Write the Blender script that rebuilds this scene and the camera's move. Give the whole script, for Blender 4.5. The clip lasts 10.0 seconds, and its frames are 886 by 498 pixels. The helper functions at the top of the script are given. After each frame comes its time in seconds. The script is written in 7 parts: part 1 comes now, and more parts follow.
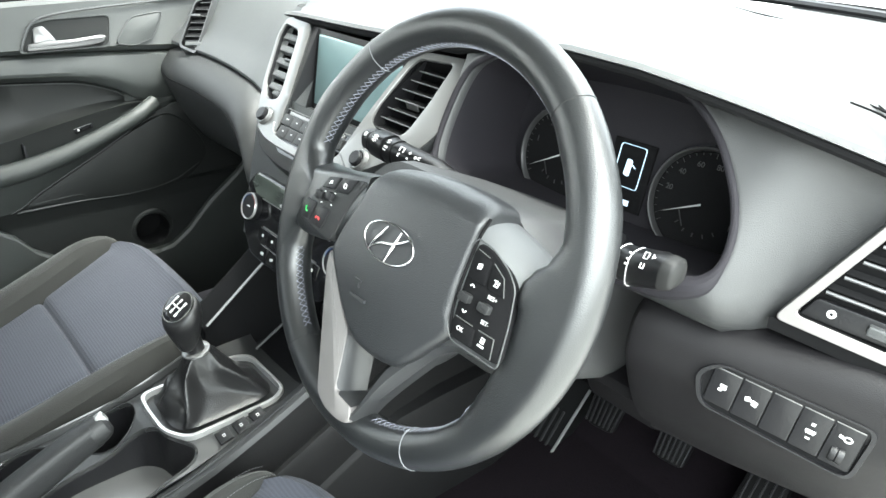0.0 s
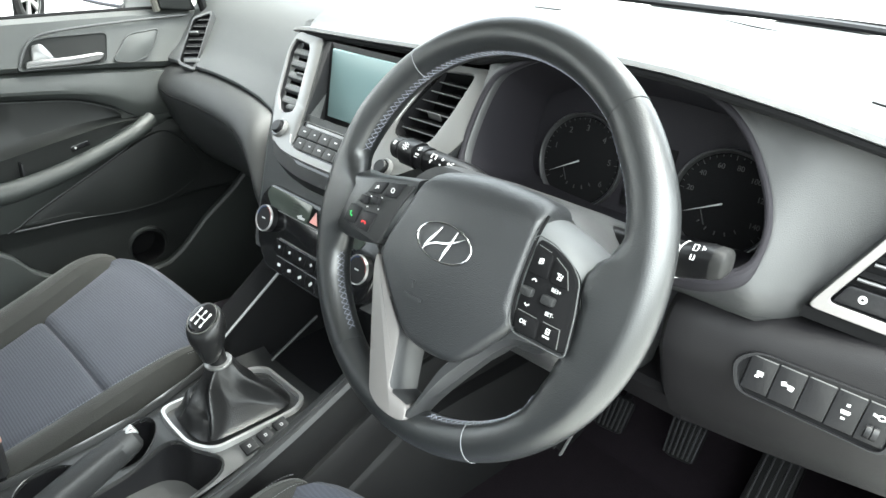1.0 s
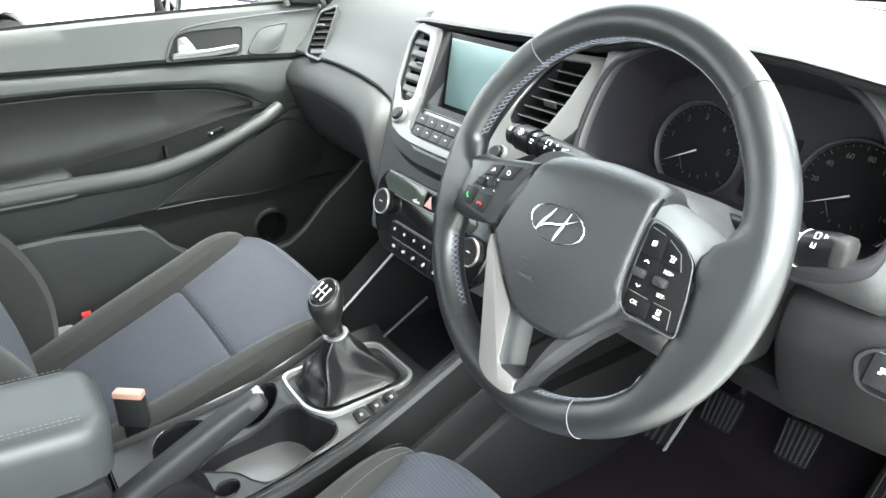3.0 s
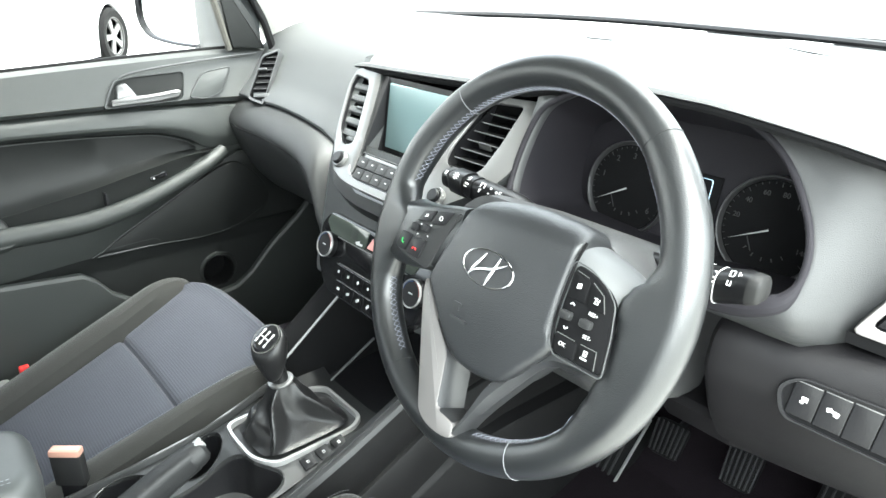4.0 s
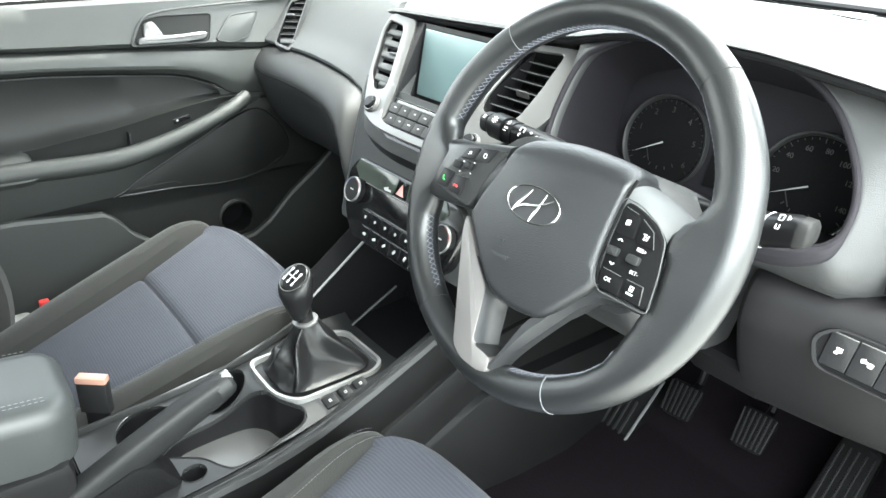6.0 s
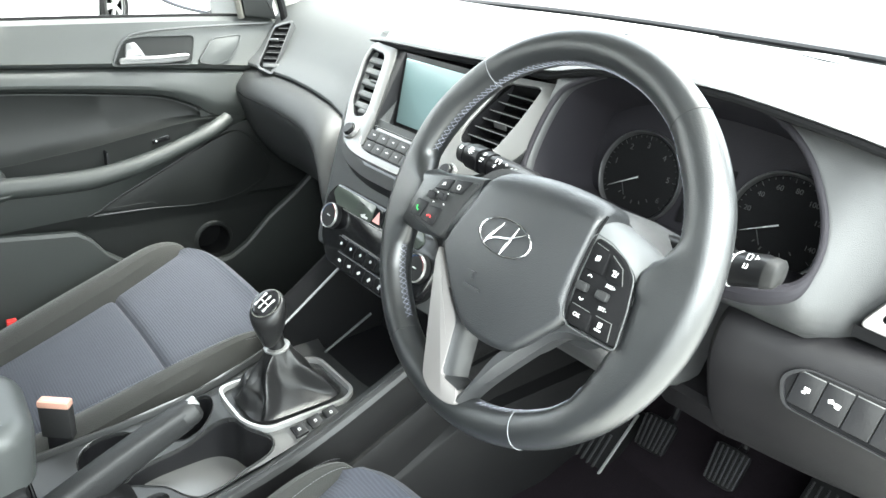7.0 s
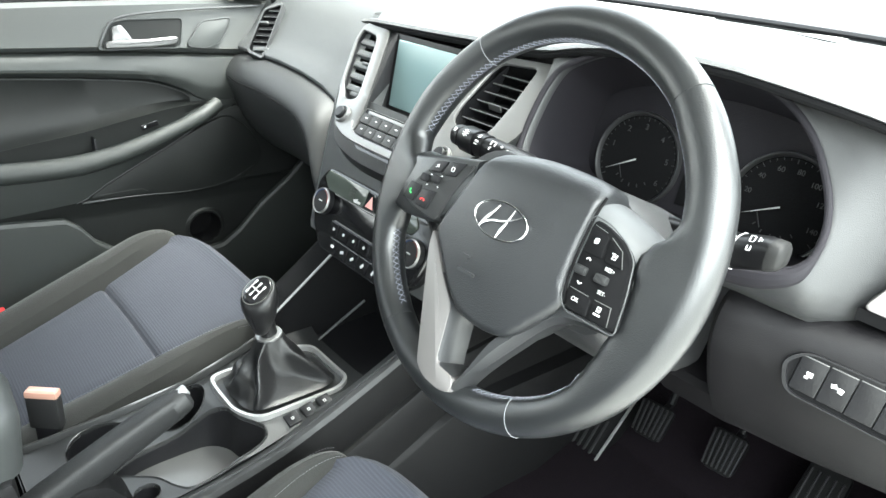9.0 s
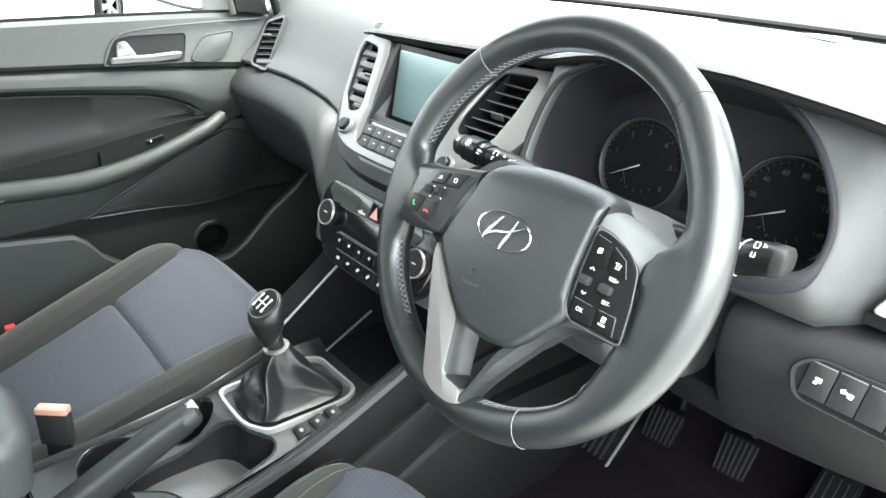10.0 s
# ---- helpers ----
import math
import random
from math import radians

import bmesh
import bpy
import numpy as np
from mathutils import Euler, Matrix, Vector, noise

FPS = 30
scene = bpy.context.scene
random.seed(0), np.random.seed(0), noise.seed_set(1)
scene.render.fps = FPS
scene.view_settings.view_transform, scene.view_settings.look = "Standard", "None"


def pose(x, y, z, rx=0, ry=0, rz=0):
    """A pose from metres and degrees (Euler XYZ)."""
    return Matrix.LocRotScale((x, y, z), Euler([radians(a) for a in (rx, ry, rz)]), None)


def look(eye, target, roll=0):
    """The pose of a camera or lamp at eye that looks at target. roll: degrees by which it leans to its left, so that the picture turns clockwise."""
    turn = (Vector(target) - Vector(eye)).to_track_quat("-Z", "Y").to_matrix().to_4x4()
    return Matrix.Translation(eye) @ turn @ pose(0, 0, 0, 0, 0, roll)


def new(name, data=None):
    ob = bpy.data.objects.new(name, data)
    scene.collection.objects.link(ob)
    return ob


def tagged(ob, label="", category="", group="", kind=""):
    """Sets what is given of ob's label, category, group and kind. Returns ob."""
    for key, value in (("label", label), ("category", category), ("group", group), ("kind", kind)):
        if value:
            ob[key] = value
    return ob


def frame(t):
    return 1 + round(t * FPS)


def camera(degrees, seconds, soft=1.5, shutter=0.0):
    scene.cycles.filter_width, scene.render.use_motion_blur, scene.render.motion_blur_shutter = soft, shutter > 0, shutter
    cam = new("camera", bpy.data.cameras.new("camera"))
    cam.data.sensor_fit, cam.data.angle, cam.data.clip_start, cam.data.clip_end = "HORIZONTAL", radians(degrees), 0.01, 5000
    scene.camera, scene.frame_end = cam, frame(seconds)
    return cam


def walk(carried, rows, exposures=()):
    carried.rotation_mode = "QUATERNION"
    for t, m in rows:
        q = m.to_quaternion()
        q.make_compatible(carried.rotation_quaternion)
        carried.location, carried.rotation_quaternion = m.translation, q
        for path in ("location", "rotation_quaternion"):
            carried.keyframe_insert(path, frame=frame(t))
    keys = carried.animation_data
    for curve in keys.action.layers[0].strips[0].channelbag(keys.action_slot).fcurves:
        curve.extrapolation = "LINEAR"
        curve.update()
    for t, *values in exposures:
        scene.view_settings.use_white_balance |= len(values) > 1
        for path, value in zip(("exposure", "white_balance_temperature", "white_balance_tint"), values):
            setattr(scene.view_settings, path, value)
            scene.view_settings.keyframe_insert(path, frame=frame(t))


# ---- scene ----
# ---- the camera and its way ----
cam = camera(64.6, 10.0, soft=1.5)
PATH = [
    (0.0, 0.7812, -0.3257, 1.2778, 63.22, -2.19, 48.66),
    (0.1, 0.7792, -0.338, 1.2783, 65.19, -2.05, 48.04),
    (0.2, 0.7772, -0.3503, 1.2789, 66.33, -1.9, 47.63),
    (0.3, 0.7751, -0.3625, 1.2794, 67.47, -1.76, 47.56),
    (0.4, 0.7731, -0.3748, 1.28, 66.76, -1.61, 47.35),
    (0.5, 0.7711, -0.3871, 1.2805, 66.14, -1.47, 46.58),
    (0.6, 0.7671, -0.3889, 1.2785, 65.51, -1.63, 46.87),
    (0.8, 0.759, -0.3925, 1.2744, 65.21, -1.96, 46.6),
    (1.0, 0.7509, -0.3961, 1.2703, 64.82, -2.29, 45.53),
    (1.5, 0.7615, -0.397, 1.263, 63.71, -2.6, 48.0),
    (1.8, 0.7709, -0.4117, 1.2726, 66.1, -1.9, 51.09),
    (1.9, 0.7741, -0.4166, 1.2758, 65.86, -1.66, 51.89),
    (2.0, 0.7772, -0.4215, 1.279, 65.53, -1.43, 52.23),
    (3.3, 0.7656, -0.4211, 1.2676, 64.41, 0.22, 54.68),
    (3.5, 0.7755, -0.4158, 1.2806, 65.4, 1.35, 54.03),
    (3.8, 0.7799, -0.4096, 1.2833, 65.28, 0.37, 50.66),
    (4.0, 0.7829, -0.4054, 1.2851, 66.74, -0.28, 50.26),
    (4.3, 0.7824, -0.4139, 1.2876, 67.32, -0.39, 50.63),
    (4.5, 0.7821, -0.4196, 1.2892, 67.39, -0.47, 50.03),
    (4.8, 0.7753, -0.4261, 1.2815, 67.82, -0.81, 49.57),
    (5.0, 0.7707, -0.4305, 1.2763, 66.41, -1.03, 50.11),
    (5.2, 0.7687, -0.4415, 1.2712, 65.52, -1.16, 50.8),
    (6.3, 0.7724, -0.444, 1.25, 64.13, -2.88, 51.52),
    (6.5, 0.771, -0.4367, 1.2485, 64.21, -2.31, 51.66),
    (6.7, 0.7722, -0.4351, 1.2524, 63.88, -3.19, 50.7),
    (7.0, 0.774, -0.4326, 1.2582, 66.5, -4.5, 50.78),
    (7.2, 0.7694, -0.4318, 1.2601, 67.56, -3.9, 50.56),
    (7.5, 0.7626, -0.4305, 1.2629, 67.53, -3.01, 50.73),
    (7.8, 0.7614, -0.429, 1.2577, 67.2, -3.21, 51.63),
    (8.0, 0.7606, -0.428, 1.2542, 65.9, -3.35, 51.47),
    (8.2, 0.7604, -0.4246, 1.2517, 64.86, -3.56, 49.98),
    (8.5, 0.7601, -0.4194, 1.2479, 65.39, -3.88, 50.01),
    (9.0, 0.7636, -0.4222, 1.2482, 65.53, -4.38, 50.27),
    (9.5, 0.7623, -0.4226, 1.2488, 65.65, -3.79, 50.4),
    (10.0, 0.7641, -0.4182, 1.2538, 65.94, -3.09, 50.41),
]
walk(cam, [(t, pose(x, y, z, rx, ry, rz)) for t, x, y, z, rx, ry, rz in PATH], [(t, e, 6400, 0) for t, e in ((0.0, 3.69), (0.5, 3.65), (1.0, 3.54), (2.0, 3.67), (3.5, 3.97), (4.0, 3.88), (4.5, 3.73), (5.0, 3.64), (6.5, 4.04), (7.0, 4.03), (7.5, 3.86), (8.0, 3.83), (10.0, 3.79))])

# ---- daylight ----
world = bpy.data.worlds.new("daylight")
scene.world = world
world.use_nodes = True
wn, wl = world.node_tree.nodes, world.node_tree.links
sky = wn.new("ShaderNodeTexSky")
sky.sky_type = "NISHITA"
sky.sun_disc = False
sky.sun_elevation, sky.sun_rotation = radians(75), radians(48)
sky.air_density, sky.dust_density, sky.ozone_density = 1.0, 4.0, 1.0
pale = wn.new("ShaderNodeHueSaturation")
pale.inputs["Saturation"].default_value = 0.25
wl.new(sky.outputs[0], pale.inputs["Color"])
wl.new(pale.outputs[0], wn["Background"].inputs["Color"])
wn["Background"].inputs["Strength"].default_value = 0.15
sun = new("sun", bpy.data.lights.new("sun", "SUN"))
sun.data.energy, sun.data.angle, sun.data.color = 1.3, radians(40), (1.0, 0.98, 0.95)
sun.matrix_world = look((1.0, 0.9, 5.2), (0, 0, 0))
# the open driver's door: sky light through its opening
gap = new("door_opening_light", bpy.data.lights.new("door_opening_light", "AREA"))
gap.data.shape, gap.data.size, gap.data.size_y, gap.data.energy = "RECTANGLE", 1.0, 0.6, 2.2
gap.matrix_world = look((1.12, -0.20, 1.48), (0.35, 0.05, 1.02))


# ---- materials ----
def mat(name, col, rough=0.5, metal=0.0, bump=0.0, scale=300.0, vary=0.12, big=6.0, spec=0.5, coat=0.0, sheen=0.0):
    """A surface with two scales of variation: broad tone and fine grain."""
    m = bpy.data.materials.new(name)
    m.use_nodes = True
    n, l = m.node_tree.nodes, m.node_tree.links
    b = n["Principled BSDF"]
    b.inputs["Metallic"].default_value = metal
    b.inputs["Specular IOR Level"].default_value = spec
    b.inputs["Coat Weight"].default_value = coat
    b.inputs["Sheen Weight"].default_value = sheen
    tc = n.new("ShaderNodeTexCoord")
    a = n.new("ShaderNodeTexNoise")
    a.inputs["Scale"].default_value, a.inputs["Detail"].default_value = big, 5.0
    l.new(tc.outputs["Object"], a.inputs["Vector"])
    mix = n.new("ShaderNodeMixRGB")
    mix.inputs["Color1"].default_value = (*[c * (1 - vary) for c in col], 1)
    mix.inputs["Color2"].default_value = (*[min(1, c * (1 + vary)) for c in col], 1)
    l.new(a.outputs["Fac"], mix.inputs["Fac"])
    l.new(mix.outputs[0], b.inputs["Base Color"])
    r = n.new("ShaderNodeMapRange")
    r.inputs["To Min"].default_value, r.inputs["To Max"].default_value = max(0.02, rough - 0.07), min(1, rough + 0.07)
    l.new(a.outputs["Fac"], r.inputs["Value"])
    l.new(r.outputs[0], b.inputs["Roughness"])
    if bump:
        g = n.new("ShaderNodeTexVoronoi")
        g.inputs["Scale"].default_value = scale
        g2 = n.new("ShaderNodeTexNoise")
        g2.inputs["Scale"].default_value, g2.inputs["Detail"].default_value = scale * 0.6, 3.0
        add = n.new("ShaderNodeMath")
        l.new(tc.outputs["Object"], g.inputs["Vector"])
        l.new(tc.outputs["Object"], g2.inputs["Vector"])
        l.new(g.outputs["Distance"], add.inputs[0])
        l.new(g2.outputs["Fac"], add.inputs[1])
        bp = n.new("ShaderNodeBump")
        bp.inputs["Strength"].default_value, bp.inputs["Distance"].default_value = bump, 0.0006
        l.new(add.outputs[0], bp.inputs["Height"])
        l.new(bp.outputs[0], b.inputs["Normal"])
    return m


def ribbed(name, col, axis, pitch):
    """A woven cloth with fine ribs across one axis."""
    m = mat(name, col, 0.9, 0, 0, vary=0.1, big=9, spec=0.15, sheen=0.05)
    n, l = m.node_tree.nodes, m.node_tree.links
    b = n["Principled BSDF"]
    tc = n.new("ShaderNodeTexCoord")
    w = n.new("ShaderNodeTexWave")
    w.wave_type, w.bands_direction = "BANDS", axis
    w.inputs["Scale"].default_value, w.inputs["Distortion"].default_value = 0.314 / pitch, 0.3
    w.inputs["Detail"].default_value, w.inputs["Detail Scale"].default_value = 2.0, 3.0
    l.new(tc.outputs["Object"], w.inputs["Vector"])
    fine = n.new("ShaderNodeTexNoise")
    fine.inputs["Scale"].default_value = 900
    l.new(tc.outputs["Object"], fine.inputs["Vector"])
    add = n.new("ShaderNodeMath")
    l.new(w.outputs["Fac"], add.inputs[0])
    l.new(fine.outputs["Fac"], add.inputs[1])
    bp = n.new("ShaderNodeBump")
    bp.inputs["Strength"].default_value, bp.inputs["Distance"].default_value = 0.45, 0.0008
    l.new(add.outputs[0], bp.inputs["Height"])
    l.new(bp.outputs[0], b.inputs["Normal"])
    old = b.inputs["Base Color"].links[0].from_socket
    tone = n.new("ShaderNodeMixRGB")
    tone.blend_type = "MULTIPLY"
    tone.inputs["Fac"].default_value = 0.16
    l.new(old, tone.inputs["Color1"])
    l.new(w.outputs["Color"], tone.inputs["Color2"])
    l.new(tone.outputs[0], b.inputs["Base Color"])
    return m


def glow(name, col, power):
    m = bpy.data.materials.new(name)
    m.use_nodes = True
    b = m.node_tree.nodes["Principled BSDF"]
    b.inputs["Base Color"].default_value = (*col, 1)
    b.inputs["Emission Color"].default_value = (*col, 1)
    b.inputs["Emission Strength"].default_value = power
    return m


def glass(name, tint=(1, 1, 1), rough=0.0):
    """A thin pane: clear, with the mirror gloss of glass."""
    m = bpy.data.materials.new(name)
    m.use_nodes = True
    n, l = m.node_tree.nodes, m.node_tree.links
    t = n.new("ShaderNodeBsdfTransparent")
    t.inputs[0].default_value = (*tint, 1)
    g = n.new("ShaderNodeBsdfGlossy")
    g.inputs["Roughness"].default_value = rough
    x = n.new("ShaderNodeMixShader")
    x.inputs[0].default_value = 0.05
    l.new(t.outputs[0], x.inputs[1])
    l.new(g.outputs[0], x.inputs[2])
    l.new(x.outputs[0], n["Material Output"].inputs["Surface"])
    return m


DASH = mat("dash_plastic", (0.046, 0.048, 0.049), 0.5, 0, 0.35, 1500, spec=0.5)
DASH_LOW = mat("lower_dash_plastic", (0.0125, 0.0128, 0.0133), 0.55, 0, 0.3, 1300)
DOOR = mat("door_plastic", (0.027, 0.030, 0.0285), 0.5, 0, 0.35, 1100)
DOOR_DARK = mat("door_insert_vinyl", (0.0085, 0.0095, 0.0092), 0.5, 0, 0.25, 1300, spec=0.35)
LEATHER = mat("black_leather", (0.0100, 0.0108, 0.0116), 0.34, 0, 0.20, 1100, vary=0.25, big=22, spec=0.72)
# right spoke's leather, made paler to hold the sky light on it
LIT_SPOKE = mat("lit_spoke_leather", (0.095, 0.098, 0.100), 0.50, 0, 0.15, 1100, vary=0.15, big=30, spec=0.45)
SHROUD = mat("column_plastic", (0.030, 0.0303, 0.0315), 0.45, 0, 0.3, 1200)
LEATHER_SOFT = mat("soft_leather", (0.0095, 0.0095, 0.010), 0.33, 0, 0.3, 700, big=14, spec=0.42)
PAD = mat("airbag_cover", (0.0145, 0.0154, 0.0170), 0.37, 0, 0.34, 1200, vary=0.12, spec=0.7)
BLACK = mat("black_plastic", (0.007, 0.007, 0.008), 0.45, 0, 0.2, 500, spec=0.3)
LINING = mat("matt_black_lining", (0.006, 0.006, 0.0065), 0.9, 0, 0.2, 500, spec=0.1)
GLOSS = mat("gloss_black", (0.008, 0.008, 0.009), 0.12, 0)
SILVER = mat("satin_silver", (0.150, 0.150, 0.148), 0.33, 0.5, 0, vary=0.04)
GRAPHITE = mat("graphite_metal", (0.10, 0.10, 0.102), 0.36, 0.7, 0, vary=0.05)
CHROME = mat("chrome", (0.62, 0.62, 0.62), 0.14, 1.0, 0, vary=0.02)
STITCH = mat("blue_thread", (0.25, 0.26, 0.31), 0.8, 0, 0, vary=0.2, big=300)
STITCH_GREY = mat("grey_thread", (0.17, 0.175, 0.185), 0.8, 0, 0, vary=0.2, big=300)
CLOTH = ribbed("blue_ribbed_cloth", (0.052, 0.055, 0.067), "Y", 0.0040)
BOLSTER = mat("bolster_cloth", (0.0195, 0.0195, 0.0180), 0.85, 0, 0.6, 700, spec=0.25, sheen=0.15)
CARPET = mat("carpet", (0.0068, 0.0050, 0.0066), 0.95, 0, 1.0, 260, vary=0.3, big=60, spec=0.1)
SPOKE = mat("satin_silver_paint", (0.19, 0.18, 0.177), 0.42, 0.3, 0, vary=0.05, big=20)
SPOKE_DARK = mat("dark_satin_paint", (0.040, 0.041, 0.043), 0.36, 0.3, 0, vary=0.06, big=20)
FASCIA = mat("fascia_plastic", (0.032, 0.0328, 0.0338), 0.5, 0, 0.35, 1400)
GRIP = mat("handbrake_leather", (0.0145, 0.0149, 0.0154), 0.52, 0, 0.45, 800, big=14, spec=0.4)
CONSOLE = mat("console_plastic", (0.018, 0.0185, 0.019), 0.42, 0, 0.2, 1300, spec=0.5)
BULGE = mat("lower_bulge_plastic", (0.0185, 0.0192, 0.0195), 0.5, 0, 0.35, 1000, spec=0.4)
RECESS = mat("matt_recess_plastic", (0.013, 0.0138, 0.0135), 0.7, 0, 0.2, 1000, spec=0.2)
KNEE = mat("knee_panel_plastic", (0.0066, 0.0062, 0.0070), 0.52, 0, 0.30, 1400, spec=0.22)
HOOD = mat("instrument_hood_plastic", (0.0135, 0.0125, 0.0155), 0.7, 0, 0.25, 900, spec=0.2)
BRIGHT = mat("bright_satin_metal", (0.40, 0.40, 0.397), 0.30, 0.6, 0, vary=0.04)
LIP = mat("smooth_lip_plastic", (0.024, 0.0245, 0.025), 0.24, 0, 0, spec=0.7)
# darker than the console top: the flanks' shade is put into this colour
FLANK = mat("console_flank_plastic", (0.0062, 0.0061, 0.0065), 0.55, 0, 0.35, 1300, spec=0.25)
STALK = mat("stalk_plastic", (0.0045, 0.0045, 0.005), 0.36, 0, 0, spec=0.28)
RUBBER = mat("rubber", (0.0055, 0.0055, 0.0058), 0.7, 0, 0.3, 300, spec=0.15)
WHITE = mat("white_print", (0.55, 0.55, 0.55), 0.5)
PRINT = mat("worn_grey_print", (0.42, 0.42, 0.42), 0.5)
GREEN = mat("green_print", (0.05, 0.45, 0.10), 0.5)
RED = mat("red_print", (0.65, 0.03, 0.03), 0.4)
PILLAR = mat("pale_headliner_cloth", (0.62, 0.61, 0.57), 0.9, 0, 0.4, 500)
# unseen roof lining, darkened so that it bounces less light into the cabin
CEILING = mat("grey_headliner_cloth", (0.26, 0.26, 0.25), 0.9, 0, 0.4, 500)
SCREEN = mat("pale_blue_screen", (0.20, 0.29, 0.30), 0.25, 0)
LCD = mat("grey_lcd", (0.060, 0.070, 0.061), 0.10)
PAINT = mat("white_car_paint", (0.82, 0.82, 0.82), 0.25, 0, 0, vary=0.02, coat=0.6)
TYRE = mat("tyre_rubber", (0.005, 0.005, 0.005), 0.8, 0, 0.3, 200, spec=0.1)
GROUND = mat("pale_concrete", (0.42, 0.42, 0.405), 0.85, 0, 0.5, 40, vary=0.12, big=2)
GLASS = glass("window_glass")
MIRROR = mat("mirror_glass", (0.9, 0.9, 0.9), 0.02, 1.0, 0, vary=0.0)
MIRROR.node_tree.nodes["Map Range"].inputs["To Max"].default_value = 0.03
ARM = mat("grey_armrest_leather", (0.043, 0.046, 0.0455), 0.42, 0, 0.2, 900, big=14)
DISPLAY = glow("display_lines", (0.55, 0.75, 0.95), 0.10)


# ---- building helpers ----
BASE = {}


def thing(name, at, label, category, group="", kind=""):
    e = new(name)
    e.location = at
    e.empty_display_size = 0.05
    BASE[e] = Vector(at)
    return tagged(e, label, category, group, kind)


def part(name, bm, material, parent=None, label="", sharp=0.5):
    """One mesh object from a bmesh in the car's own axes, under a thing or a part."""
    bmesh.ops.remove_doubles(bm, verts=bm.verts, dist=1e-6)
    bmesh.ops.recalc_face_normals(bm, faces=bm.faces)
    for f in bm.faces:
        f.smooth = True
    for e in bm.edges:
        if len(e.link_faces) == 2 and e.calc_face_angle(0) > sharp:
            e.smooth = False
    me = bpy.data.meshes.new(name)
    bm.to_mesh(me)
    bm.free()
    me.materials.append(material)
    ob = new(name, me)
    if parent:
        me.transform(Matrix.Translation(-BASE[parent]))
        ob.parent = parent
        BASE[ob] = BASE[parent]
    else:
        c = sum((Vector(b) for b in ob.bound_box), Vector()) / 8
        me.transform(Matrix.Translation(-c))
        ob.location = c
        BASE[ob] = c
    if label:
        ob["label"] = label
    return ob


def axes(o, u, v):
    """A frame at o: u and v in its plane, w = u x v out of it."""
    u, v = Vector(u).normalized(), Vector(v)
    w = u.cross(v).normalized()
    v = w.cross(u)
    m = Matrix((u, v, w)).transposed().to_4x4()
    m.translation = o
    return m


def curve(pts, n=8, closed=False):
    """A smooth line through the points."""
    p = [Vector(q) for q in pts]
    if len(p[0]) == 2:
        p = [q.to_3d() for q in p]
    k, out = len(p), []
    for i in range(k if closed else k - 1):
        a, b = p[i], p[(i + 1) % k]
        z = p[i - 1] if closed or i else a * 2 - b
        c = p[(i + 2) % k] if closed or i + 2 < k else b * 2 - a
        for j in range(n):
            t = j / n
            out.append(0.5 * ((2 * a) + (b - z) * t + (2 * z - 5 * a + 4 * b - c) * t * t + (3 * a - z - 3 * b + c) * t ** 3))
    if not closed:
        out.append(p[-1])
    return out


def corners(pts, r, n=4):
    """A closed outline with rounded corners."""
    p, out = [Vector(q[:2]) for q in pts], []
    for i in range(len(p)):
        a, b, c = p[i - 1], p[i], p[(i + 1) % len(p)]
        ra = min(r, (a - b).length * 0.45, (c - b).length * 0.45)
        s, e = b + (a - b).normalized() * ra, b + (c - b).normalized() * ra
        for j in range(n + 1):
            t = j / n
            out.append(s * (1 - t) ** 2 + b * 2 * t * (1 - t) + e * t * t)
    return out


def loft(rows, close=False, caps=False, bm=None):
    """Skin over rows of points; close joins each row's ends."""
    bm = bm or bmesh.new()
    vs = [[bm.verts.new(q) for q in r] for r in rows]
    n = len(rows[0])
    for a, b in zip(vs, vs[1:]):
        for i in range(n if close else n - 1):
            j = (i + 1) % n
            try:
                bm.faces.new((a[i], a[j], b[j], b[i]))
            except ValueError:
                pass
    if caps:
        bm.faces.new(vs[0])
        bm.faces.new(list(reversed(vs[-1])))
    return bm


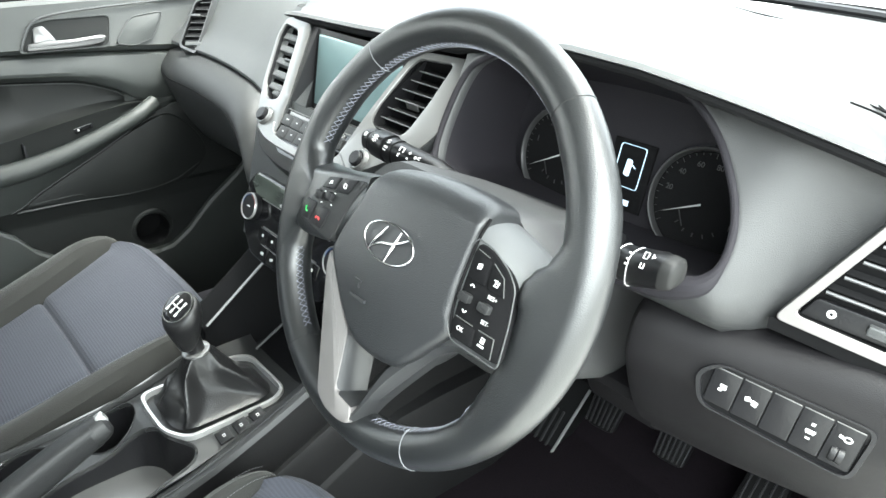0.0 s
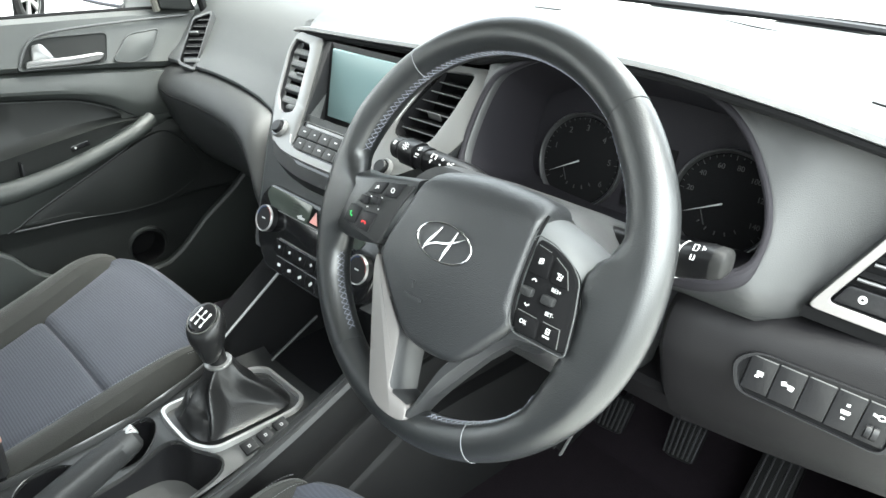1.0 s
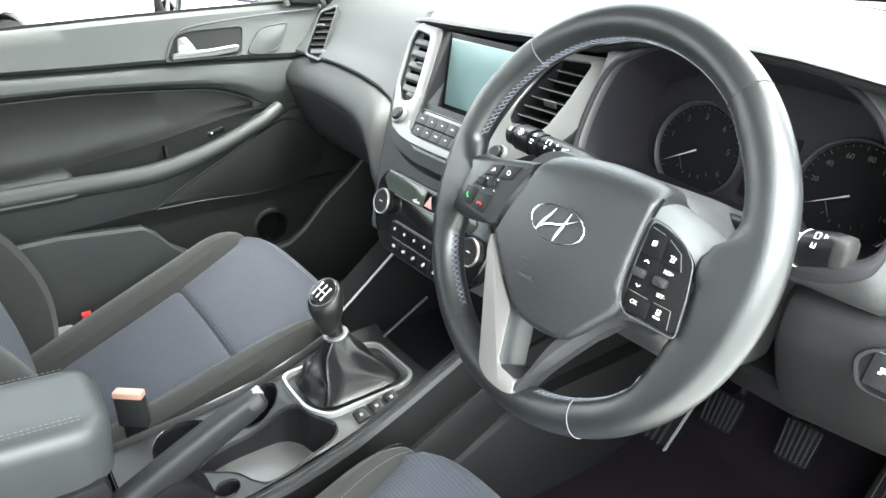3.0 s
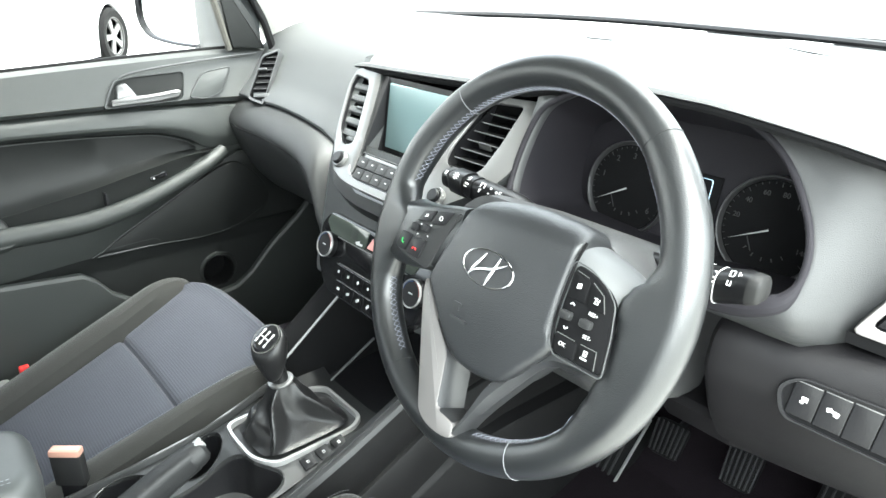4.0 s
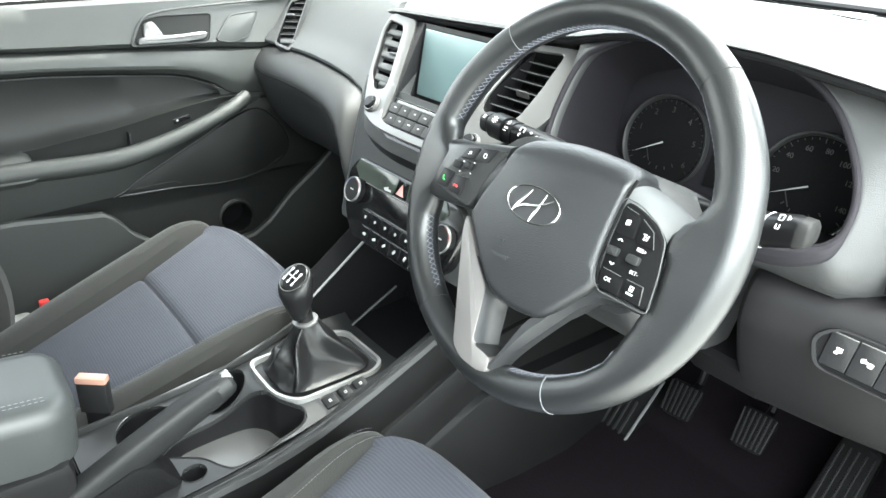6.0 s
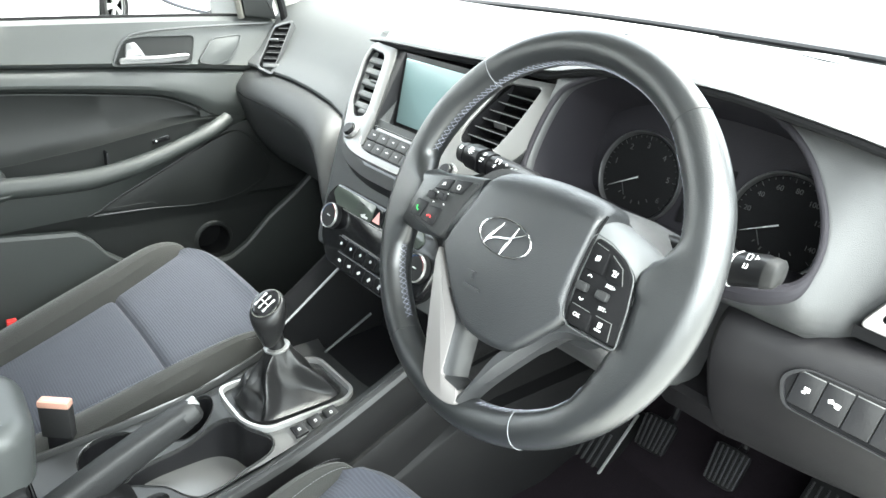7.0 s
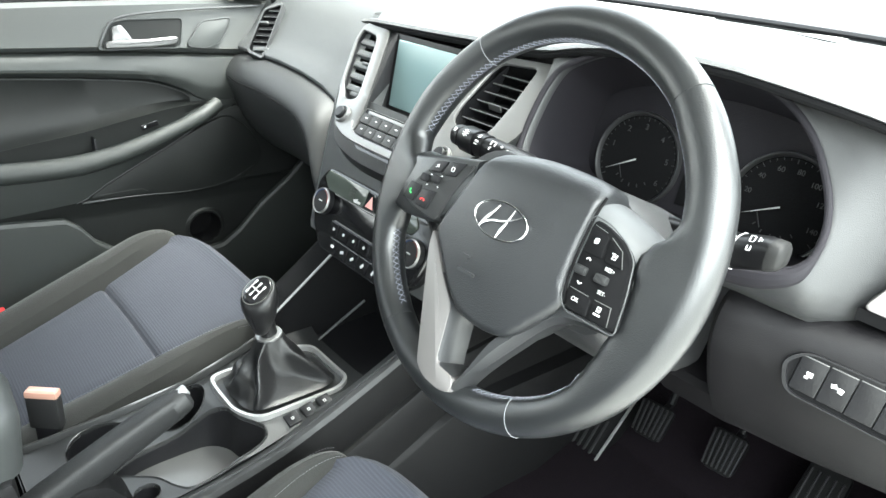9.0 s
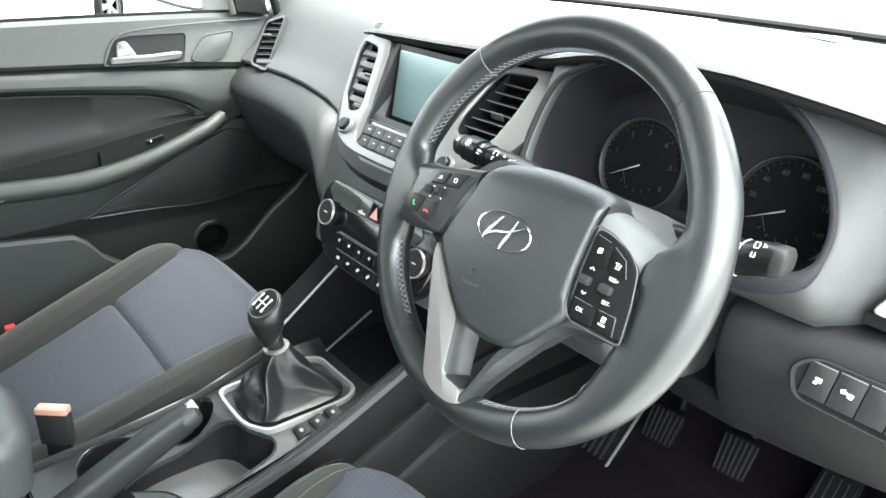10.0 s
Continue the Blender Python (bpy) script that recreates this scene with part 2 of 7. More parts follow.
def plate(outline, m, z0, z1, bevel=0.0, bm=None, seg=2, dome=0.0):
    """A slab with that outline in frame m from z0 up to z1, its front edge rounded; dome swells its front."""
    bm = bm or bmesh.new()
    pts = [Vector(q[:2]) for q in outline]
    area = sum(a.x * b.y - b.x * a.y for a, b in zip(pts, pts[1:] + pts[:1]))
    if area < 0:
        pts.reverse()
    c = sum(pts, Vector((0, 0))) / len(pts)
    rows = [[m @ Vector((q.x, q.y, z0)) for q in pts]]
    nrm = []
    for i, q in enumerate(pts):
        t = (pts[(i + 1) % len(pts)] - pts[i - 1])
        nrm.append(Vector((-t.y, t.x)).normalized())
    if bevel:
        for k in range(seg + 1):
            a = k / seg * math.pi / 2
            rows.append([m @ Vector((*(q + w * bevel * (1 - math.cos(a)))[:], z1 - bevel + bevel * math.sin(a))) for q, w in zip(pts, nrm)])
    else:
        rows.append([m @ Vector((q.x, q.y, z1)) for q in pts])
    if dome:
        ins = [q + w * bevel for q, w in zip(pts, nrm)]
        for k in (0.25, 0.5, 0.75):
            rows.append([m @ Vector((*(q.lerp(c, k))[:], z1 + dome * (1 - (1 - k) ** 2))) for q in ins])
    vs = [[bm.verts.new(q) for q in r] for r in rows]
    n = len(pts)
    for a, b in zip(vs, vs[1:]):
        for i in range(n):
            bm.faces.new((a[i], a[(i + 1) % n], b[(i + 1) % n], b[i]))
    bm.faces.new(list(reversed(vs[0])))
    if dome:
        t = bm.verts.new(m @ Vector((c.x, c.y, z1 + dome)))
        for i in range(n):
            bm.faces.new((vs[-1][i], vs[-1][(i + 1) % n], t))
    else:
        bm.faces.new(vs[-1])
    return bm


def box(m, x, y, z, bevel=0.002, bm=None):
    """A rounded block of that full size, centred in frame m with its foot on the plane."""
    return plate(corners([(-x / 2, -y / 2), (x / 2, -y / 2), (x / 2, y / 2), (-x / 2, y / 2)], max(bevel, 1e-4), 2), m, 0, z, bevel, bm)


def rail(path, r, n=10, bm=None, flat=1.0, up=(0, 0, 1), ends=True):
    """A bar of round or flattened section along a path; r may be a list."""
    p = [Vector(q) for q in path]
    rows = []
    for i, q in enumerate(p):
        t = (p[min(i + 1, len(p) - 1)] - p[max(i - 1, 0)]).normalized()
        a = t.cross(Vector(up)).normalized()
        b = a.cross(t)
        k = r[i] if isinstance(r, (list, tuple)) else r
        rows.append([q + a * k * math.cos(w) + b * k * flat * math.sin(w) for w in (2 * math.pi * j / n for j in range(n))])
    return loft(rows, True, ends, bm)


def turned(profile, m, n=28, bm=None):
    """A turned body: (radius, height) pairs round the frame's w axis."""
    bm = bm or bmesh.new()
    rows = []
    for r, h in profile:
        rows.append([m @ Vector((r * math.cos(2 * math.pi * j / n), r * math.sin(2 * math.pi * j / n), h)) for j in range(n)] if r > 1e-6 else None)
    vs = [[bm.verts.new(q) for q in r] if r else bm.verts.new(m @ Vector((0, 0, h))) for r, (_, h) in zip(rows, profile)]
    for a, b in zip(vs, vs[1:]):
        for i in range(n):
            j = (i + 1) % n
            f = [a[i], a[j]] if isinstance(a, list) else [a]
            f += [b[j], b[i]] if isinstance(b, list) else [b]
            if len(f) > 2:
                bm.faces.new(f)
    return bm


def ring_plate(outer, inner, m, z0, z1, bm=None):
    """A flat frame between two outlines of equal point count."""
    bm = bm or bmesh.new()
    o, i = [Vector(q[:2]) for q in outer], [Vector(q[:2]) for q in inner]
    rows = [[m @ Vector((q.x, q.y, z)) for q in s] for s, z in ((o, z0), (o, z1 - 0.001), ([q.lerp(w, 0.08) for q, w in zip(o, i)], z1), ([q.lerp(w, 0.92) for q, w in zip(o, i)], z1), (i, z1 - 0.001), (i, z0))]
    return loft(rows, True, False, bm)


def stitches(path, up, length, gap, r, bm=None, slant=0.0, width=0.0):
    """Short thread stitches along a line; slant and width lay them askew across it."""
    bm = bm or bmesh.new()
    p = [Vector(q) for q in path]
    d, i, s = 0.0, 0, 0.0
    total = sum((b - a).length for a, b in zip(p, p[1:]))
    acc = [0.0]
    for a, b in zip(p, p[1:]):
        acc.append(acc[-1] + (b - a).length)

    def at(s):
        s = max(0.0, min(total - 1e-6, s))
        k = max(j for j in range(len(acc)) if acc[j] <= s)
        k = min(k, len(p) - 2)
        f = (s - acc[k]) / max(1e-9, acc[k + 1] - acc[k])
        return p[k].lerp(p[k + 1], f), (p[k + 1] - p[k]).normalized()
    while s < total:
        a, t = at(s)
        b, _ = at(s + length)
        side = t.cross(Vector(up)).normalized()
        if width:
            a, b = a - side * width / 2, b + side * width / 2
        rail([a, a.lerp(b, 0.5) + Vector(up).normalized() * r * 0.6, b], [r * 0.6, r, r * 0.6], 5, bm, 1.0, up)
        s += length + gap
    return bm


# ---- the car's shell ----
def base_line(x):
    """Where the windscreen meets the dashboard."""
    return 1.06 - 0.36 * abs(x / 0.8) ** 3


ground = part("ground", loft([[(x, y, -0.02) for x in (-60, -12, 12, 60)] for y in (-60, -12, 12, 60)]), GROUND)
tagged(ground, "pale sunlit concrete yard", "ground", kind="structure")

floor = part("floor", loft([[(x, y, z + 0.006 * math.sin(9 * x)) for x in [-0.76 + 0.1 * i for i in range(16)]] for y, z in ((-2.0, 0.40), (-0.5, 0.40), (0.1, 0.39), (0.38, 0.385), (0.52, 0.42), (0.66, 0.55), (0.72, 0.80), (0.74, 1.0))]), CARPET)
floor.modifiers.new("thick", "SOLIDIFY").thickness = 0.03
tagged(floor, "very dark carpeted footwell floor of the car", "floor", kind="structure")

# unseen roof lining, tail and side walls, so that the cabin is closed but for its windows
roof = bmesh.new()
loft([[(x, y, 1.60 - 0.06 * (x / 0.62) ** 2 - dz) for x in [-0.66 + 0.11 * i for i in range(13)]] for y, dz in ((0.20, 0.06), (0.05, 0.02), (-0.6, -0.02), (-1.4, 0.0), (-2.0, 0.08))], bm=roof)
ceiling = part("ceiling", roof, CEILING)
ceiling.modifiers.new("thick", "SOLIDIFY").thickness = 0.05
tagged(ceiling, "unseen roof lining, grey to cut the fill light", "ceiling", kind="structure")
wall = part("wall_back", box(axes((0, -2.03, 0.4), (1, 0, 0), (0, 1, 0)), 1.5, 0.06, 0.72, 0.01), DOOR)
tagged(wall, "dark grey plastic tailgate trim", "wall", kind="structure")
for sx, y0, y1 in ((-1, -1.98, -0.72), (1, -1.98, -0.72)):
    w = part("wall_side", box(axes((sx * 0.74, (y0 + y1) / 2, 0.36), (1, 0, 0), (0, 1, 0)), 0.06, y1 - y0, 0.70, 0.01), DOOR)
    tagged(w, "dark grey plastic rear side trim panel", "wall", kind="structure")
    for yp, lean in ((-0.78, 0.03), (-1.9, 0.15)):
        p = part("pillar", rail([(sx * 0.73, yp, 1.0), (sx * 0.70, yp - lean * 0.5, 1.3), (sx * 0.60, yp - lean, 1.58)], 0.055, 10, None, 0.5), PILLAR)
        tagged(p, "pale trimmed upright roof pillar", "pillar", kind="structure")
for sx in (-1, 1):
    # windscreen pillar: broad at its foot, leaning back to the roof
    rows = []
    for t in [i / 8 for i in range(9)]:
        z = 1.06 + 0.52 * t
        ya, yb = 0.36 - 0.22 * t , 0.66 - 0.46 * t 
        x0 = 0.755 - 0.12 * t
        rows.append([(sx * (x0 - 0.0), ya, z), (sx * (x0 - 0.022), ya + 0.03, z), (sx * (x0 - 0.03), (ya + yb) / 2, z), (sx * (x0 - 0.02), yb - 0.03, z), (sx * x0, yb, z), (sx * (x0 + 0.05), yb - 0.02, z), (sx * (x0 + 0.06), ya + 0.02, z)])
    p = part("windscreen_pillar", loft(rows, True, True), PILLAR)
    tagged(p, "pale cloth-trimmed pillar beside the windscreen", "pillar", kind="structure")

pane = loft([[(x, base_line(x) * (1 - t) + (0.22 - 0.03 * (x / 0.6) ** 2) * t, 1.125 + 0.44 * t) for x in [-0.74 * (1 - 0.14 * t) + 0.148 * (1 - 0.14 * t) * i for i in range(11)]] for t in [k / 6 for k in range(7)]])
screen = part("window_1", pane, GLASS)
screen.visible_shadow = False
tagged(screen, "clear raked windscreen above the dashboard", "windscreen", kind="structure")
part("ceramic_band", rail([(x, base_line(x) - 0.006, 1.128) for x in [-0.74 + 0.074 * i for i in range(21)]], 0.011, 8, None, 0.7), BLACK, screen, "dark band along the foot of the windscreen")

# the wiper blade lying outside, along the foot of the windscreen
wiper = thing("wiper", (0.2, 1.1, 1.09), "dark slim wiper arm lying on the scuttle", "wiper")
part("blade", rail([(x, base_line(x) + 0.05, 1.118 + 0.01 * math.sin(x * 3)) for x in [-0.1 + 0.06 * i for i in range(12)]], 0.008, 6), RUBBER, wiper)
part("arm", rail([(0.02, 1.13, 1.085), (0.25, 1.10, 1.115), (0.42, 1.05, 1.125)], 0.009, 6), BLACK, wiper)
bonnet = part("bonnet", loft([[(x, y, 1.07 - 0.10 * (y - 1.1) ** 2 - 0.10 * (x / 0.8) ** 2) for x in [-0.8 + 0.16 * i for i in range(11)]] for y in (1.10, 1.25, 1.4, 1.7, 2.0, 2.2)]), PAINT)
bonnet.modifiers.new("thick", "SOLIDIFY").thickness = 0.02
tagged(bonnet, "white painted bonnet beyond the windscreen", "bonnet")

# kick panels beside the footwells, and the bulkhead
for sx in (-1, 1):
    k = part("wall_kick", loft([[(sx * 0.735, y, z) for y, z in ((0.30, 0.36), (0.30, 0.95), (0.36, 1.06))], [(sx * 0.72, y, z) for y, z in ((0.45, 0.36), (0.45, 0.95), (0.45, 1.06))], [(sx * 0.70, y, z) for y, z in ((0.76, 0.36), (0.76, 0.95), (0.76, 1.06))]]), DOOR_DARK)
    k.modifiers.new("thick", "SOLIDIFY").thickness = 0.02
    tagged(k, "dark plastic kick panel beside the footwell", "wall", kind="structure")
bh = part("wall_front", box(axes((0, 0.79, 0.36), (1, 0, 0), (0, 1, 0)), 1.52, 0.03, 0.77, 0.01), BLACK)
tagged(bh, "black bulkhead behind the dashboard", "wall", kind="structure")

# ---- dashboard ----
dash = thing("dashboard", (0, 0.4, 0.7), "dark grey grained plastic dashboard with a bright upper pad", "dashboard")


def pad_edge(x):
    """Front edge of the upper pad: depth and height."""
    k = [(-0.22, 0.238, 1.108), (-0.19, 0.232, 1.113), (0.0, 0.222, 1.121), (0.18, 0.228, 1.128), (0.26, 0.215, 1.147), (0.36, 0.204, 1.157), (0.45, 0.200, 1.155), (0.55, 0.200, 1.144), (0.65, 0.203, 1.128), (0.75, 0.212, 1.108)]
    for (x0, y0, z0), (x1, y1, z1) in zip(k, k[1:]):
        if x <= x1:
            t = max(0, (x - x0) / (x1 - x0))
            return y0 + (y1 - y0) * t, z0 + (z1 - z0) * t
    return k[-1][1:]


def seam_line(x):
    """Lower seam of the passenger's upper dashboard."""
    k = [(-0.76, 0.985), (-0.50, 0.990), (-0.41, 0.985), (-0.33, 0.973), (-0.285, 0.952), (-0.266, 0.922), (-0.255, 0.88), (-0.20, 0.83)]
    for (x0, z0), (x1, z1) in zip(k, k[1:]):
        if x <= x1:
            return z0 + (z1 - z0) * max(0, (x - x0) / (x1 - x0))
    return k[-1][1]


def low_line(x):
    """The same seam with its corners eased."""
    return sum(seam_line(x + 0.006 * d) for d in range(-3, 4)) / 7


rows = []
for x in [-0.74 + 0.04 * i for i in range(12)] + [-0.275, -0.26, -0.245, -0.23, -0.221]:
    zl = low_line(x)
    s = max(0.0, min(1.0, (x + 0.30) / 0.08))
    end = max(0.0, (-0.60 - x) / 0.14)
    yl = 0.240 - 0.060 * s
    rows.append([Vector((x, q.x, q.y)) for q in curve([(base_line(x), 1.118), (0.72, 1.137), (0.48, 1.140 - 0.01 * end), (0.40, 1.124), (0.345 - 0.06 * s, 1.094), (0.300 - 0.05 * s, 1.048), ((yl + 0.300 - 0.05 * s) / 2 + 0.003, (zl + 1.048) / 2), (yl, zl + 0.004), (yl + 0.012, zl - 0.006), (yl + 0.05, zl - 0.012)], 3)])
part("passenger_upper_panel", loft(rows), DASH, dash)

rows = []
for x in [-0.222, -0.20, -0.17, -0.13] + [-0.08 + 0.04 * i for i in range(21)] + [0.74]:
    ye, ze = pad_edge(x)
    hump = max(0.0, ze - 1.121)
    rows.append([Vector((x, q.x, q.y)) for q in curve([(base_line(x), 1.118), (0.72, 1.137 + hump * 0.1), (0.46, 1.140 + hump * 0.5), (0.32, 1.138 + hump * 0.8 if x > -0.1 else 1.136), (ye + 0.03, ze + 0.003), (ye + 0.006, ze + 0.001)], 4)] + [Vector((x, ye + 0.001, ze - 0.003)), Vector((x, ye + 0.006, ze - 0.006)), Vector((x, ye + 0.016, ze - 0.008)), Vector((x, ye + 0.07, ze - 0.008))])
# solid dark strip that paints the shade under the overhanging lip
part("pad_shade", rail([(x, pad_edge(x)[0] + 0.0055, pad_edge(x)[1] - 0.0085) for x in [-0.20 + 0.02 * i for i in range(48)]], 0.0042, 8), LINING, dash, "dark strip painting the shade under the pad's lip")
part("upper_pad", loft(rows), DASH, dash, "grey upper pad with an overhanging front lip")

# passenger's lower bulge, rolling down into the glovebox lid
rows = []
for x in [-0.735 + 0.035 * i for i in range(13)] + [-0.30, -0.288, -0.276, -0.266, -0.258, -0.25, -0.24, -0.225, -0.205]:
    zl = low_line(x) - 0.004
    end = max(0.0, (-0.60 - x) / 0.14)
    s = max(0.0, min(1.0, (x + 0.36) / 0.10))
    rows.append([Vector((x, q.x + 0.03 * end - 0.02 * s, q.y)) for q in curve([(0.262, zl), (0.236, zl - 0.003), (0.211, zl - 0.014), (0.194, zl - 0.032), (0.189, zl - 0.050), (0.196, zl - 0.074), (0.210, zl - 0.106), (0.226, zl - 0.140), (0.252, zl - 0.175), (0.30, zl - 0.205), (0.42, zl - 0.22)], 4)])
part("lower_bulge", loft(rows), BULGE, dash, "dark rounded lower dashboard with the glovebox lid")
part("glovebox_seam", rail([(x, 0.1895 + 0.03 * max(0.0, (-0.60 - x) / 0.14) - 0.02 * max(0.0, min(1.0, (x + 0.36) / 0.10)), low_line(x) - 0.052) for x in [-0.66 + 0.02 * i for i in range(20)]], 0.0016, 6), LINING, dash, "fine dark seam of the glovebox lid")
# the middle housing behind the centre controls
rows = []
for z in [1.012, 0.99, 0.965, 0.955, 0.94, 0.92, 0.90, 0.87, 0.84, 0.80]:
    y = 0.118 + (z - 0.86) * 0.30
    w = 0.215 - max(0, 0.95 - z) * 0.12
    rows.append([Vector((min(sx, 0.206), y + dy, z)) for sx, dy in ((-w - 0.02, 0.13), (-w, 0.060), (-w + 0.006, 0.040), (-w + 0.02, 0.020), (-w + 0.045, 0.006), (-0.06, 0.0), (0.06, 0.0), (w - 0.045, 0.006), (w - 0.02, 0.02), (w - 0.006, 0.04), (w, 0.06), (w + 0.02, 0.13))])
part("centre_housing", loft(rows), DASH, dash)
for sx in (-1, 1):
    rows = []
    for z in [1.118, 1.09, 1.05, 1.02, 1.0]:
        y = 0.146 + (z - 0.99) * 0.82
        w = 0.196 - (1.10 - z) * 0.40 if z > 0.98 else 0.148
        rows.append([Vector((min(0.206, sx * q), y + dy, z)) for q, dy in ((w - 0.01, 0.004), (w + 0.006, 0.004), (w + 0.020, 0.018), (max(w + 0.028, 0.21), 0.05), (max(w + 0.034, 0.222), 0.10))])
    part("housing_cheek", loft(rows), DASH, dash)

# ---- driver's side: cluster hood, fascia, knee panel ----
CUP = [(0.219, 1.103), (0.238, 1.122), (0.278, 1.139), (0.33, 1.144), (0.39, 1.145), (0.43, 1.143), (0.460, 1.139), (0.490, 1.128), (0.517, 1.110), (0.540, 1.085), (0.556, 1.060), (0.563, 1.035), (0.560, 1.012), (0.545, 0.998), (0.50, 0.987), (0.40, 0.982), (0.30, 0.985), (0.235, 0.993), (0.216, 1.015), (0.212, 1.06)]
cup = [(q.x, q.y) for q in curve(CUP, 4, True)]
mid = Vector((0.39, 1.065))


def face_y(x, z):
    t = max(0.0, min(1.0, (x - 0.563) / 0.055))
    t = t * t * (3 - 2 * t)
    roll = 0.036 * max(0.0, (0.998 - z) / 0.041) ** 1.6 * (1 - 0.35 * t)
    return roll + (0.19 + (z - 1.05) * 0.46) * (1 - t) + (0.222 + (z - 1.0) * 0.12 + (x - 0.6) * 0.1) * t


def edge_of(x, z):
    """Out from the cluster's middle to the rim of the fascia."""
    d = Vector((x, z)) - mid
    k = 9.0
    for s in [i / 400 for i in range(400, 2400, 2)]:
        q = mid + d * s
        zt = pad_edge(q.x)[1] - 0.012
        zb = 0.957
        if not 0.205 < q.x < 0.745 or q.y > zt or q.y < zb:
            k = s
            break
    return mid + d * max(1.0, k)


rows = [[], [], [], [], [], []]
for x, z in cup:
    q, e = Vector((x, z)), edge_of(x, z)
    d = (q - mid).normalized()
    y = face_y(x, z)
    i0, i1, i2 = q - d * 0.004, q + d * 0.001, q + d * min(0.008, (e - q).length * 0.5)
    rows[0].append((mid.x + (q.x - mid.x) * 0.97, 0.315, mid.y - 0.03 + (q.y - mid.y) * 0.86))
    rows[1].append((i0.x, y + 0.012, i0.y))
    rows[2].append((i0.x, y + 0.002, i0.y))
    rows[3].append((i1.x, y - 0.003, i1.y))
    rows[4].append((i2.x, y - 0.002, i2.y))
    rows[5].append((e.x, face_y(e.x, e.y) + (0.004 if e.x < 0.6 else 0.01), e.y))
part("cluster_tunnel", loft(rows[:2], True), HOOD, dash, "black lining of the instrument hood")
lip = [Vector(q) for q in rows[3]]
part("hood_lip", rail([q + Vector((0, 0.0015, 0)) for q in lip + lip[:1]], [0.0036 + 0.0085 * max(0.0, min(1.0, (1.02 - q.z) / 0.03)) for q in lip + lip[:1]], 12), HOOD, dash, "dark rounded lip round the instruments")
extra = []
for t in (0.1, 0.2, 0.3, 0.4, 0.5, 0.6, 0.7, 0.8, 0.9):
    ring = []
    for a, b in zip(rows[4], rows[5]):
        x, z = a[0] * (1 - t) + b[0] * t, a[2] * (1 - t) + b[2] * t
        ring.append((x, face_y(x, z) + 0.004 * t, z))
    extra.append(ring)
part("driver_fascia", loft(rows[1:5] + extra + rows[5:], True), FASCIA, dash, "grey grained fascia round the instruments", 1.2)

rows = []
for x in [0.494, 0.496, 0.502, 0.512] + [0.53 + 0.03 * i for i in range(8)]:
    d = 0.16 + max(0, x - 0.5) * 0.24 + (0.03 if x < 0.495 else 0.010 if x < 0.50 else 0.003 if x < 0.51 else 0) - 0.005 * max(0, min(1, (x - 0.53) / 0.05))
    zt = 0.957 + 0.012 * max(0, min(1, (x - 0.58) / 0.1))
    rows.append([Vector((x, q.x, q.y)) for q in curve([(d + 0.085, zt + 0.002), (d + 0.045, zt + 0.003), (d + 0.028, zt + 0.002), (d + 0.014, zt - 0.003), (d + 0.005, zt - 0.013), (d + 0.001, zt - 0.028), (d, 0.910), (d + 0.008, 0.885), (d + 0.024, 0.848), (d + 0.044, 0.817), (d + 0.060, 0.796), (d + 0.080, 0.784), (d + 0.12, 0.779), (d + 0.2, 0.79)], 3)])
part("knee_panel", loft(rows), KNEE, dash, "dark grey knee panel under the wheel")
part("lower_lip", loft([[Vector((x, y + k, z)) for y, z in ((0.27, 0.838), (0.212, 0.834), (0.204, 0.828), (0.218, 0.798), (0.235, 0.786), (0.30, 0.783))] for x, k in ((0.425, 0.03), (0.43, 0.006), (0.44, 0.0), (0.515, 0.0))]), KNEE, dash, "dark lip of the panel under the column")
part("lid_seam", rail([(x, 0.16 + (x - 0.5) * 0.24 + 0.0215, 0.858 + (x - 0.53) * 0.05) for x in (0.53, 0.58, 0.64, 0.70)], 0.0010, 5), BLACK, dash, "fine seam of the fuse cover")
# black block added to stand for the shaded hollow behind the column
part("column_shade_block", box(axes((0.36, 0.36, 0.82), (1, 0, 0), (0, 1, 0)), 0.32, 0.16, 0.10, 0.01), BLACK, dash, "black block painting the shade behind the steering column")

# narrow slots and grilles sunk in the top of the dashboard
for ends in (((0.562, 0.3242, 1.1450), (0.5835, 0.3128, 1.1450), (0.6161, 0.2716, 1.1450), (0.645, 0.235, 1.139)), ((0.577, 0.2962, 1.1452), (0.6168, 0.2698, 1.1450), (0.66, 0.240, 1.138)), ((0.5925, 0.265, 1.1478), (0.6258, 0.241, 1.1478), (0.66, 0.217, 1.140))):
    part("demister_slot", rail(curve(ends, 5), 0.0009, 5), LINING, dash, "thin black demister slot")
part("demister_slot", rail([(0.205, 0.795, 1.1390), (0.275, 0.745, 1.1400), (0.338, 0.712, 1.1402)], [0.0004, 0.0010, 0.0015], 5), LINING, dash, "thin black demister slot")
for k in range(5):
    part("grille_slot", box(axes((-0.575 + 0.012 * k, 0.515, 1.1385), (1, 0, 0), (0, 1, 0)), 0.006, 0.022, 0.002, 0.0006), BLACK, dash)
part("sensor_slot", box(axes((-0.02, 0.62, 1.1395), (1, 0.1, 0), (0, 1, 0)), 0.05, 0.008, 0.0015, 0.0006), BLACK, dash)

# ---- steering wheel ----
TILT = radians(25)
HUB = Vector((0.375, 0.0, 1.03))
WM = axes(HUB, (1, 0, 0), (0, math.sin(TILT), math.cos(TILT)))
wheel = thing("steering_wheel", HUB, "black leather steering wheel with satin silver lower spokes", "steering wheel")


def W(u, v, h=0.0):
    return WM @ Vector((u, v, h))


RIM, TUBE = 0.1742, 0.0163
T2, Y2 = radians(22.6), radians(-1.3)
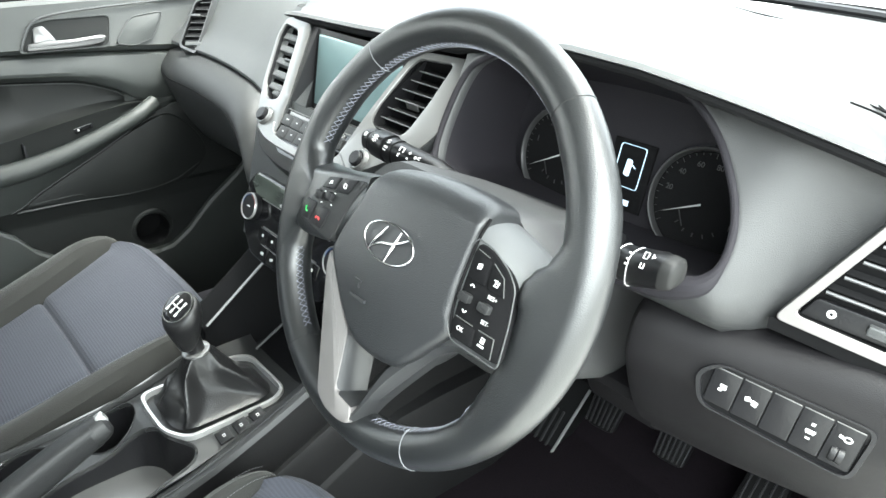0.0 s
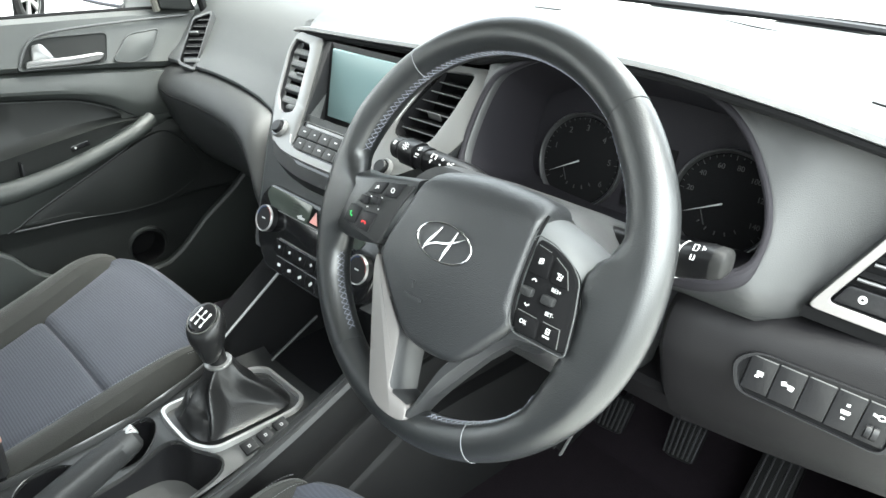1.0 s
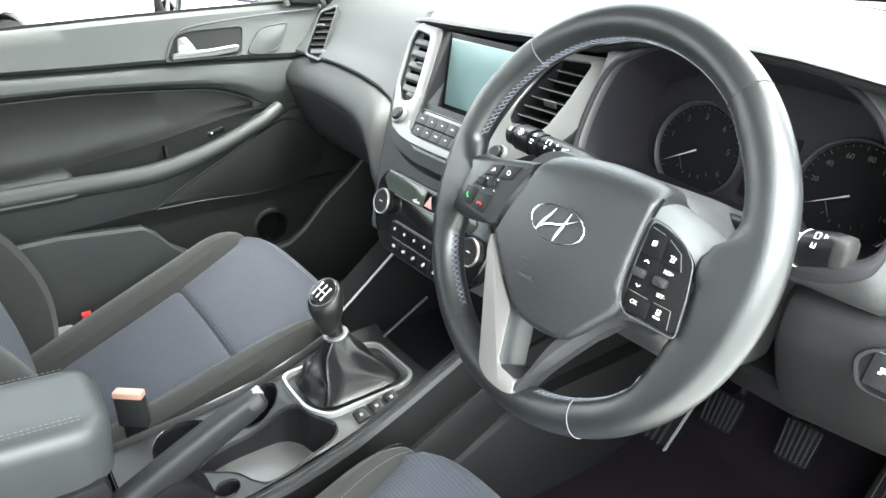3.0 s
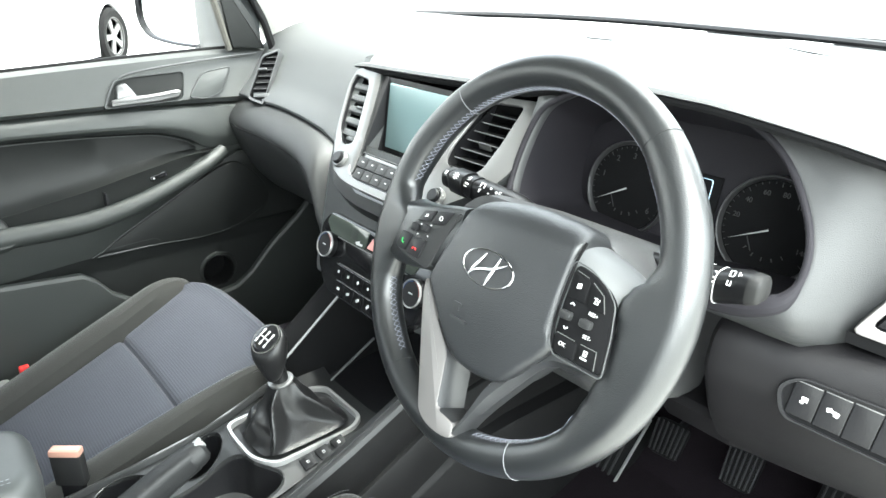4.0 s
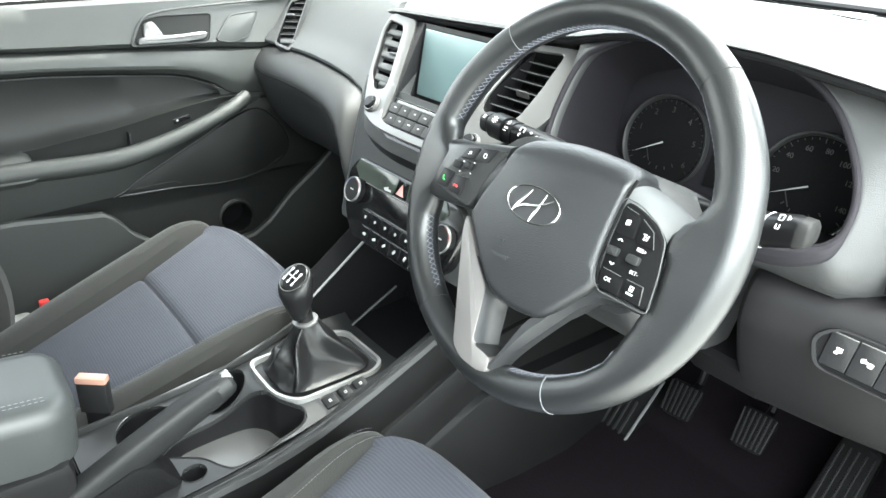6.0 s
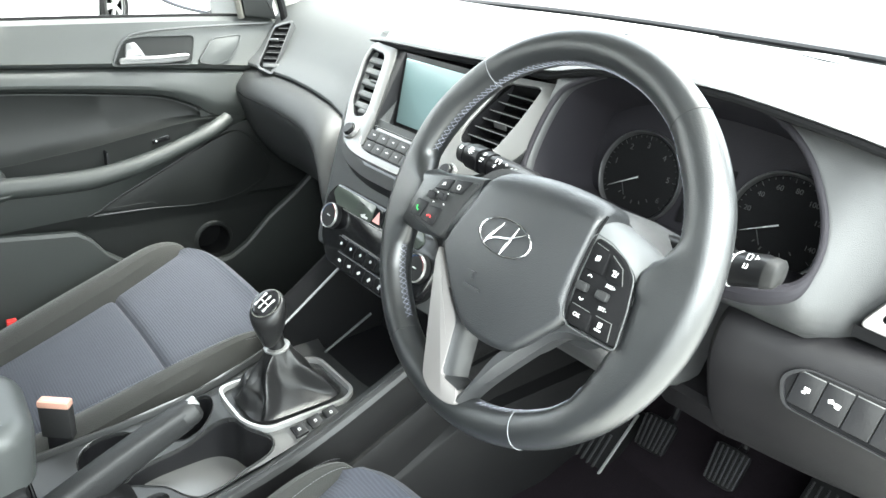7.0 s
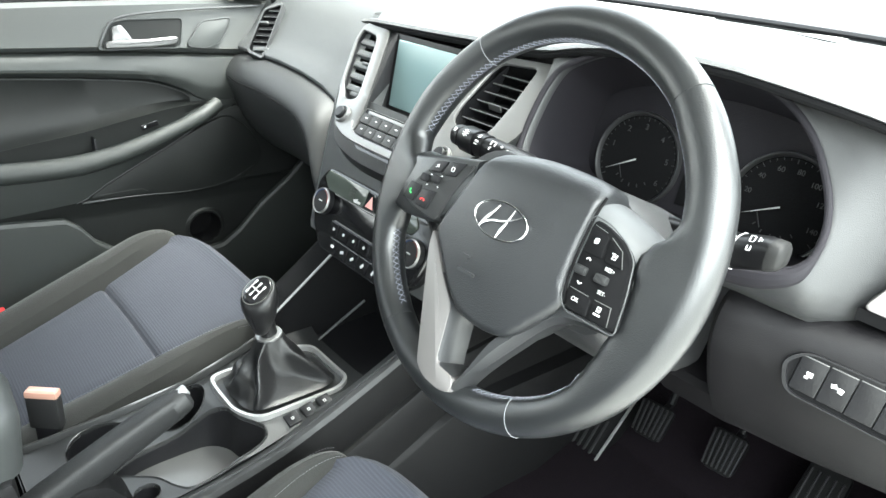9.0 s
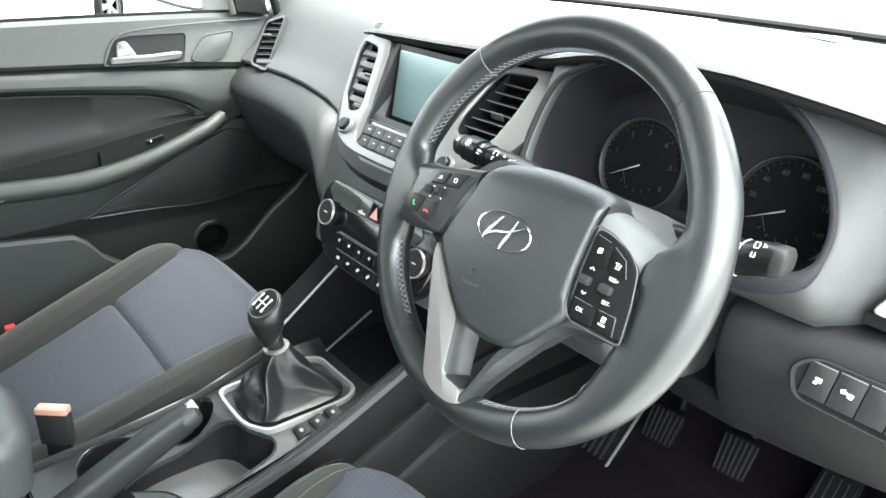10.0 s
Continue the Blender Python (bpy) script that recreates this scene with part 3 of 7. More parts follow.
RM = axes(WM @ Vector((0, 0, -0.0137)), (math.cos(Y2), math.sin(Y2), 0), (0, math.sin(T2), math.cos(T2)))


def reach(a):
    """How far the leather reaches in from the rim's middle line, by angle; it broadens into the side spokes."""
    k = [(0, 0.042), (5, 0.042), (9, 0.037), (13, 0.027), (18, 0.0205), (26, 0.0195), (40, 0.0190), (52, 0.0165), (128, 0.0165), (140, 0.0180), (158, 0.0185), (168, 0.0195), (173, 0.030), (178, 0.046), (186, 0.046), (194, 0.040), (200, 0.029), (206, 0.020), (214, 0.0165), (262, 0.0165), (280, 0.017), (310, 0.017), (318, 0.0185), (324, 0.023), (330, 0.027), (338, 0.031), (346, 0.034), (354, 0.037), (360, 0.040)]
    for (a0, e0), (a1, e1) in zip(k, k[1:]):
        if a <= a1:
            t = (a - a0) / (a1 - a0)
            return e0 + (e1 - e0) * t * t * (3 - 2 * t)
    return TUBE


def rim_point(a, b, out=0.0):
    """A point on the rim's skin: a round the wheel, b round the section."""
    d = math.degrees(a) % 360
    thumb = sum(math.exp(-((d - c) / 8) ** 2) for c in (25, 155))
    rr = TUBE + 0.0010 * thumb + out
    x = rr * math.cos(b)
    h = rr * 1.06 * math.sin(b)
    if math.cos(b) < 0:
        e = reach(d) + out
        x = e * math.cos(b)
        s = (e - rr) / 0.03
        q = -math.cos(b)
        h = h * (1 + 0.10 * s * q) + 0.014 * max(0, s) * q * q
    r = RIM + x
    return RM @ Vector((r * math.cos(a), r * math.sin(a), h))


n = 180
rows = [[rim_point(2 * math.pi * i / n, 2 * math.pi * j / 24) for j in range(24)] for i in range(n)]
rows.append(rows[0])
part("rim", loft(rows, True), LEATHER, wheel, "black leather rim with worn shine", 1.2)
for a in (50.5, 130.5, 238, 298):
    t = radians(a)
    part("seam", rail([rim_point(t, math.pi * j / 12, 0.0002) for j in range(-1, 14)], 0.00032 if a in (130.5, 298) else 0.0004, 5, None, 1.0, RM.to_3x3() @ Vector((-math.sin(t), math.cos(t), 0))), STITCH_GREY if a in (130.5, 298) else LEATHER, wheel, "pale sewn seam across the rim")
for a0, a1, b0, b1 in ((18, 168, 155, 186), (206, 236, 150, 184), (283, 326, 142, 182)):
    bm = bmesh.new()
    for k in range(int((a1 - a0) / 2.1)):
        t = a0 + k * 2.1
        for lean in (-3.4, 1.6):
            strand = [rim_point(radians(t + lean * (q - 0.5)), radians(b0 + (b1 - b0) * q), 0.0002 - 0.0006 * (q in (0, 1))) for q in (0, 0.3, 0.7, 1)]
            rail(strand, 0.00022, 4, bm)

    tagged(part("stitching", bm, STITCH, wheel, "pale blue lattice stitching inside the rim"), kind="stuff")

pad_line = [(-44, 36), (-19, 44), (13, 48), (44, 48), (70, 46), (82, 41), (83.5, 32), (83.5, 20), (84, -8), (86.5, -31), (91, -44), (88, -54), (74, -72), (59, -90), (45, -99), (17, -102), (-9, -97), (-36, -75), (-64, -46), (-67, -36), (-61, -10), (-53, 15)]
pad_line = [(q.x / 1000, q.y / 1000) for q in curve(pad_line, 3, True)]

def hub_cover(line, z0, z1, dome):
    """The cover's shell: tight edges at the sides and foot, a broad shoulder rolling back along the top."""
    pts = [Vector(q) for q in line]
    c = Vector((0.006, -0.024))
    turns = [math.pi / 2 * j / 8 for j in range(9)]
    rows = [[] for _ in range(1 + len(turns) + 7)]

    def swell(p):
        return dome * (math.cos(min(1.0, math.hypot((p.x - c.x) / 0.100, (p.y - c.y) / 0.090)) * math.pi) + 1) / 2

    for i, q in enumerate(pts):
        t = pts[(i + 1) % len(pts)] - pts[i - 1]
        w = Vector((t.y, -t.x)).normalized()
        if w.dot(q - c) < 0:
            w = -w
        top = max(0.0, w.y) ** 1.5
        e = q + Vector((0, 0.007 * top))
        d = (e - c).length
        a, b = 0.007 + 0.022 * top, 0.007 + 0.020 * top
        rows[0].append(W(e.x, e.y, z0))
        for j, s in enumerate(turns):
            p = e.lerp(c, a * (1 - math.cos(s)) / d)
            rows[1 + j].append(W(p.x, p.y, z1 + swell(p) - b * (1 - math.sin(s))))
        for j, k in enumerate((0.12, 0.25, 0.38, 0.52, 0.66, 0.80, 0.93)):
            g = p.lerp(c, k)
            rows[1 + len(turns) + j].append(W(g.x, g.y, z1 + swell(g)))
    return loft(rows, True, True)


part("airbag_cover", hub_cover(pad_line, -0.035, 0.0100, 0.0085), PAD, wheel, "grained black airbag cover", 1.2)

part("cover_gap", rail(curve([(*W(0.0855, 0.041, 0.004),), (*W(0.0865, 0.022, 0.0102),), (*W(0.0865, -0.012, 0.0108),), (*W(0.0890, -0.034, 0.0108),), (*W(0.0930, -0.047, 0.008),)], 4), 0.0014, 6), LINING, wheel, "dark gap beside the cover")
# spokes: two broad ones at the sides, a twin one below
def side_spoke(rows_uv, material):
    """Leather spoke: front face that rolls back over a broad rounded top edge; rows of u, v top, v foot, front, roll."""
    rows = []
    for u, vt, vb, f, k in rows_uv:
        sec = [(vb, f - 0.03), (vb, f - 0.002), (vb + 0.003, f), ((vb + vt - k) / 2, f + 0.0008)]
        sec += [(vt - k + k * math.sin(w), f - (f + 0.032) * (1 - math.cos(w))) for w in (math.pi / 2 * j / 7 for j in range(8))]
        sec += [(vt - 0.006, -0.036)]
        rows.append([W(u, v, h) for v, h in sec])
    return part("side_spoke", loft(rows, True, True), material, wheel, "leather-wrapped side spoke", 1.1)


# the right spoke's brightness is painted in; the left keeps plain leather
side_spoke([(0.066, 0.043, -0.040, 0.0075, 0.012), (0.078, 0.043, -0.042, 0.0078, 0.016), (0.090, 0.041, -0.048, 0.0078, 0.020), (0.105, 0.037, -0.049, 0.0070, 0.024), (0.120, 0.032, -0.050, 0.0045, 0.030), (0.135, 0.026, -0.040, 0.000, 0.030), (0.150, 0.019, -0.025, -0.004, 0.026), (0.166, 0.014, -0.02, -0.010, 0.018)], LIT_SPOKE)
side_spoke([(-0.166, 0.020, -0.035, -0.004, 0.014), (-0.150, 0.022, -0.040, -0.002, 0.014), (-0.138, 0.022, -0.043, 0.002, 0.013), (-0.122, 0.0235, -0.044, 0.0065, 0.012), (-0.105, 0.026, -0.043, 0.0078, 0.010), (-0.085, 0.030, -0.040, 0.0085, 0.009), (-0.066, 0.033, -0.030, 0.0085, 0.008), (-0.050, 0.036, -0.02, 0.0085, 0.008)], LEATHER)


def bar(name, pts, z0, z1, material, bevel, label=""):
    return part(name, plate(corners([(x / 1000, y / 1000) for x, y in pts], 0.006, 3), WM, z0, z1, bevel), material, wheel, label)


# silver spoke: a flat face that widens downwards, with a facet falling away inside the fork, its shade painted in a
# darker tone
silver = bar("lower_spoke", [(-78, -44), (-76, -59), (-61, -94), (-48, -123), (-36, -150), (-30, -163), (-15, -170), (5, -171), (20, -167), (16, -153), (-9, -151), (-14, -125), (-20, -99), (-46, -76), (-63, -58)], -0.020, 0.002, SPOKE, 0.0014, "satin silver lower spoke")
edge = curve([(-46, -76), (-31, -89), (-20, -99), (-16.5, -113), (-14, -125), (-11.5, -139), (-9, -151)], 3) + curve([(-9, -151), (3, -152), (16, -153)], 3)[1:]
fall = curve([(-40, -80), (-26, -91), (-13.5, -100), (-10.5, -113), (-8, -125), (-5.5, -138), (-3, -148)], 3) + curve([(-3, -148), (6, -149), (17, -149)], 3)[1:]
part("inner_facet", loft([[W(q.x / 1000, q.y / 1000, h) for q, h in ((a, 0.0010), (a.lerp(b, 0.5), -0.005), (b, -0.016), (b, -0.030))] for a, b in zip(edge, fall)]), SPOKE_DARK, silver, "inner facet of the fork, its shade painted in")
outer = curve([(17, -158), (23, -146), (34, -112), (41, -100), (55, -83), (69, -68), (84, -53), (107, -50), (139, -50)], 4)
inner = curve([(20, -166), (31, -142), (44, -122), (58, -101), (73, -79), (82, -69), (94, -62), (114, -57), (140, -55)], 4)
rows = []
for a, b in zip(outer, inner):
    rows.append([W(q.x / 1000, q.y / 1000, h) for q, h in ((a, -0.022), (a, -0.002), (a.lerp(b, 0.08), 0.0005), (a.lerp(b, 0.60), 0.0010), (a.lerp(b, 0.66), -0.0002), (b, -0.0085), (b.lerp(a, 0.1), -0.024))])
part("lower_spoke", loft(rows, True, True), SPOKE_DARK, wheel, "graphite grey lower spoke", 0.35)
LP = [(-103, 11), (-50, 26), (-57, 11), (-65, -10), (-72, -38), (-100, -36), (-124, -32), (-118, -8)]
RP = [(88, 24), (103, 21), (121, 13), (131, 4), (137, -20), (142, -49), (98, -49), (91, -42), (88, -10)]
lpod = part("left_button_pod", plate(corners([(x / 1000, y / 1000) for x, y in LP], 0.006, 3), WM, -0.02, 0.0105, 0.002), DASH_LOW, wheel, "black pod of audio and phone buttons")
rpod = part("right_button_pod", plate(corners([(x / 1000, y / 1000) for x, y in RP], 0.006, 3), WM, -0.02, 0.0105, 0.002), LINING, wheel, "black pod of cruise control buttons")
part("pod_edging", rail([W(x / 1000, y / 1000, 0.0110) for x, y in corners([(86, 26), (104, 23.5), (123, 15), (134, 5), (140, -20), (144, -51), (97, -51), (88, -43), (86, -10)], 5, 4)] + [W(0.0865, 0.0215, 0.0110)], 0.0006, 6), DASH, rpod, "thin satin edging")
# buttons and their printed marks
def button(pod, pts, z=0.0120, material=LINING):
    k = 4.0 if pod is rpod else 0.0
    return part("button", plate(corners([((x + k) / 1000, y / 1000) for x, y in pts], 0.002, 2), WM, 0.0095, z, 0.0008), material, pod)


def mark(pod, pts, material=WHITE, z=0.0124, name="mark"):
    k = 4.0 if pod is rpod else 0.0
    return part(name, plate([((x + k) / 1000, y / 1000) for x, y in pts], WM, z - 0.0005, z), material, pod)
def sq(x, y, w, h, a=0):
    c, s = math.cos(radians(a)), math.sin(radians(a))
    return [(x + dx * c - dy * s, y + dx * s + dy * c) for dx, dy in ((-w / 2, -h / 2), (w / 2, -h / 2), (w / 2, h / 2), (-w / 2, h / 2))]


def disc(x, y, r, n=10):
    return [(x + r * math.cos(2 * math.pi * i / n), y + r * math.sin(2 * math.pi * i / n)) for i in range(n)]


button(rpod, [(85, 18), (102, 15), (104, -3), (86, -3)])
button(rpod, [(105, 14), (118, 7), (124, -4), (107, -4)])
button(rpod, [(88, -33), (110, -34), (112, -48), (92, -48)])
button(rpod, [(113, -34), (129, -34), (132, -48), (115, -48)])
for x in (92, 112):
    button(rpod, sq(x, -17, 11, 7), 0.0150, DASH_LOW)
def sign(pod, strokes, x0, y0, k=1.0, material=WHITE):
    """A small printed sign of thin strokes, as one mark."""
    bm = bmesh.new()
    x0 += 4.0 if pod is rpod else 0.0
    for x, y, w, h, a in strokes:
        plate([(px / 1000, py / 1000) for px, py in sq(x0 + x * k, y0 + y * k, w * k, h * k, a)], WM, 0.0119, 0.0124, bm=bm)
    return part("mark", bm, material, pod)


for x0, y0, st in ((94.5, 8, [(0, 2, 4, 0.9, 15), (-1.8, 0, 0.9, 4, 0), (0, -2, 4, 0.9, 15), (1.9, 0.3, 0.9, 4, 0), (0, 0, 2.4, 0.9, 40)]),
                   (114, 3, [(-1.4, 1.6, 4, 0.9, 0), (-1.4, -0.2, 0.9, 3.6, 0), (0.8, -0.4, 3.2, 0.9, 0), (1.8, -1.8, 0.9, 3, 0), (-0.2, -3, 4.4, 0.9, 0), (2.4, 0.6, 0.9, 2, 0)]),
                   (94.5, -6.8, [(-1.2, 0, 3, 1.1, 40), (1.2, 0, 3, 1.1, -40)]),
                   (95.5, -26.6, [(-1.2, 0, 3, 1.1, -40), (1.2, 0, 3, 1.1, 40)]),
                   (120.5, -38.5, [(-1.6, 1, 0.8, 4, 0), (0, 2.6, 3.4, 0.8, 0), (1.8, 1, 0.8, 4, 0), (0, 0.2, 2.2, 0.8, 20), (0, -1.6, 4, 0.8, 0), (0, -4.4, 7, 1.7, 0)])):
    sign(rpod, st, x0, y0, 0.86)
def lettering(pod, text, x, y, size, material=WHITE):
    """Raised print in the wheel's plane, as one mesh under the pod."""
    cv = bpy.data.curves.new("lettering", "FONT")
    cv.body, cv.size, cv.align_x, cv.align_y, cv.extrude = text, size, "CENTER", "CENTER", 0.0002
    ob = new("lettering", cv)
    me = bpy.data.meshes.new_from_object(ob.evaluated_get(bpy.context.evaluated_depsgraph_get()))
    bpy.data.objects.remove(ob)
    me.transform(Matrix.Translation(-BASE[pod]) @ WM @ Matrix.Translation(((x + 4) / 1000, y / 1000, 0.0124)))
    me.materials.clear()
    me.materials.append(material)
    ob = new("lettering", me)
    ob.parent = pod


lettering(rpod, "RES+", 115.5, -8.4, 0.0042)
lettering(rpod, "SET-", 117.0, -26.4, 0.0042)
lettering(rpod, "OK", 98.0, -39.5, 0.0046)
for p in ([(88, 19.2), (100.5, 17), (100.5, 16.5), (88, 18.7)], [(106, 15.0), (118.6, 8.5), (118.2, 8.1), (105.8, 14.5)], [(118.6, 8.5), (124.4, -4), (123.8, -4), (118.2, 8.1)], [(114, -32.6), (129.6, -32.6), (129.6, -33.1), (114, -33.1)], [(129.6, -32.6), (132.6, -47), (132, -47), (129, -33)], [(90, -31.9), (108, -32.6), (108, -33.1), (90, -32.4)]):
    mark(rpod, p, SILVER, name="bright_line")
button(lpod, [(-100, 15), (-84, 19), (-88, 6), (-106, 3)], 0.0120, BLACK)
button(lpod, [(-81, 19.5), (-61, 23.5), (-68, 8), (-86, 5)], 0.0120, BLACK)
button(lpod, [(-122, -12), (-106, -12), (-110, -30), (-125, -30)], 0.0120, BLACK)
button(lpod, [(-103, -14), (-84, -12), (-88, -32), (-106, -31)], 0.0120, BLACK)
for x, y in ((-105, -4), (-90, -1)):
    button(lpod, sq(x, y, 9, 8), 0.0145, BLACK)
for x0, y0, st in ((-94, 11.5, [(-0.8, 0, 2.4, 1.6, 0), (0.9, 0, 1.2, 3.4, 10), (-1.6, -1.8, 3.4, 0.8, 30)]),
                   (-74, 13.5, [(0, 2.2, 2.4, 0.9, 0), (0, -2.2, 2.4, 0.9, 0), (-2, 0, 0.9, 2.8, 0), (2, 0, 0.9, 2.8, 0), (-1.6, 1.6, 1.6, 0.9, 45), (1.6, -1.6, 1.6, 0.9, 45), (-1.6, -1.6, 1.6, 0.9, -45), (1.6, 1.6, 1.6, 0.9, -45)]),
                   (-98, 1, [(0, 0, 1.8, 1.4, 0)]), (-84, 3.5, [(0, 0, 1.6, 1.2, 0)]), (-99, -9.5, [(0, 0, 1.8, 1.2, 30), (1, 0.4, 1.4, 0.8, 0)]), (-84, -7.5, [(0, 0, 1.8, 1.2, -30)])):
    sign(lpod, st, x0, y0, 0.9)
sign(lpod, [(-1.6, 1.2, 2, 1.4, 30), (-1.4, -0.8, 1.2, 3, 20), (0.6, -2.2, 2, 1.4, -20)], -116, -21, 1, GREEN)
sign(lpod, [(0, 0.6, 5, 1.2, 0), (-2.4, -0.4, 1.6, 1.8, 10), (2.4, -0.4, 1.6, 1.8, -10)], -97, -24, 1, RED)

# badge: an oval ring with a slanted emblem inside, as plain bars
badge = part("badge", rail([W(0.008 + 0.0305 * math.cos(t), -0.0098 + 0.0158 * math.sin(t), 0.0188) for t in (2 * math.pi * i / 40 for i in range(41))], 0.0008, 8, None, 0.7, WM.to_3x3() @ Vector((0, 0, 1))), CHROME, wheel, "chrome oval badge")
for pts in ([(-12, -22, 0), (-9, -15, 0), (-4, -7, 0), (2, 2.5, 0)], [(10, -25, 0), (12, -18, 0), (15, -10, 0), (19, 3, 0)], [(-12, -21, 0), (-7, -16, 0), (1, -12, 0), (11, -9.5, 0), (21, -5, 0), (29, 0, 0)]):
    line = curve(pts, 5)
    part("badge_bar", rail([W(q.x / 1000, q.y / 1000, 0.0189) for q in line], [0.0005 + 0.0010 * math.sin(math.pi * (k + 0.5) / len(line)) for k in range(len(line))], 6, None, 0.6, WM.to_3x3() @ Vector((0, 0, 1))), CHROME, badge)
bm = plate([(x / 1000, y / 1000) for x, y in sq(-12, -50, 9, 2)], WM, 0.0120, 0.0180)
plate([(x / 1000, y / 1000) for x, y in sq(-10, -53, 2, 6, 20)], WM, 0.0120, 0.0180, bm=bm)
plate([(x / 1000, y / 1000) for x, y in sq(-6, -63, 20, 3)], WM, 0.0120, 0.0180, bm=bm)
part("airbag_mark", bm, PAD, wheel, "small embossed mark on the airbag cover")

# ---- steering column and stalks ----
column = thing("steering_column", (0.375, 0.12, 0.95), "dark plastic steering column shroud with two stalks", "steering column")
rows = []
for h, w, up, dn in ((-0.032, 0.090, 0.044, 0.050), (-0.036, 0.112, 0.050, 0.070), (-0.055, 0.120, 0.054, 0.080), (-0.10, 0.118, 0.056, 0.092), (-0.13, 0.100, 0.058, 0.098), (-0.20, 0.090, 0.058, 0.10), (-0.30, 0.085, 0.056, 0.10)):
    o = corners([(-w, -dn), (w, -dn), (w, up * 0.3), (w * 0.72, up), (-w * 0.72, up), (-w, up * 0.3)], 0.03, 4)
    rows.append([W(q.x, q.y, h) for q in o])
part("shroud", loft(rows, True, True), SHROUD, column)


def stalk(name, stops, label, cap, m_cap, rings):
    """A stalk through stops of (x, y, z, half-width, flatness), with a cap from stop cap on."""
    def skin(st, bm=None):
        rows = []
        for (x, y, z, r, fl) in st:
            rows.append([Vector((x, y + r * math.copysign(abs(math.cos(a)) ** 0.7, math.cos(a)), z + r * fl * math.copysign(abs(math.sin(a)) ** 0.7, math.sin(a)))) for a in (2 * math.pi * j / 28 for j in range(28))])
        return loft(rows, True, True, bm)
    st = part(name, skin(stops), STALK, column, label, 0.9)
    part("cap", skin([(x + (0.0006 if x > 0.37 else -0.0006), y, z, r + 0.0006, fl) for x, y, z, r, fl in stops[cap:]]), m_cap, st, "grey end cap", 0.9)
    for k in rings:
        x, y, z, r, fl = stops[k]
        part("pale_ring", skin([(x - 0.0004, y, z, r + 0.0004, fl), (x + 0.0004, y, z, r + 0.0004, fl)]), WHITE, st)
    return st


CAPGREY = mat("grey_cap", (0.014, 0.014, 0.014), 0.5, spec=0.15)
ws = stalk("wiper_stalk", [(0.43, 0.115, 1.022, 0.008, 1), (0.50, 0.104, 1.030, 0.0085, 1), (0.520, 0.101, 1.032, 0.0095, 1.1), (0.5205, 0.101, 1.032, 0.0118, 1.15), (0.532, 0.099, 1.033, 0.0122, 1.15), (0.5335, 0.099, 1.033, 0.0132, 1.12), (0.556, 0.095, 1.041, 0.0130, 1.05), (0.561, 0.094, 1.042, 0.0126, 1.0), (0.569, 0.093, 1.044, 0.0115, 0.95), (0.5715, 0.0925, 1.0445, 0.009, 0.9)], "black wiper stalk with a grey end cap", 7, CAPGREY, (3, 5))
LS = [(0.33, 0.150, 1.005, 0.0085, 1), (0.30, 0.128, 1.026, 0.0095, 1), (0.27, 0.1215, 1.0352, 0.0112, 1), (0.212, 0.120, 1.0355, 0.0114, 0.95), (0.2115, 0.120, 1.0355, 0.0104, 0.95), (0.2085, 0.120, 1.0355, 0.0104, 0.95), (0.208, 0.120, 1.0355, 0.0118, 0.95), (0.197, 0.120, 1.0355, 0.0118, 0.95), (0.1965, 0.120, 1.0355, 0.0106, 0.95), (0.194, 0.120, 1.0355, 0.0106, 0.95), (0.1935, 0.120, 1.0355, 0.0130, 0.97), (0.172, 0.120, 1.0352, 0.0128, 0.97), (0.169, 0.120, 1.0352, 0.0112, 0.95), (0.167, 0.120, 1.035, 0.0104, 0.95), (0.157, 0.120, 1.035, 0.0100, 0.92), (0.154, 0.120, 1.035, 0.0082, 0.9)]
ls = stalk("light_stalk", [(x + 0.009, y, z - 0.003 - 0.06 * (x - 0.154), r * 1.15, fl) for x, y, z, r, fl in LS], "black light and indicator stalk with white symbols", 13, BLACK, ())
SM = axes((0.5495, 0.0865, 1.0492), (1, -0.15, 0.2), (0, 0.62, 0.78))
for strokes in ([(-0.005, 0.003, 0.0006, 0.005), (-0.003, 0.0055, 0.004, 0.0006), (-0.001, 0.003, 0.0006, 0.005), (-0.003, 0.0005, 0.004, 0.0006)], [(-0.0045, -0.005, 0.0006, 0.004), (-0.0015, -0.005, 0.0006, 0.004), (-0.003, -0.007, 0.0035, 0.0006)], [(0.003, 0.003, 0.0008, 0.005), (0.005, 0.002, 0.0008, 0.004)], [(-0.018, 0.002, 0.0015, 0.0015), (-0.018, -0.003, 0.0015, 0.0015), (-0.018, -0.007, 0.0015, 0.0015)]):
    bm = bmesh.new()
    for x, y, w, h in strokes:
        box(SM @ Matrix.Translation((x, y, -0.0003)), w, h, 0.001, 0.0002, bm)
    part("mark", bm, WHITE, ws)
SM = axes((0.234, 0.1092, 1.0377), (1, 0, -0.06), (0, 0.66, 0.75))
sunny = [(0.0036 * math.cos(i * math.pi / 4), 0.0036 * math.sin(i * math.pi / 4), 0.0016, 0.0008, 45 * i) for i in range(8)] + [(0, 0, 0.0026, 0.0026, 0), (0, 0, 0.0026, 0.0026, 45)]
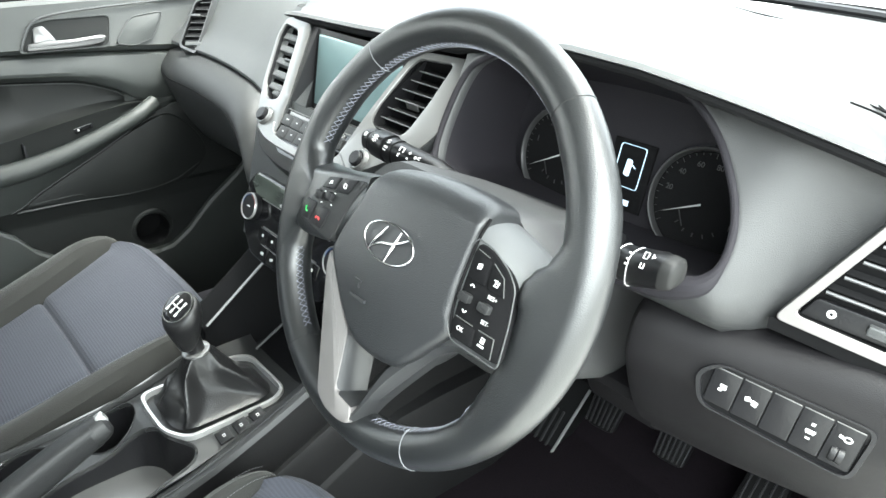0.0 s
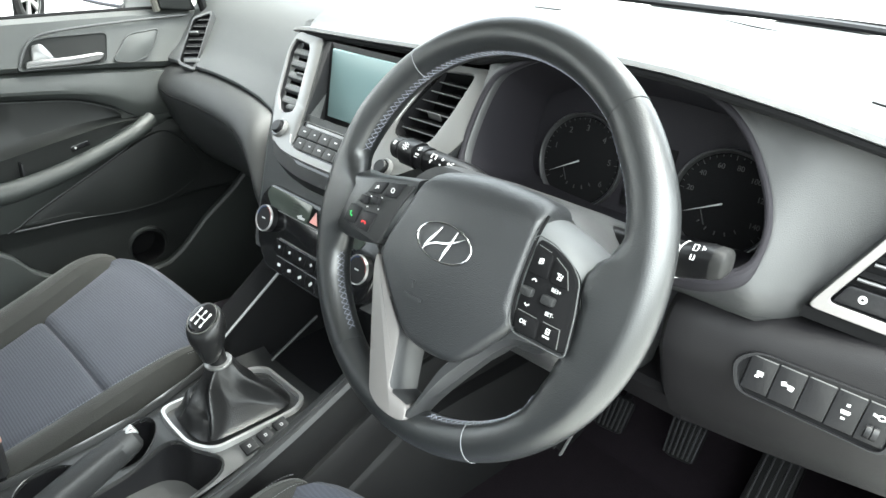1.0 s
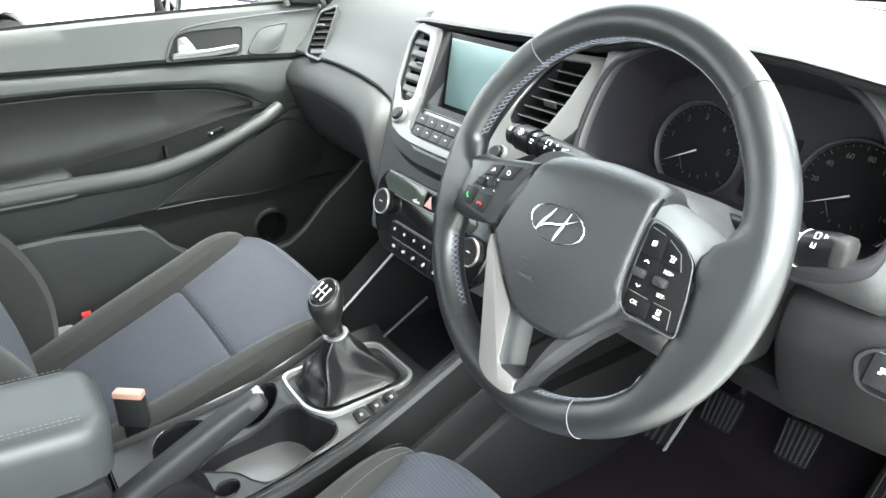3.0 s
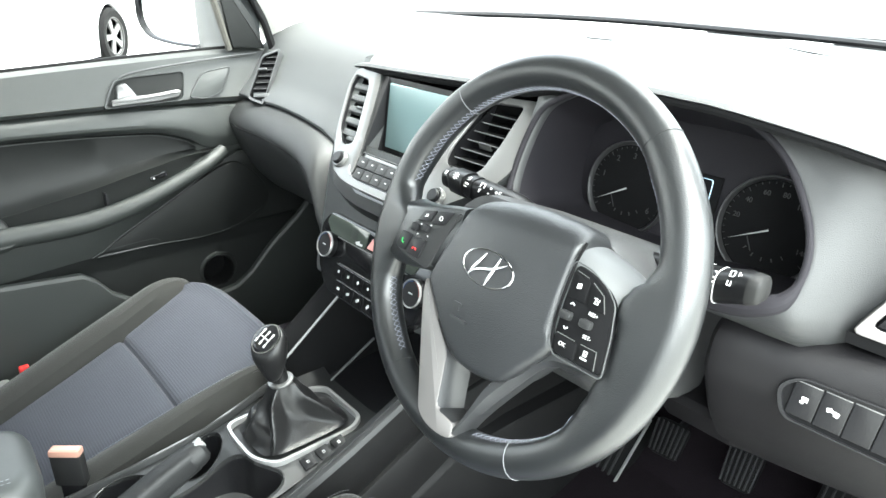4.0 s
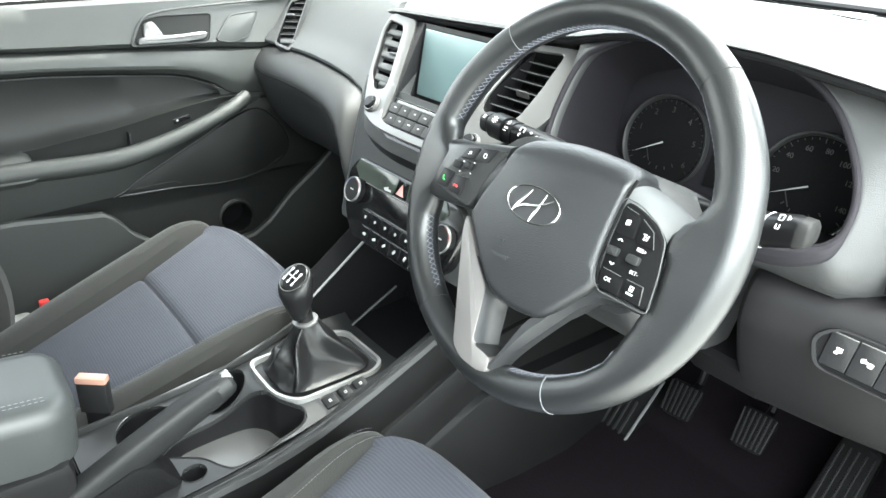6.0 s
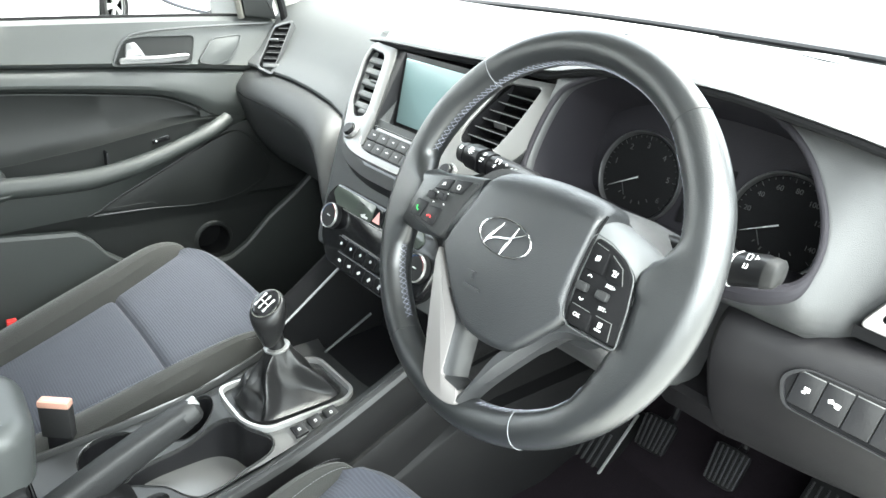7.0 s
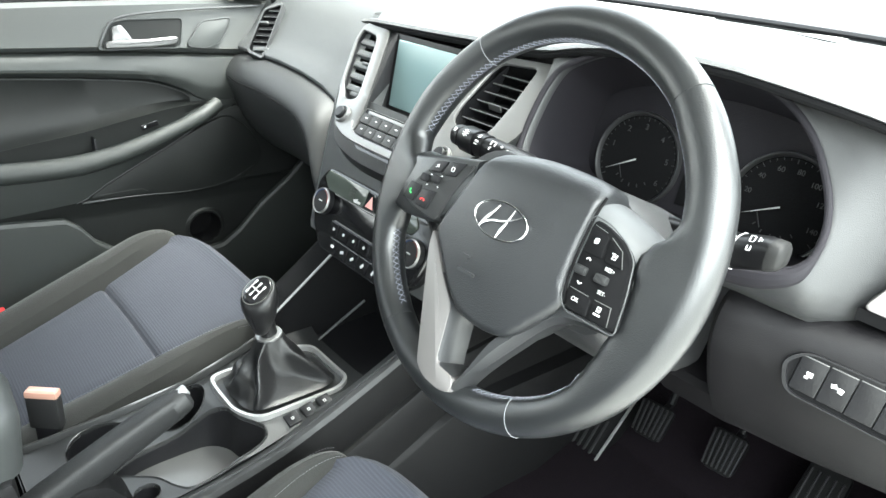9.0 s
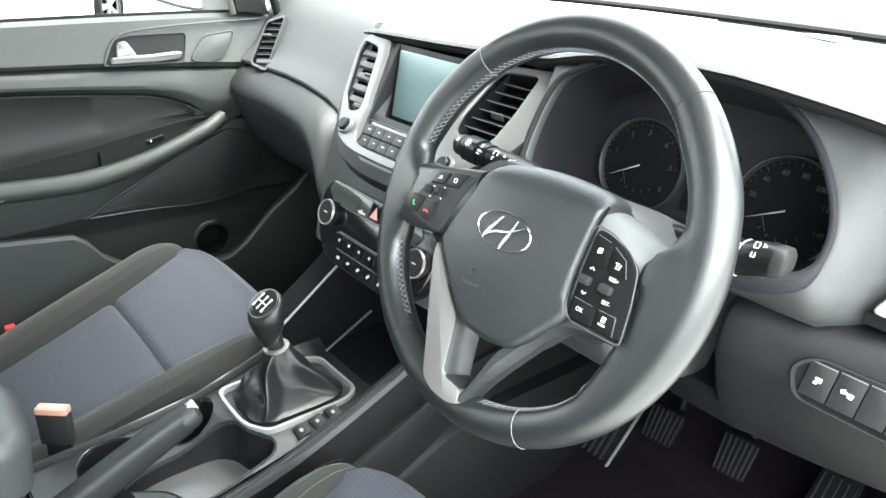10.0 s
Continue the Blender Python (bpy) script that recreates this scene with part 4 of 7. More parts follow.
for x0, y0, lift, strokes in ((-0.063, 0.000, -0.0014, [(0, 0.002, 0.003, 0.0009, 0), (0, -0.002, 0.003, 0.0009, 0), (0.0012, 0, 0.0009, 0.004, 0), (-0.0012, 0, 0.0009, 0.004, 0)]),
                              (-0.0425, 0.000, 0.0022, sunny),
                              (-0.0225, 0.000, 0.0007, [(0, 0.005, 0.004, 0.0009, 25), (0, 0.0025, 0.004, 0.0009, 25), (0, -0.003, 0.0045, 0.0020, 0), (0, -0.0065, 0.004, 0.0009, 0)]),
                              (0.000, 0.001, 0.0, [(0, 0.004, 0.0065, 0.0009, 0), (-0.003, 0.0015, 0.0009, 0.005, 0), (0.003, 0.0015, 0.0009, 0.005, 0), (-0.001, -0.004, 0.003, 0.0009, 30), (-0.001, -0.006, 0.0009, 0.0025, 0)]),
                              (0.013, 0.000, 0.0, [(0, 0.003, 0.0024, 0.0020, 45), (0, -0.0035, 0.0017, 0.0017, 0)]),
                              (0.025, 0.001, 0.0, [(-0.002, 0, 0.0026, 0.0026, 45), (0.0028, 0, 0.0036, 0.0009, 0), (0.0028, 0.002, 0.0036, 0.0009, 20)])):
    bm = bmesh.new()
    for x, y, w, h, a in strokes:
        box(SM @ Matrix.Translation((x0 + x, y0 + y, lift - 0.0006)) @ Matrix.Rotation(radians(a), 4, "Z"), w, h, 0.0014, 0.0002, bm)
    part("mark", bm, WHITE, ls)

# ---- instruments ----
cluster = thing("instrument_cluster", (0.384, 0.31, 0.95), "dark instrument cluster with two ringed dials", "instrument cluster")
GM = axes((0.384, 0.302, 1.012), (1, 0, 0), (0, 0.22, 0.975))
part("back_panel", plate(corners([(-0.22, -0.11), (0.22, -0.11), (0.22, 0.14), (-0.22, 0.14)], 0.03), GM, -0.03, -0.004), HOOD, cluster)
for sx, pointer, nums in ((-1, 209, [("1", 165), ("2", 125), ("3", 90), ("4", 50), ("5", 10), ("6", -30)]), (1, 206, [("20", 170), ("40", 140), ("60", 110), ("80", 80), ("100", 50), ("120", 20), ("140", -20)])):
    D = GM @ Matrix.Translation((sx * 0.091, 0, 0))
    dial = part("dial", turned([(0, 0.0), (0.052, 0.0), (0.053, 0.001), (0.053, -0.004), (0, -0.004)], D, 40), LINING, cluster, "black dial face")
    part("ring", turned([(0.053, -0.002), (0.0535, 0.002), (0.0560, 0.0055), (0.0572, 0.006), (0.0580, 0.0045), (0.0585, -0.002)], D, 48), mat("dial_ring", (0.06, 0.06, 0.062), 0.35, 0.5), dial, "grey tapered dial ring")
    t = radians(pointer)
    part("needle", plate([(0.008 * math.cos(t + 1.57) * 0.12, 0.008 * math.sin(t + 1.57) * 0.12), (0.046 * math.cos(t), 0.046 * math.sin(t)), (-0.001 * math.cos(t + 1.57), -0.001 * math.sin(t + 1.57))], D, 0.003, 0.0036), PRINT, dial, "slim white needle")
    bm = bmesh.new()
    for k in range(31):
        a = radians(215 - 250 * k / 30)
        plate([((0.0495 if k % 5 else 0.047) * math.cos(a) + dx * math.sin(a), (0.0495 if k % 5 else 0.047) * math.sin(a) - dx * math.cos(a)) for dx in (-0.0003, 0.0003)] + [(0.052 * math.cos(a) + dx * math.sin(a), 0.052 * math.sin(a) - dx * math.cos(a)) for dx in (0.0003, -0.0003)], D, 0.0005, 0.0011, bm=bm)
    part("scale", bm, mat("dial_print", (0.032, 0.032, 0.033), 0.5), dial)
    for s, a in nums:
        tcv = bpy.data.curves.new("numeral", "FONT")
        tcv.body, tcv.size, tcv.align_x, tcv.align_y, tcv.extrude = s, 0.010 if sx < 0 else 0.008, "CENTER", "CENTER", 0.0002
        tob = new("numeral", tcv)
        tob.data.materials.append(bpy.data.materials["dial_print"])
        tob.matrix_world = D @ Matrix.Translation((0.040 * math.cos(radians(a)), 0.040 * math.sin(radians(a)), 0.001))
        me = bpy.data.meshes.new_from_object(tob.evaluated_get(bpy.context.evaluated_depsgraph_get()))
        me.transform(Matrix.Translation(-BASE[cluster]) @ D @ Matrix.Translation((0.040 * math.cos(radians(a)), 0.040 * math.sin(radians(a)), 0.001)))
        bpy.data.objects.remove(tob)
        nb = new("numeral", me)
        nb.parent = dial
    bm = bmesh.new()
    for k in range(5):
        a = radians(230 + 20 * k)
        plate([(0.030 * math.cos(a) - 0.0006, 0.030 * math.sin(a)), (0.030 * math.cos(a) + 0.0006, 0.030 * math.sin(a)), (0.034 * math.cos(a) + 0.0006, 0.034 * math.sin(a)), (0.034 * math.cos(a) - 0.0006, 0.034 * math.sin(a))], D, 0.0005, 0.0012, bm=bm)
    plate([(-0.022, -0.012), (-0.021, -0.012), (-0.013, -0.027), (-0.014, -0.027)], D, 0.001, 0.0016, bm=bm)
    part("small_gauge", bm, bpy.data.materials["dial_print"], dial)
# message display between the dials: an outlined car with an open door
disp = part("display", box(GM @ Matrix.Translation((0.0, 0.003, -0.003)), 0.052, 0.075, 0.003, 0.001), LINING, cluster, "small black message display")
DM = GM @ Matrix.Translation((0.0, 0.012, 0.0005))
o = corners([(-0.016, -0.022), (0.016, -0.022), (0.016, 0.024), (-0.016, 0.024)], 0.003, 2)
part("outline", ring_plate(o, [q * 0.982 for q in o], DM, -0.001, 0.0012), DISPLAY, disp, "thin glowing outline")
bm = plate(corners([(-0.005, -0.009), (0.002, -0.010), (0.003, 0.008), (-0.004, 0.009)], 0.002, 3), DM, 0, 0.0006)
plate([(0.003, 0.004), (0.008, 0.001), (0.0075, 0.0), (0.003, 0.003)], DM, 0, 0.0006, bm=bm)
part("car_symbol", bm, DISPLAY, disp, "glowing white symbol of a car with an open door")
part("odometer", box(GM @ Matrix.Translation((0.0, -0.026, 0.0)), 0.022, 0.006, 0.0008, 0.0002), glow("dim_display", (0.5, 0.6, 0.75), 0.10), disp, "dim glowing bar of digits")

# ---- centre controls: vents, screen, audio buttons ----
stack = thing("centre_control_panel", (0, 0.17, 0.95), "silver-edged centre panel with screen, vents and audio buttons", "control panel")
BM = axes((0, 0.140, 0.990), (1, 0, 0), (0, 0.637, 0.771))


def flip(pts):
    return [(-x, y) for x, y in pts]


WING = [(-0.1985, 0.118), (-0.199, 0.150), (-0.134, 0.148), (-0.122, 0.128), (-0.081, 0.030), (-0.066, -0.020), (-0.110, -0.028), (-0.135, -0.001), (-0.1645, 0.043)]
HOLE = [(-0.1945, 0.118), (-0.195, 0.137), (-0.154, 0.132), (-0.146, 0.120), (-0.109, 0.040), (-0.107, 0.026), (-0.122, 0.021), (-0.134, 0.023), (-0.160, 0.046)]
WING_R = [(0.212, 0.062), (0.209, 0.106), (0.210, 0.157), (0.112, 0.151), (0.101, 0.132), (0.087, 0.062), (0.076, -0.014), (0.116, -0.024), (0.196, 0.034)]
HOLE_R = [(0.166, 0.050), (0.174, 0.092), (0.178, 0.146), (0.119, 0.141), (0.110, 0.128), (0.096, 0.066), (0.099, 0.046), (0.126, 0.038), (0.150, 0.038)]
for f in (lambda p: p, lambda p: WING_R if p is WING else HOLE_R if p is HOLE else flip(p)):
    wing = part("wing", ring_plate(corners(f(WING), 0.012, 4), corners(f(HOLE), 0.008, 4), BM, -0.002, 0.002), SILVER, stack, "satin silver wing round a tall vent")
    part("wing_side", loft([[BM @ Vector((q.x, q.y, h)) for q in corners(f(WING), 0.012, 4)] for h in (0.0005, -0.03)], True), DASH, wing, "dark side of the wing")
    hole = corners(f(HOLE), 0.008, 4)
    vent = part("vent", loft([[BM @ Vector((q.x, q.y, h)) for q in hole] for h in (-0.0015, -0.045)], True), LINING if f(WING) is WING_R else BLACK, stack, "tall black air vent with thin slats")
    part("vent_back", plate(hole, BM, -0.050, -0.044), BLACK, vent)
    sg = f([(1, 0)])[0][0]
    for k in range(7):
        v = 0.124 - 0.0145 * k
        xa = -0.183 + max(0, 0.112 - v) * 0.49
        xb = -0.141 + (0.122 - v) * 0.435
        if sg < 0:
            v = 0.134 - 0.0140 * k
            xa, xb = -0.176 - max(0, 0.134 - v) * 0.17, -0.116 + (0.134 - v) * 0.20
        elif k > 4:
            break
        else:
            v = 0.1195 - 0.0195 * k
            xa, xb = -0.190 + max(0, 0.118 - v) * 0.47, -0.144 + (0.122 - v) * 0.42
            part("blade", box(BM @ Matrix.Translation(((xa + xb) / 2, v, -0.013)) @ Matrix.Rotation(radians(-12), 4, "X"), abs(xb - xa) * 1.02, 0.0118, 0.009, 0.0028), DASH, vent)
            continue
        part("slat", box(BM @ Matrix.Translation((sg * (xa + xb) / 2, v, -0.018)) @ Matrix.Rotation(radians(-52), 4, "X"), abs(xb - xa), 0.016, 0.0016, 0.0007), LINING, vent)
        # the glint on each slat's edge, laid on as a pale rail
        part("slat_glint", rail([BM @ Vector((sg * xa, v - 0.005, -0.006)), BM @ Vector((sg * xb, v - 0.005, -0.006))], 0.0009, 6), GRAPHITE, vent)
    part("thumb_tab", box(BM @ Matrix.Translation((sg * -0.143, 0.082, -0.010)) @ Matrix.Rotation(radians(-30), 4, "X"), 0.022 if sg < 0 else 0.020, 0.0030 if sg < 0 else 0.0045, 0.009, 0.0014), GRAPHITE if sg < 0 else DASH, vent, "satin thumb tab")
    part("vent_wheel", box(BM @ Matrix.Translation((sg * -0.121, 0.033, -0.012)), 0.020, 0.008, 0.012, 0.003), DASH, vent, "grey ribbed vent wheel")
    knob = part("knob", turned([(0, 0.013), (0.0080, 0.013), (0.0092, 0.012), (0.0096, 0.004), (0.010, 0.002)], BM @ Matrix.Translation((0.1205 if sg < 0 else -0.109, -0.003, 0)), 24), BLACK, stack, "round black knob in a silver collar")
    part("collar", turned([(0.0098, 0.001), (0.0108, 0.008), (0.0125, 0.008), (0.0138, 0.005), (0.014, 0.0)], BM @ Matrix.Translation((0.1205 if sg < 0 else -0.109, -0.003, 0)), 28), SILVER, knob)
for f in (lambda p: p, flip):
    o = f([(-0.112, -0.024), (-0.088, -0.031), (-0.055, -0.0345), (0.0, -0.0355)])
    i = f([(-0.078, -0.004), (-0.068, -0.017), (-0.045, -0.0225), (0.0, -0.023)])
    oc, ic = curve(o, 6), curve(i, 6)
    part("lower_trim", loft([[BM @ Vector((q.x, q.y, -0.02)) for q in oc], [BM @ Vector((q.x, q.y, 0.001)) for q in oc], [BM @ Vector((*q.lerp(w, 0.1).xy, 0.003)) for q, w in zip(oc, ic)], [BM @ Vector((*q.lerp(w, 0.9).xy, 0.003)) for q, w in zip(oc, ic)], [BM @ Vector((q.x, q.y, -0.004)) for q in ic]]), SILVER, stack, "satin silver trim under the buttons")
# dark skirt under the silver
o = curve([(-0.142, -0.004), (-0.120, -0.032), (-0.090, -0.047), (-0.04, -0.055), (0.0, -0.056), (0.04, -0.055), (0.090, -0.047), (0.120, -0.032), (0.142, -0.004)], 4)
part("skirt", loft([[BM @ Vector((q.x * 0.88, q.y + 0.023, -0.003)) for q in o], [BM @ Vector((q.x, q.y, -0.010)) for q in o], [BM @ Vector((q.x * 1.02, q.y - 0.006, -0.03)) for q in o]]), BLACK, stack, "black shadow-gap skirt")
# recessed screen
SX = 0.094
hood = bmesh.new()
mouth = [BM @ Vector((x, y, -0.002)) for x, y in ((-0.128, 0.146), (-0.076, 0.020), (0.076, 0.020), (0.128, 0.146))]
deep = [Vector((-SX - 0.008, 0.226, 1.104)), Vector((-SX - 0.008, 0.208, 0.992)), Vector((SX + 0.008, 0.208, 0.992)), Vector((SX + 0.008, 0.226, 1.104))]
loft([[mouth[0], mouth[1]], [deep[0], deep[1]]], bm=hood)
loft([[mouth[2], mouth[3]], [deep[2], deep[3]]], bm=hood)
loft([[mouth[3], mouth[0]], [deep[3], deep[0]]], bm=hood)
hood.faces.new([hood.verts.new(q) for q in deep])
part("screen_ledge", loft([[mouth[1], mouth[2]], [mouth[1].lerp(deep[1], 0.5) - Vector((0, 0, 0.001)), mouth[2].lerp(deep[2], 0.5) - Vector((0, 0, 0.001))], [deep[1], deep[2]]]), DASH, stack, "grey ledge under the screen")
part("screen_surround", hood, BLACK, stack, "deep black screen surround")
PM = axes((0, 0.2165, 1.048), (1, 0, 0), (0, 0.016, 0.112))
disp2 = part("screen", box(PM, 2 * SX, 0.098, 0.003, 0.002), SCREEN, stack, "pale blue-grey blank touch screen")
# buttons in two rows, and a thin slot above
part("button_panel", plate(corners([(-0.076, 0.021), (0.076, 0.021), (0.066, -0.030), (0.045, -0.040), (-0.045, -0.040), (-0.066, -0.030)], 0.006), BM, -0.012, -0.004), GLOSS, stack)
part("disc_slot", box(BM @ Matrix.Translation((0, 0.0165, -0.005)), 0.132, 0.005, 0.003, 0.001), SILVER, stack, "thin bright line over the buttons")
for row, (v, n, w, hh) in enumerate(((0.0050, 6, 0.0232, 0.0155), (-0.0125, 6, 0.0215, 0.0165))):
    for k in range(n):
        x = (k - (n - 1) / 2) * (w + 0.0008)
        b = part("button", box(BM @ Matrix.Translation((x, v, -0.005)), w, hh, 0.0055, 0.0012), DASH_LOW, stack)
        part("mark", box(BM @ Matrix.Translation((x + 0.001, v + 0.001, 0.0)), 0.004 if (k + row) % 3 else 0.006, 0.0018, 0.0008, 0.0002), WHITE, b)

# ---- climate panel ----
clim = thing("climate_panel", (0, 0.12, 0.86), "gloss black climate panel with two round dials", "climate panel")
CM = axes((0, 0.103, 0.853), (1, 0, 0), (0, 0.37, 0.93))
part("face", plate(corners([(-0.142, 0.030), (-0.124, 0.056), (0.124, 0.056), (0.146, 0.030), (0.134, -0.030), (0.095, -0.062), (-0.085, -0.062), (-0.122, -0.030)], 0.012), CM, -0.03, 0.0, 0.004), GLOSS, clim)
part("lcd", plate(corners([(-0.106, 0.025), (-0.124, 0.040), (-0.118, 0.053), (-0.012, 0.053), (-0.016, 0.025)], 0.004), CM, 0.0002, 0.0022, 0.0006), LCD, clim, "grey-green liquid crystal strip")
part("lcd", plate(corners([(0.100, 0.026), (0.108, 0.040), (0.098, 0.053), (0.012, 0.053), (0.016, 0.026)], 0.004), CM, 0.0002, 0.0022, 0.0006), LCD, clim, "grey-green liquid crystal strip")
bm = bmesh.new()
for k in range(4):
    box(CM @ Matrix.Translation((-0.047, 0.033 + 0.004 * k, 0.0022)), 0.016, 0.0018, 0.0005, 0.0001, bm)
part("fan_symbol", bm, BLACK, clim)
part("arrow_mark", plate([(-0.040, 0.030), (-0.030, 0.034), (-0.030, 0.031), (-0.022, 0.031), (-0.022, 0.028), (-0.036, 0.027)], CM, 0.0022, 0.0030), WHITE, clim)
hz = part("hazard_button", box(CM @ Matrix.Translation((0, 0.039, 0.0)), 0.024, 0.026, 0.003, 0.001), GLOSS, clim)
part("triangle", plate([(-0.009, -0.008), (0.009, -0.008), (0, 0.009)], CM @ Matrix.Translation((0, 0.038, 0)), 0.0028, 0.0036), mat("pale_red", (0.75, 0.36, 0.33), 0.4), hz, "pale red hazard triangle")
part("bright_line", box(CM @ Matrix.Translation((0.003, -0.0125, 0.0)), 0.140, 0.0014, 0.0012, 0.0003), SILVER, clim)
part("bright_line", box(CM @ Matrix.Translation((0, 0.0235, 0.0)), 0.176, 0.0012, 0.0014, 0.0003), SILVER, clim)
for sx in (-1, 1):
    K = CM @ Matrix.Translation((-0.104 if sx < 0 else 0.116, 0.006, 0))
    dl = part("dial", turned([(0, 0.0105), (0.0172, 0.0105), (0.0182, 0.0095), (0.0197, 0.0080), (0.0202, 0.0)], K, 32), BLACK, clim, "round black temperature dial", 0.3)
    part("dial_ring", turned([(0.0181, 0.0090), (0.0184, 0.0112), (0.0190, 0.0117), (0.0196, 0.0108), (0.0199, 0.0082)], K, 36), BRIGHT, dl, "bright ring", 0.3)
    for a0, a1, m in ((95, 175, mat("blue_print", (0.03, 0.07, 0.22), 0.4)), (5, 85, mat("dull_red_print", (0.22, 0.03, 0.03), 0.4))):
        part("coloured_arc", rail([K @ Vector((0.0166 * math.cos(radians(a)), 0.0166 * math.sin(radians(a)), 0.0106)) for a in range(a0, a1 + 1, 10)], 0.0005, 5), m, dl)
    part("mark", box(K @ Matrix.Translation((0, 0, 0.0103)), 0.008, 0.0018, 0.0008, 0.0002), WHITE, dl)
for v, n, w in ((-0.024, 6, 0.0252), (-0.048, 5, 0.0252)):
    for k in range(n):
        x = (-0.061 if n == 6 else -0.051) + 0.0262 * k
        b = part("button", box(CM @ Matrix.Translation((x, v, -0.001)), w, 0.020 if v > -0.03 else 0.022, 0.0025, 0.0008), GLOSS, clim)
        part("mark", box(CM @ Matrix.Translation((x, v, 0.0013)) @ Matrix.Rotation(0.3 * k, 4, "Z"), 0.004 if v > -0.03 else 0.007, 0.004, 0.0008, 0.0002), WHITE, b)

# ---- end vents of the dashboard ----
def end_vent(sx, A, B, C_, D_, inset):
    v = thing("end_vent", (sx * 0.64, 0.26, 0.97), "black louvred air vent in a satin silver frame", "air vent", "dashboard end vents")
    A, B, C_, D_ = Vector(A), Vector(B), Vector(C_), Vector(D_)
    M = axes((A + B + C_ + D_) / 4, (C_ + B - A - D_) * sx, (C_ + D_ - A - B))
    Mi = M.inverted()
    o = [(Mi @ q).xy for q in (A, B, C_, D_)]
    oc = corners(o, 0.008, 4)
    ce = sum((Vector(q) for q in o), Vector((0, 0))) / 4
    ic = corners([ce + (Vector(q) - ce) * inset for q in o], 0.008, 4)
    # shaded tone on the left frame, lit tone on the right, both painted in
    part("silver_frame", ring_plate(oc, ic, M, -0.001, 0.002), GRAPHITE if sx < 0 else SPOKE, v, "satin surround, its tone set for the light on it")
    part("vent_body", loft([[M @ Vector((q.x, q.y, h)) for q in oc] for h in (0.0, -0.035)], True), DASH, v)
    part("vent_back", plate(ic, M, -0.012, -0.0095), LINING, v)
    part("vent_wall", loft([[M @ Vector((q.x, q.y, h)) for q in ic] for h in (0.0, -0.011)], True), LINING, v)
    if sx > 0:
        part("under_strip", loft([[q + Vector((-0.003, 0.001, -0.001)), q + Vector((-0.003, 0.003, -0.013)), q + Vector((0.0, 0.020, -0.014))] for q in (A, A.lerp(B, 0.5), B)]), LINING, v, "dark strip under the frame")
    lo, hi = min(q.y for q in ic), max(q.y for q in ic)

    def span(y):
        xs = []
        for p, q in zip(ic, ic[1:] + ic[:1]):
            if (p.y - y) * (q.y - y) < 0:
                xs.append(p.x + (q.x - p.x) * (y - p.y) / (q.y - p.y))
        return (min(xs), max(xs)) if len(xs) > 1 else (0, 0)

    n = 6 if sx < 0 else 5
    foot = lo + (hi - lo) * 0.24
    for k in range(n):
        y = foot + (hi - foot) * (k + 0.35) / n
        x0, x1 = span(y)
        if x1 - x0 < 0.01:
            continue
        part("slat", box(M @ Matrix.Translation(((x0 + x1) / 2, y + 0.002, -0.0065)) @ Matrix.Rotation(radians(-28), 4, "X"), x1 - x0 - 0.003, 0.010 if sx < 0 else 0.0055, 0.0025, 0.0008), LINING, v, "matt slat behind a painted glint")
        # pale rail that paints the gloss highlight on the slat
        part("slat_glint", rail([M @ Vector((x0 + 0.002, y - 0.002, -0.0022)), M @ Vector((x1 - 0.002, y - 0.002, -0.0022))], 0.0010 if sx < 0 else 0.0016, 6), GRAPHITE, v)
    x0, x1 = span(foot)
    part("foot_plate", plate(corners([(x0 + 0.001, foot - 0.004), (x1 - 0.001, foot - 0.004), (span(lo + 0.006)[1] - 0.001, lo + 0.003), (span(lo + 0.006)[0] + 0.001, lo + 0.003)], 0.003, 3), M, -0.01, -0.003, 0.001), BLACK, v, "black foot of the vent")
    part("thumb_tab", box(M @ Matrix.Translation(((x0 + x1) / 2, (foot + hi) / 2 + 0.004, -0.006)), 0.018, 0.006, 0.008, 0.002), GRAPHITE, v, "pale thumb tab")
    y = (lo + foot) / 2
    part("vent_wheel", box(M @ Matrix.Translation(((x0 + x1) / 2 + 0.006, y, -0.006)), 0.034, 0.009, 0.008, 0.002), DASH, v, "ribbed vent wheel")
    part("mark", turned([(0.0014, 0.0006), (0.0016, 0.0012), (0.0032, 0.0012), (0.0036, 0)], M @ Matrix.Translation((x0 + 0.014 if sx > 0 else x1 - 0.010, y, -0.003)), 14), WHITE, v, "small white ring on the vent")
    return v


end_vent(-1, (-0.570, 0.239, 0.9805), (-0.600, 0.216, 0.997), (-0.640, 0.282, 1.0705), (-0.614, 0.309, 1.091), 0.90)
end_vent(1, (0.604, 0.1990, 0.985), (0.735, 0.2230, 0.972), (0.740, 0.2370, 1.095), (0.664, 0.2230, 1.097), 0.84)

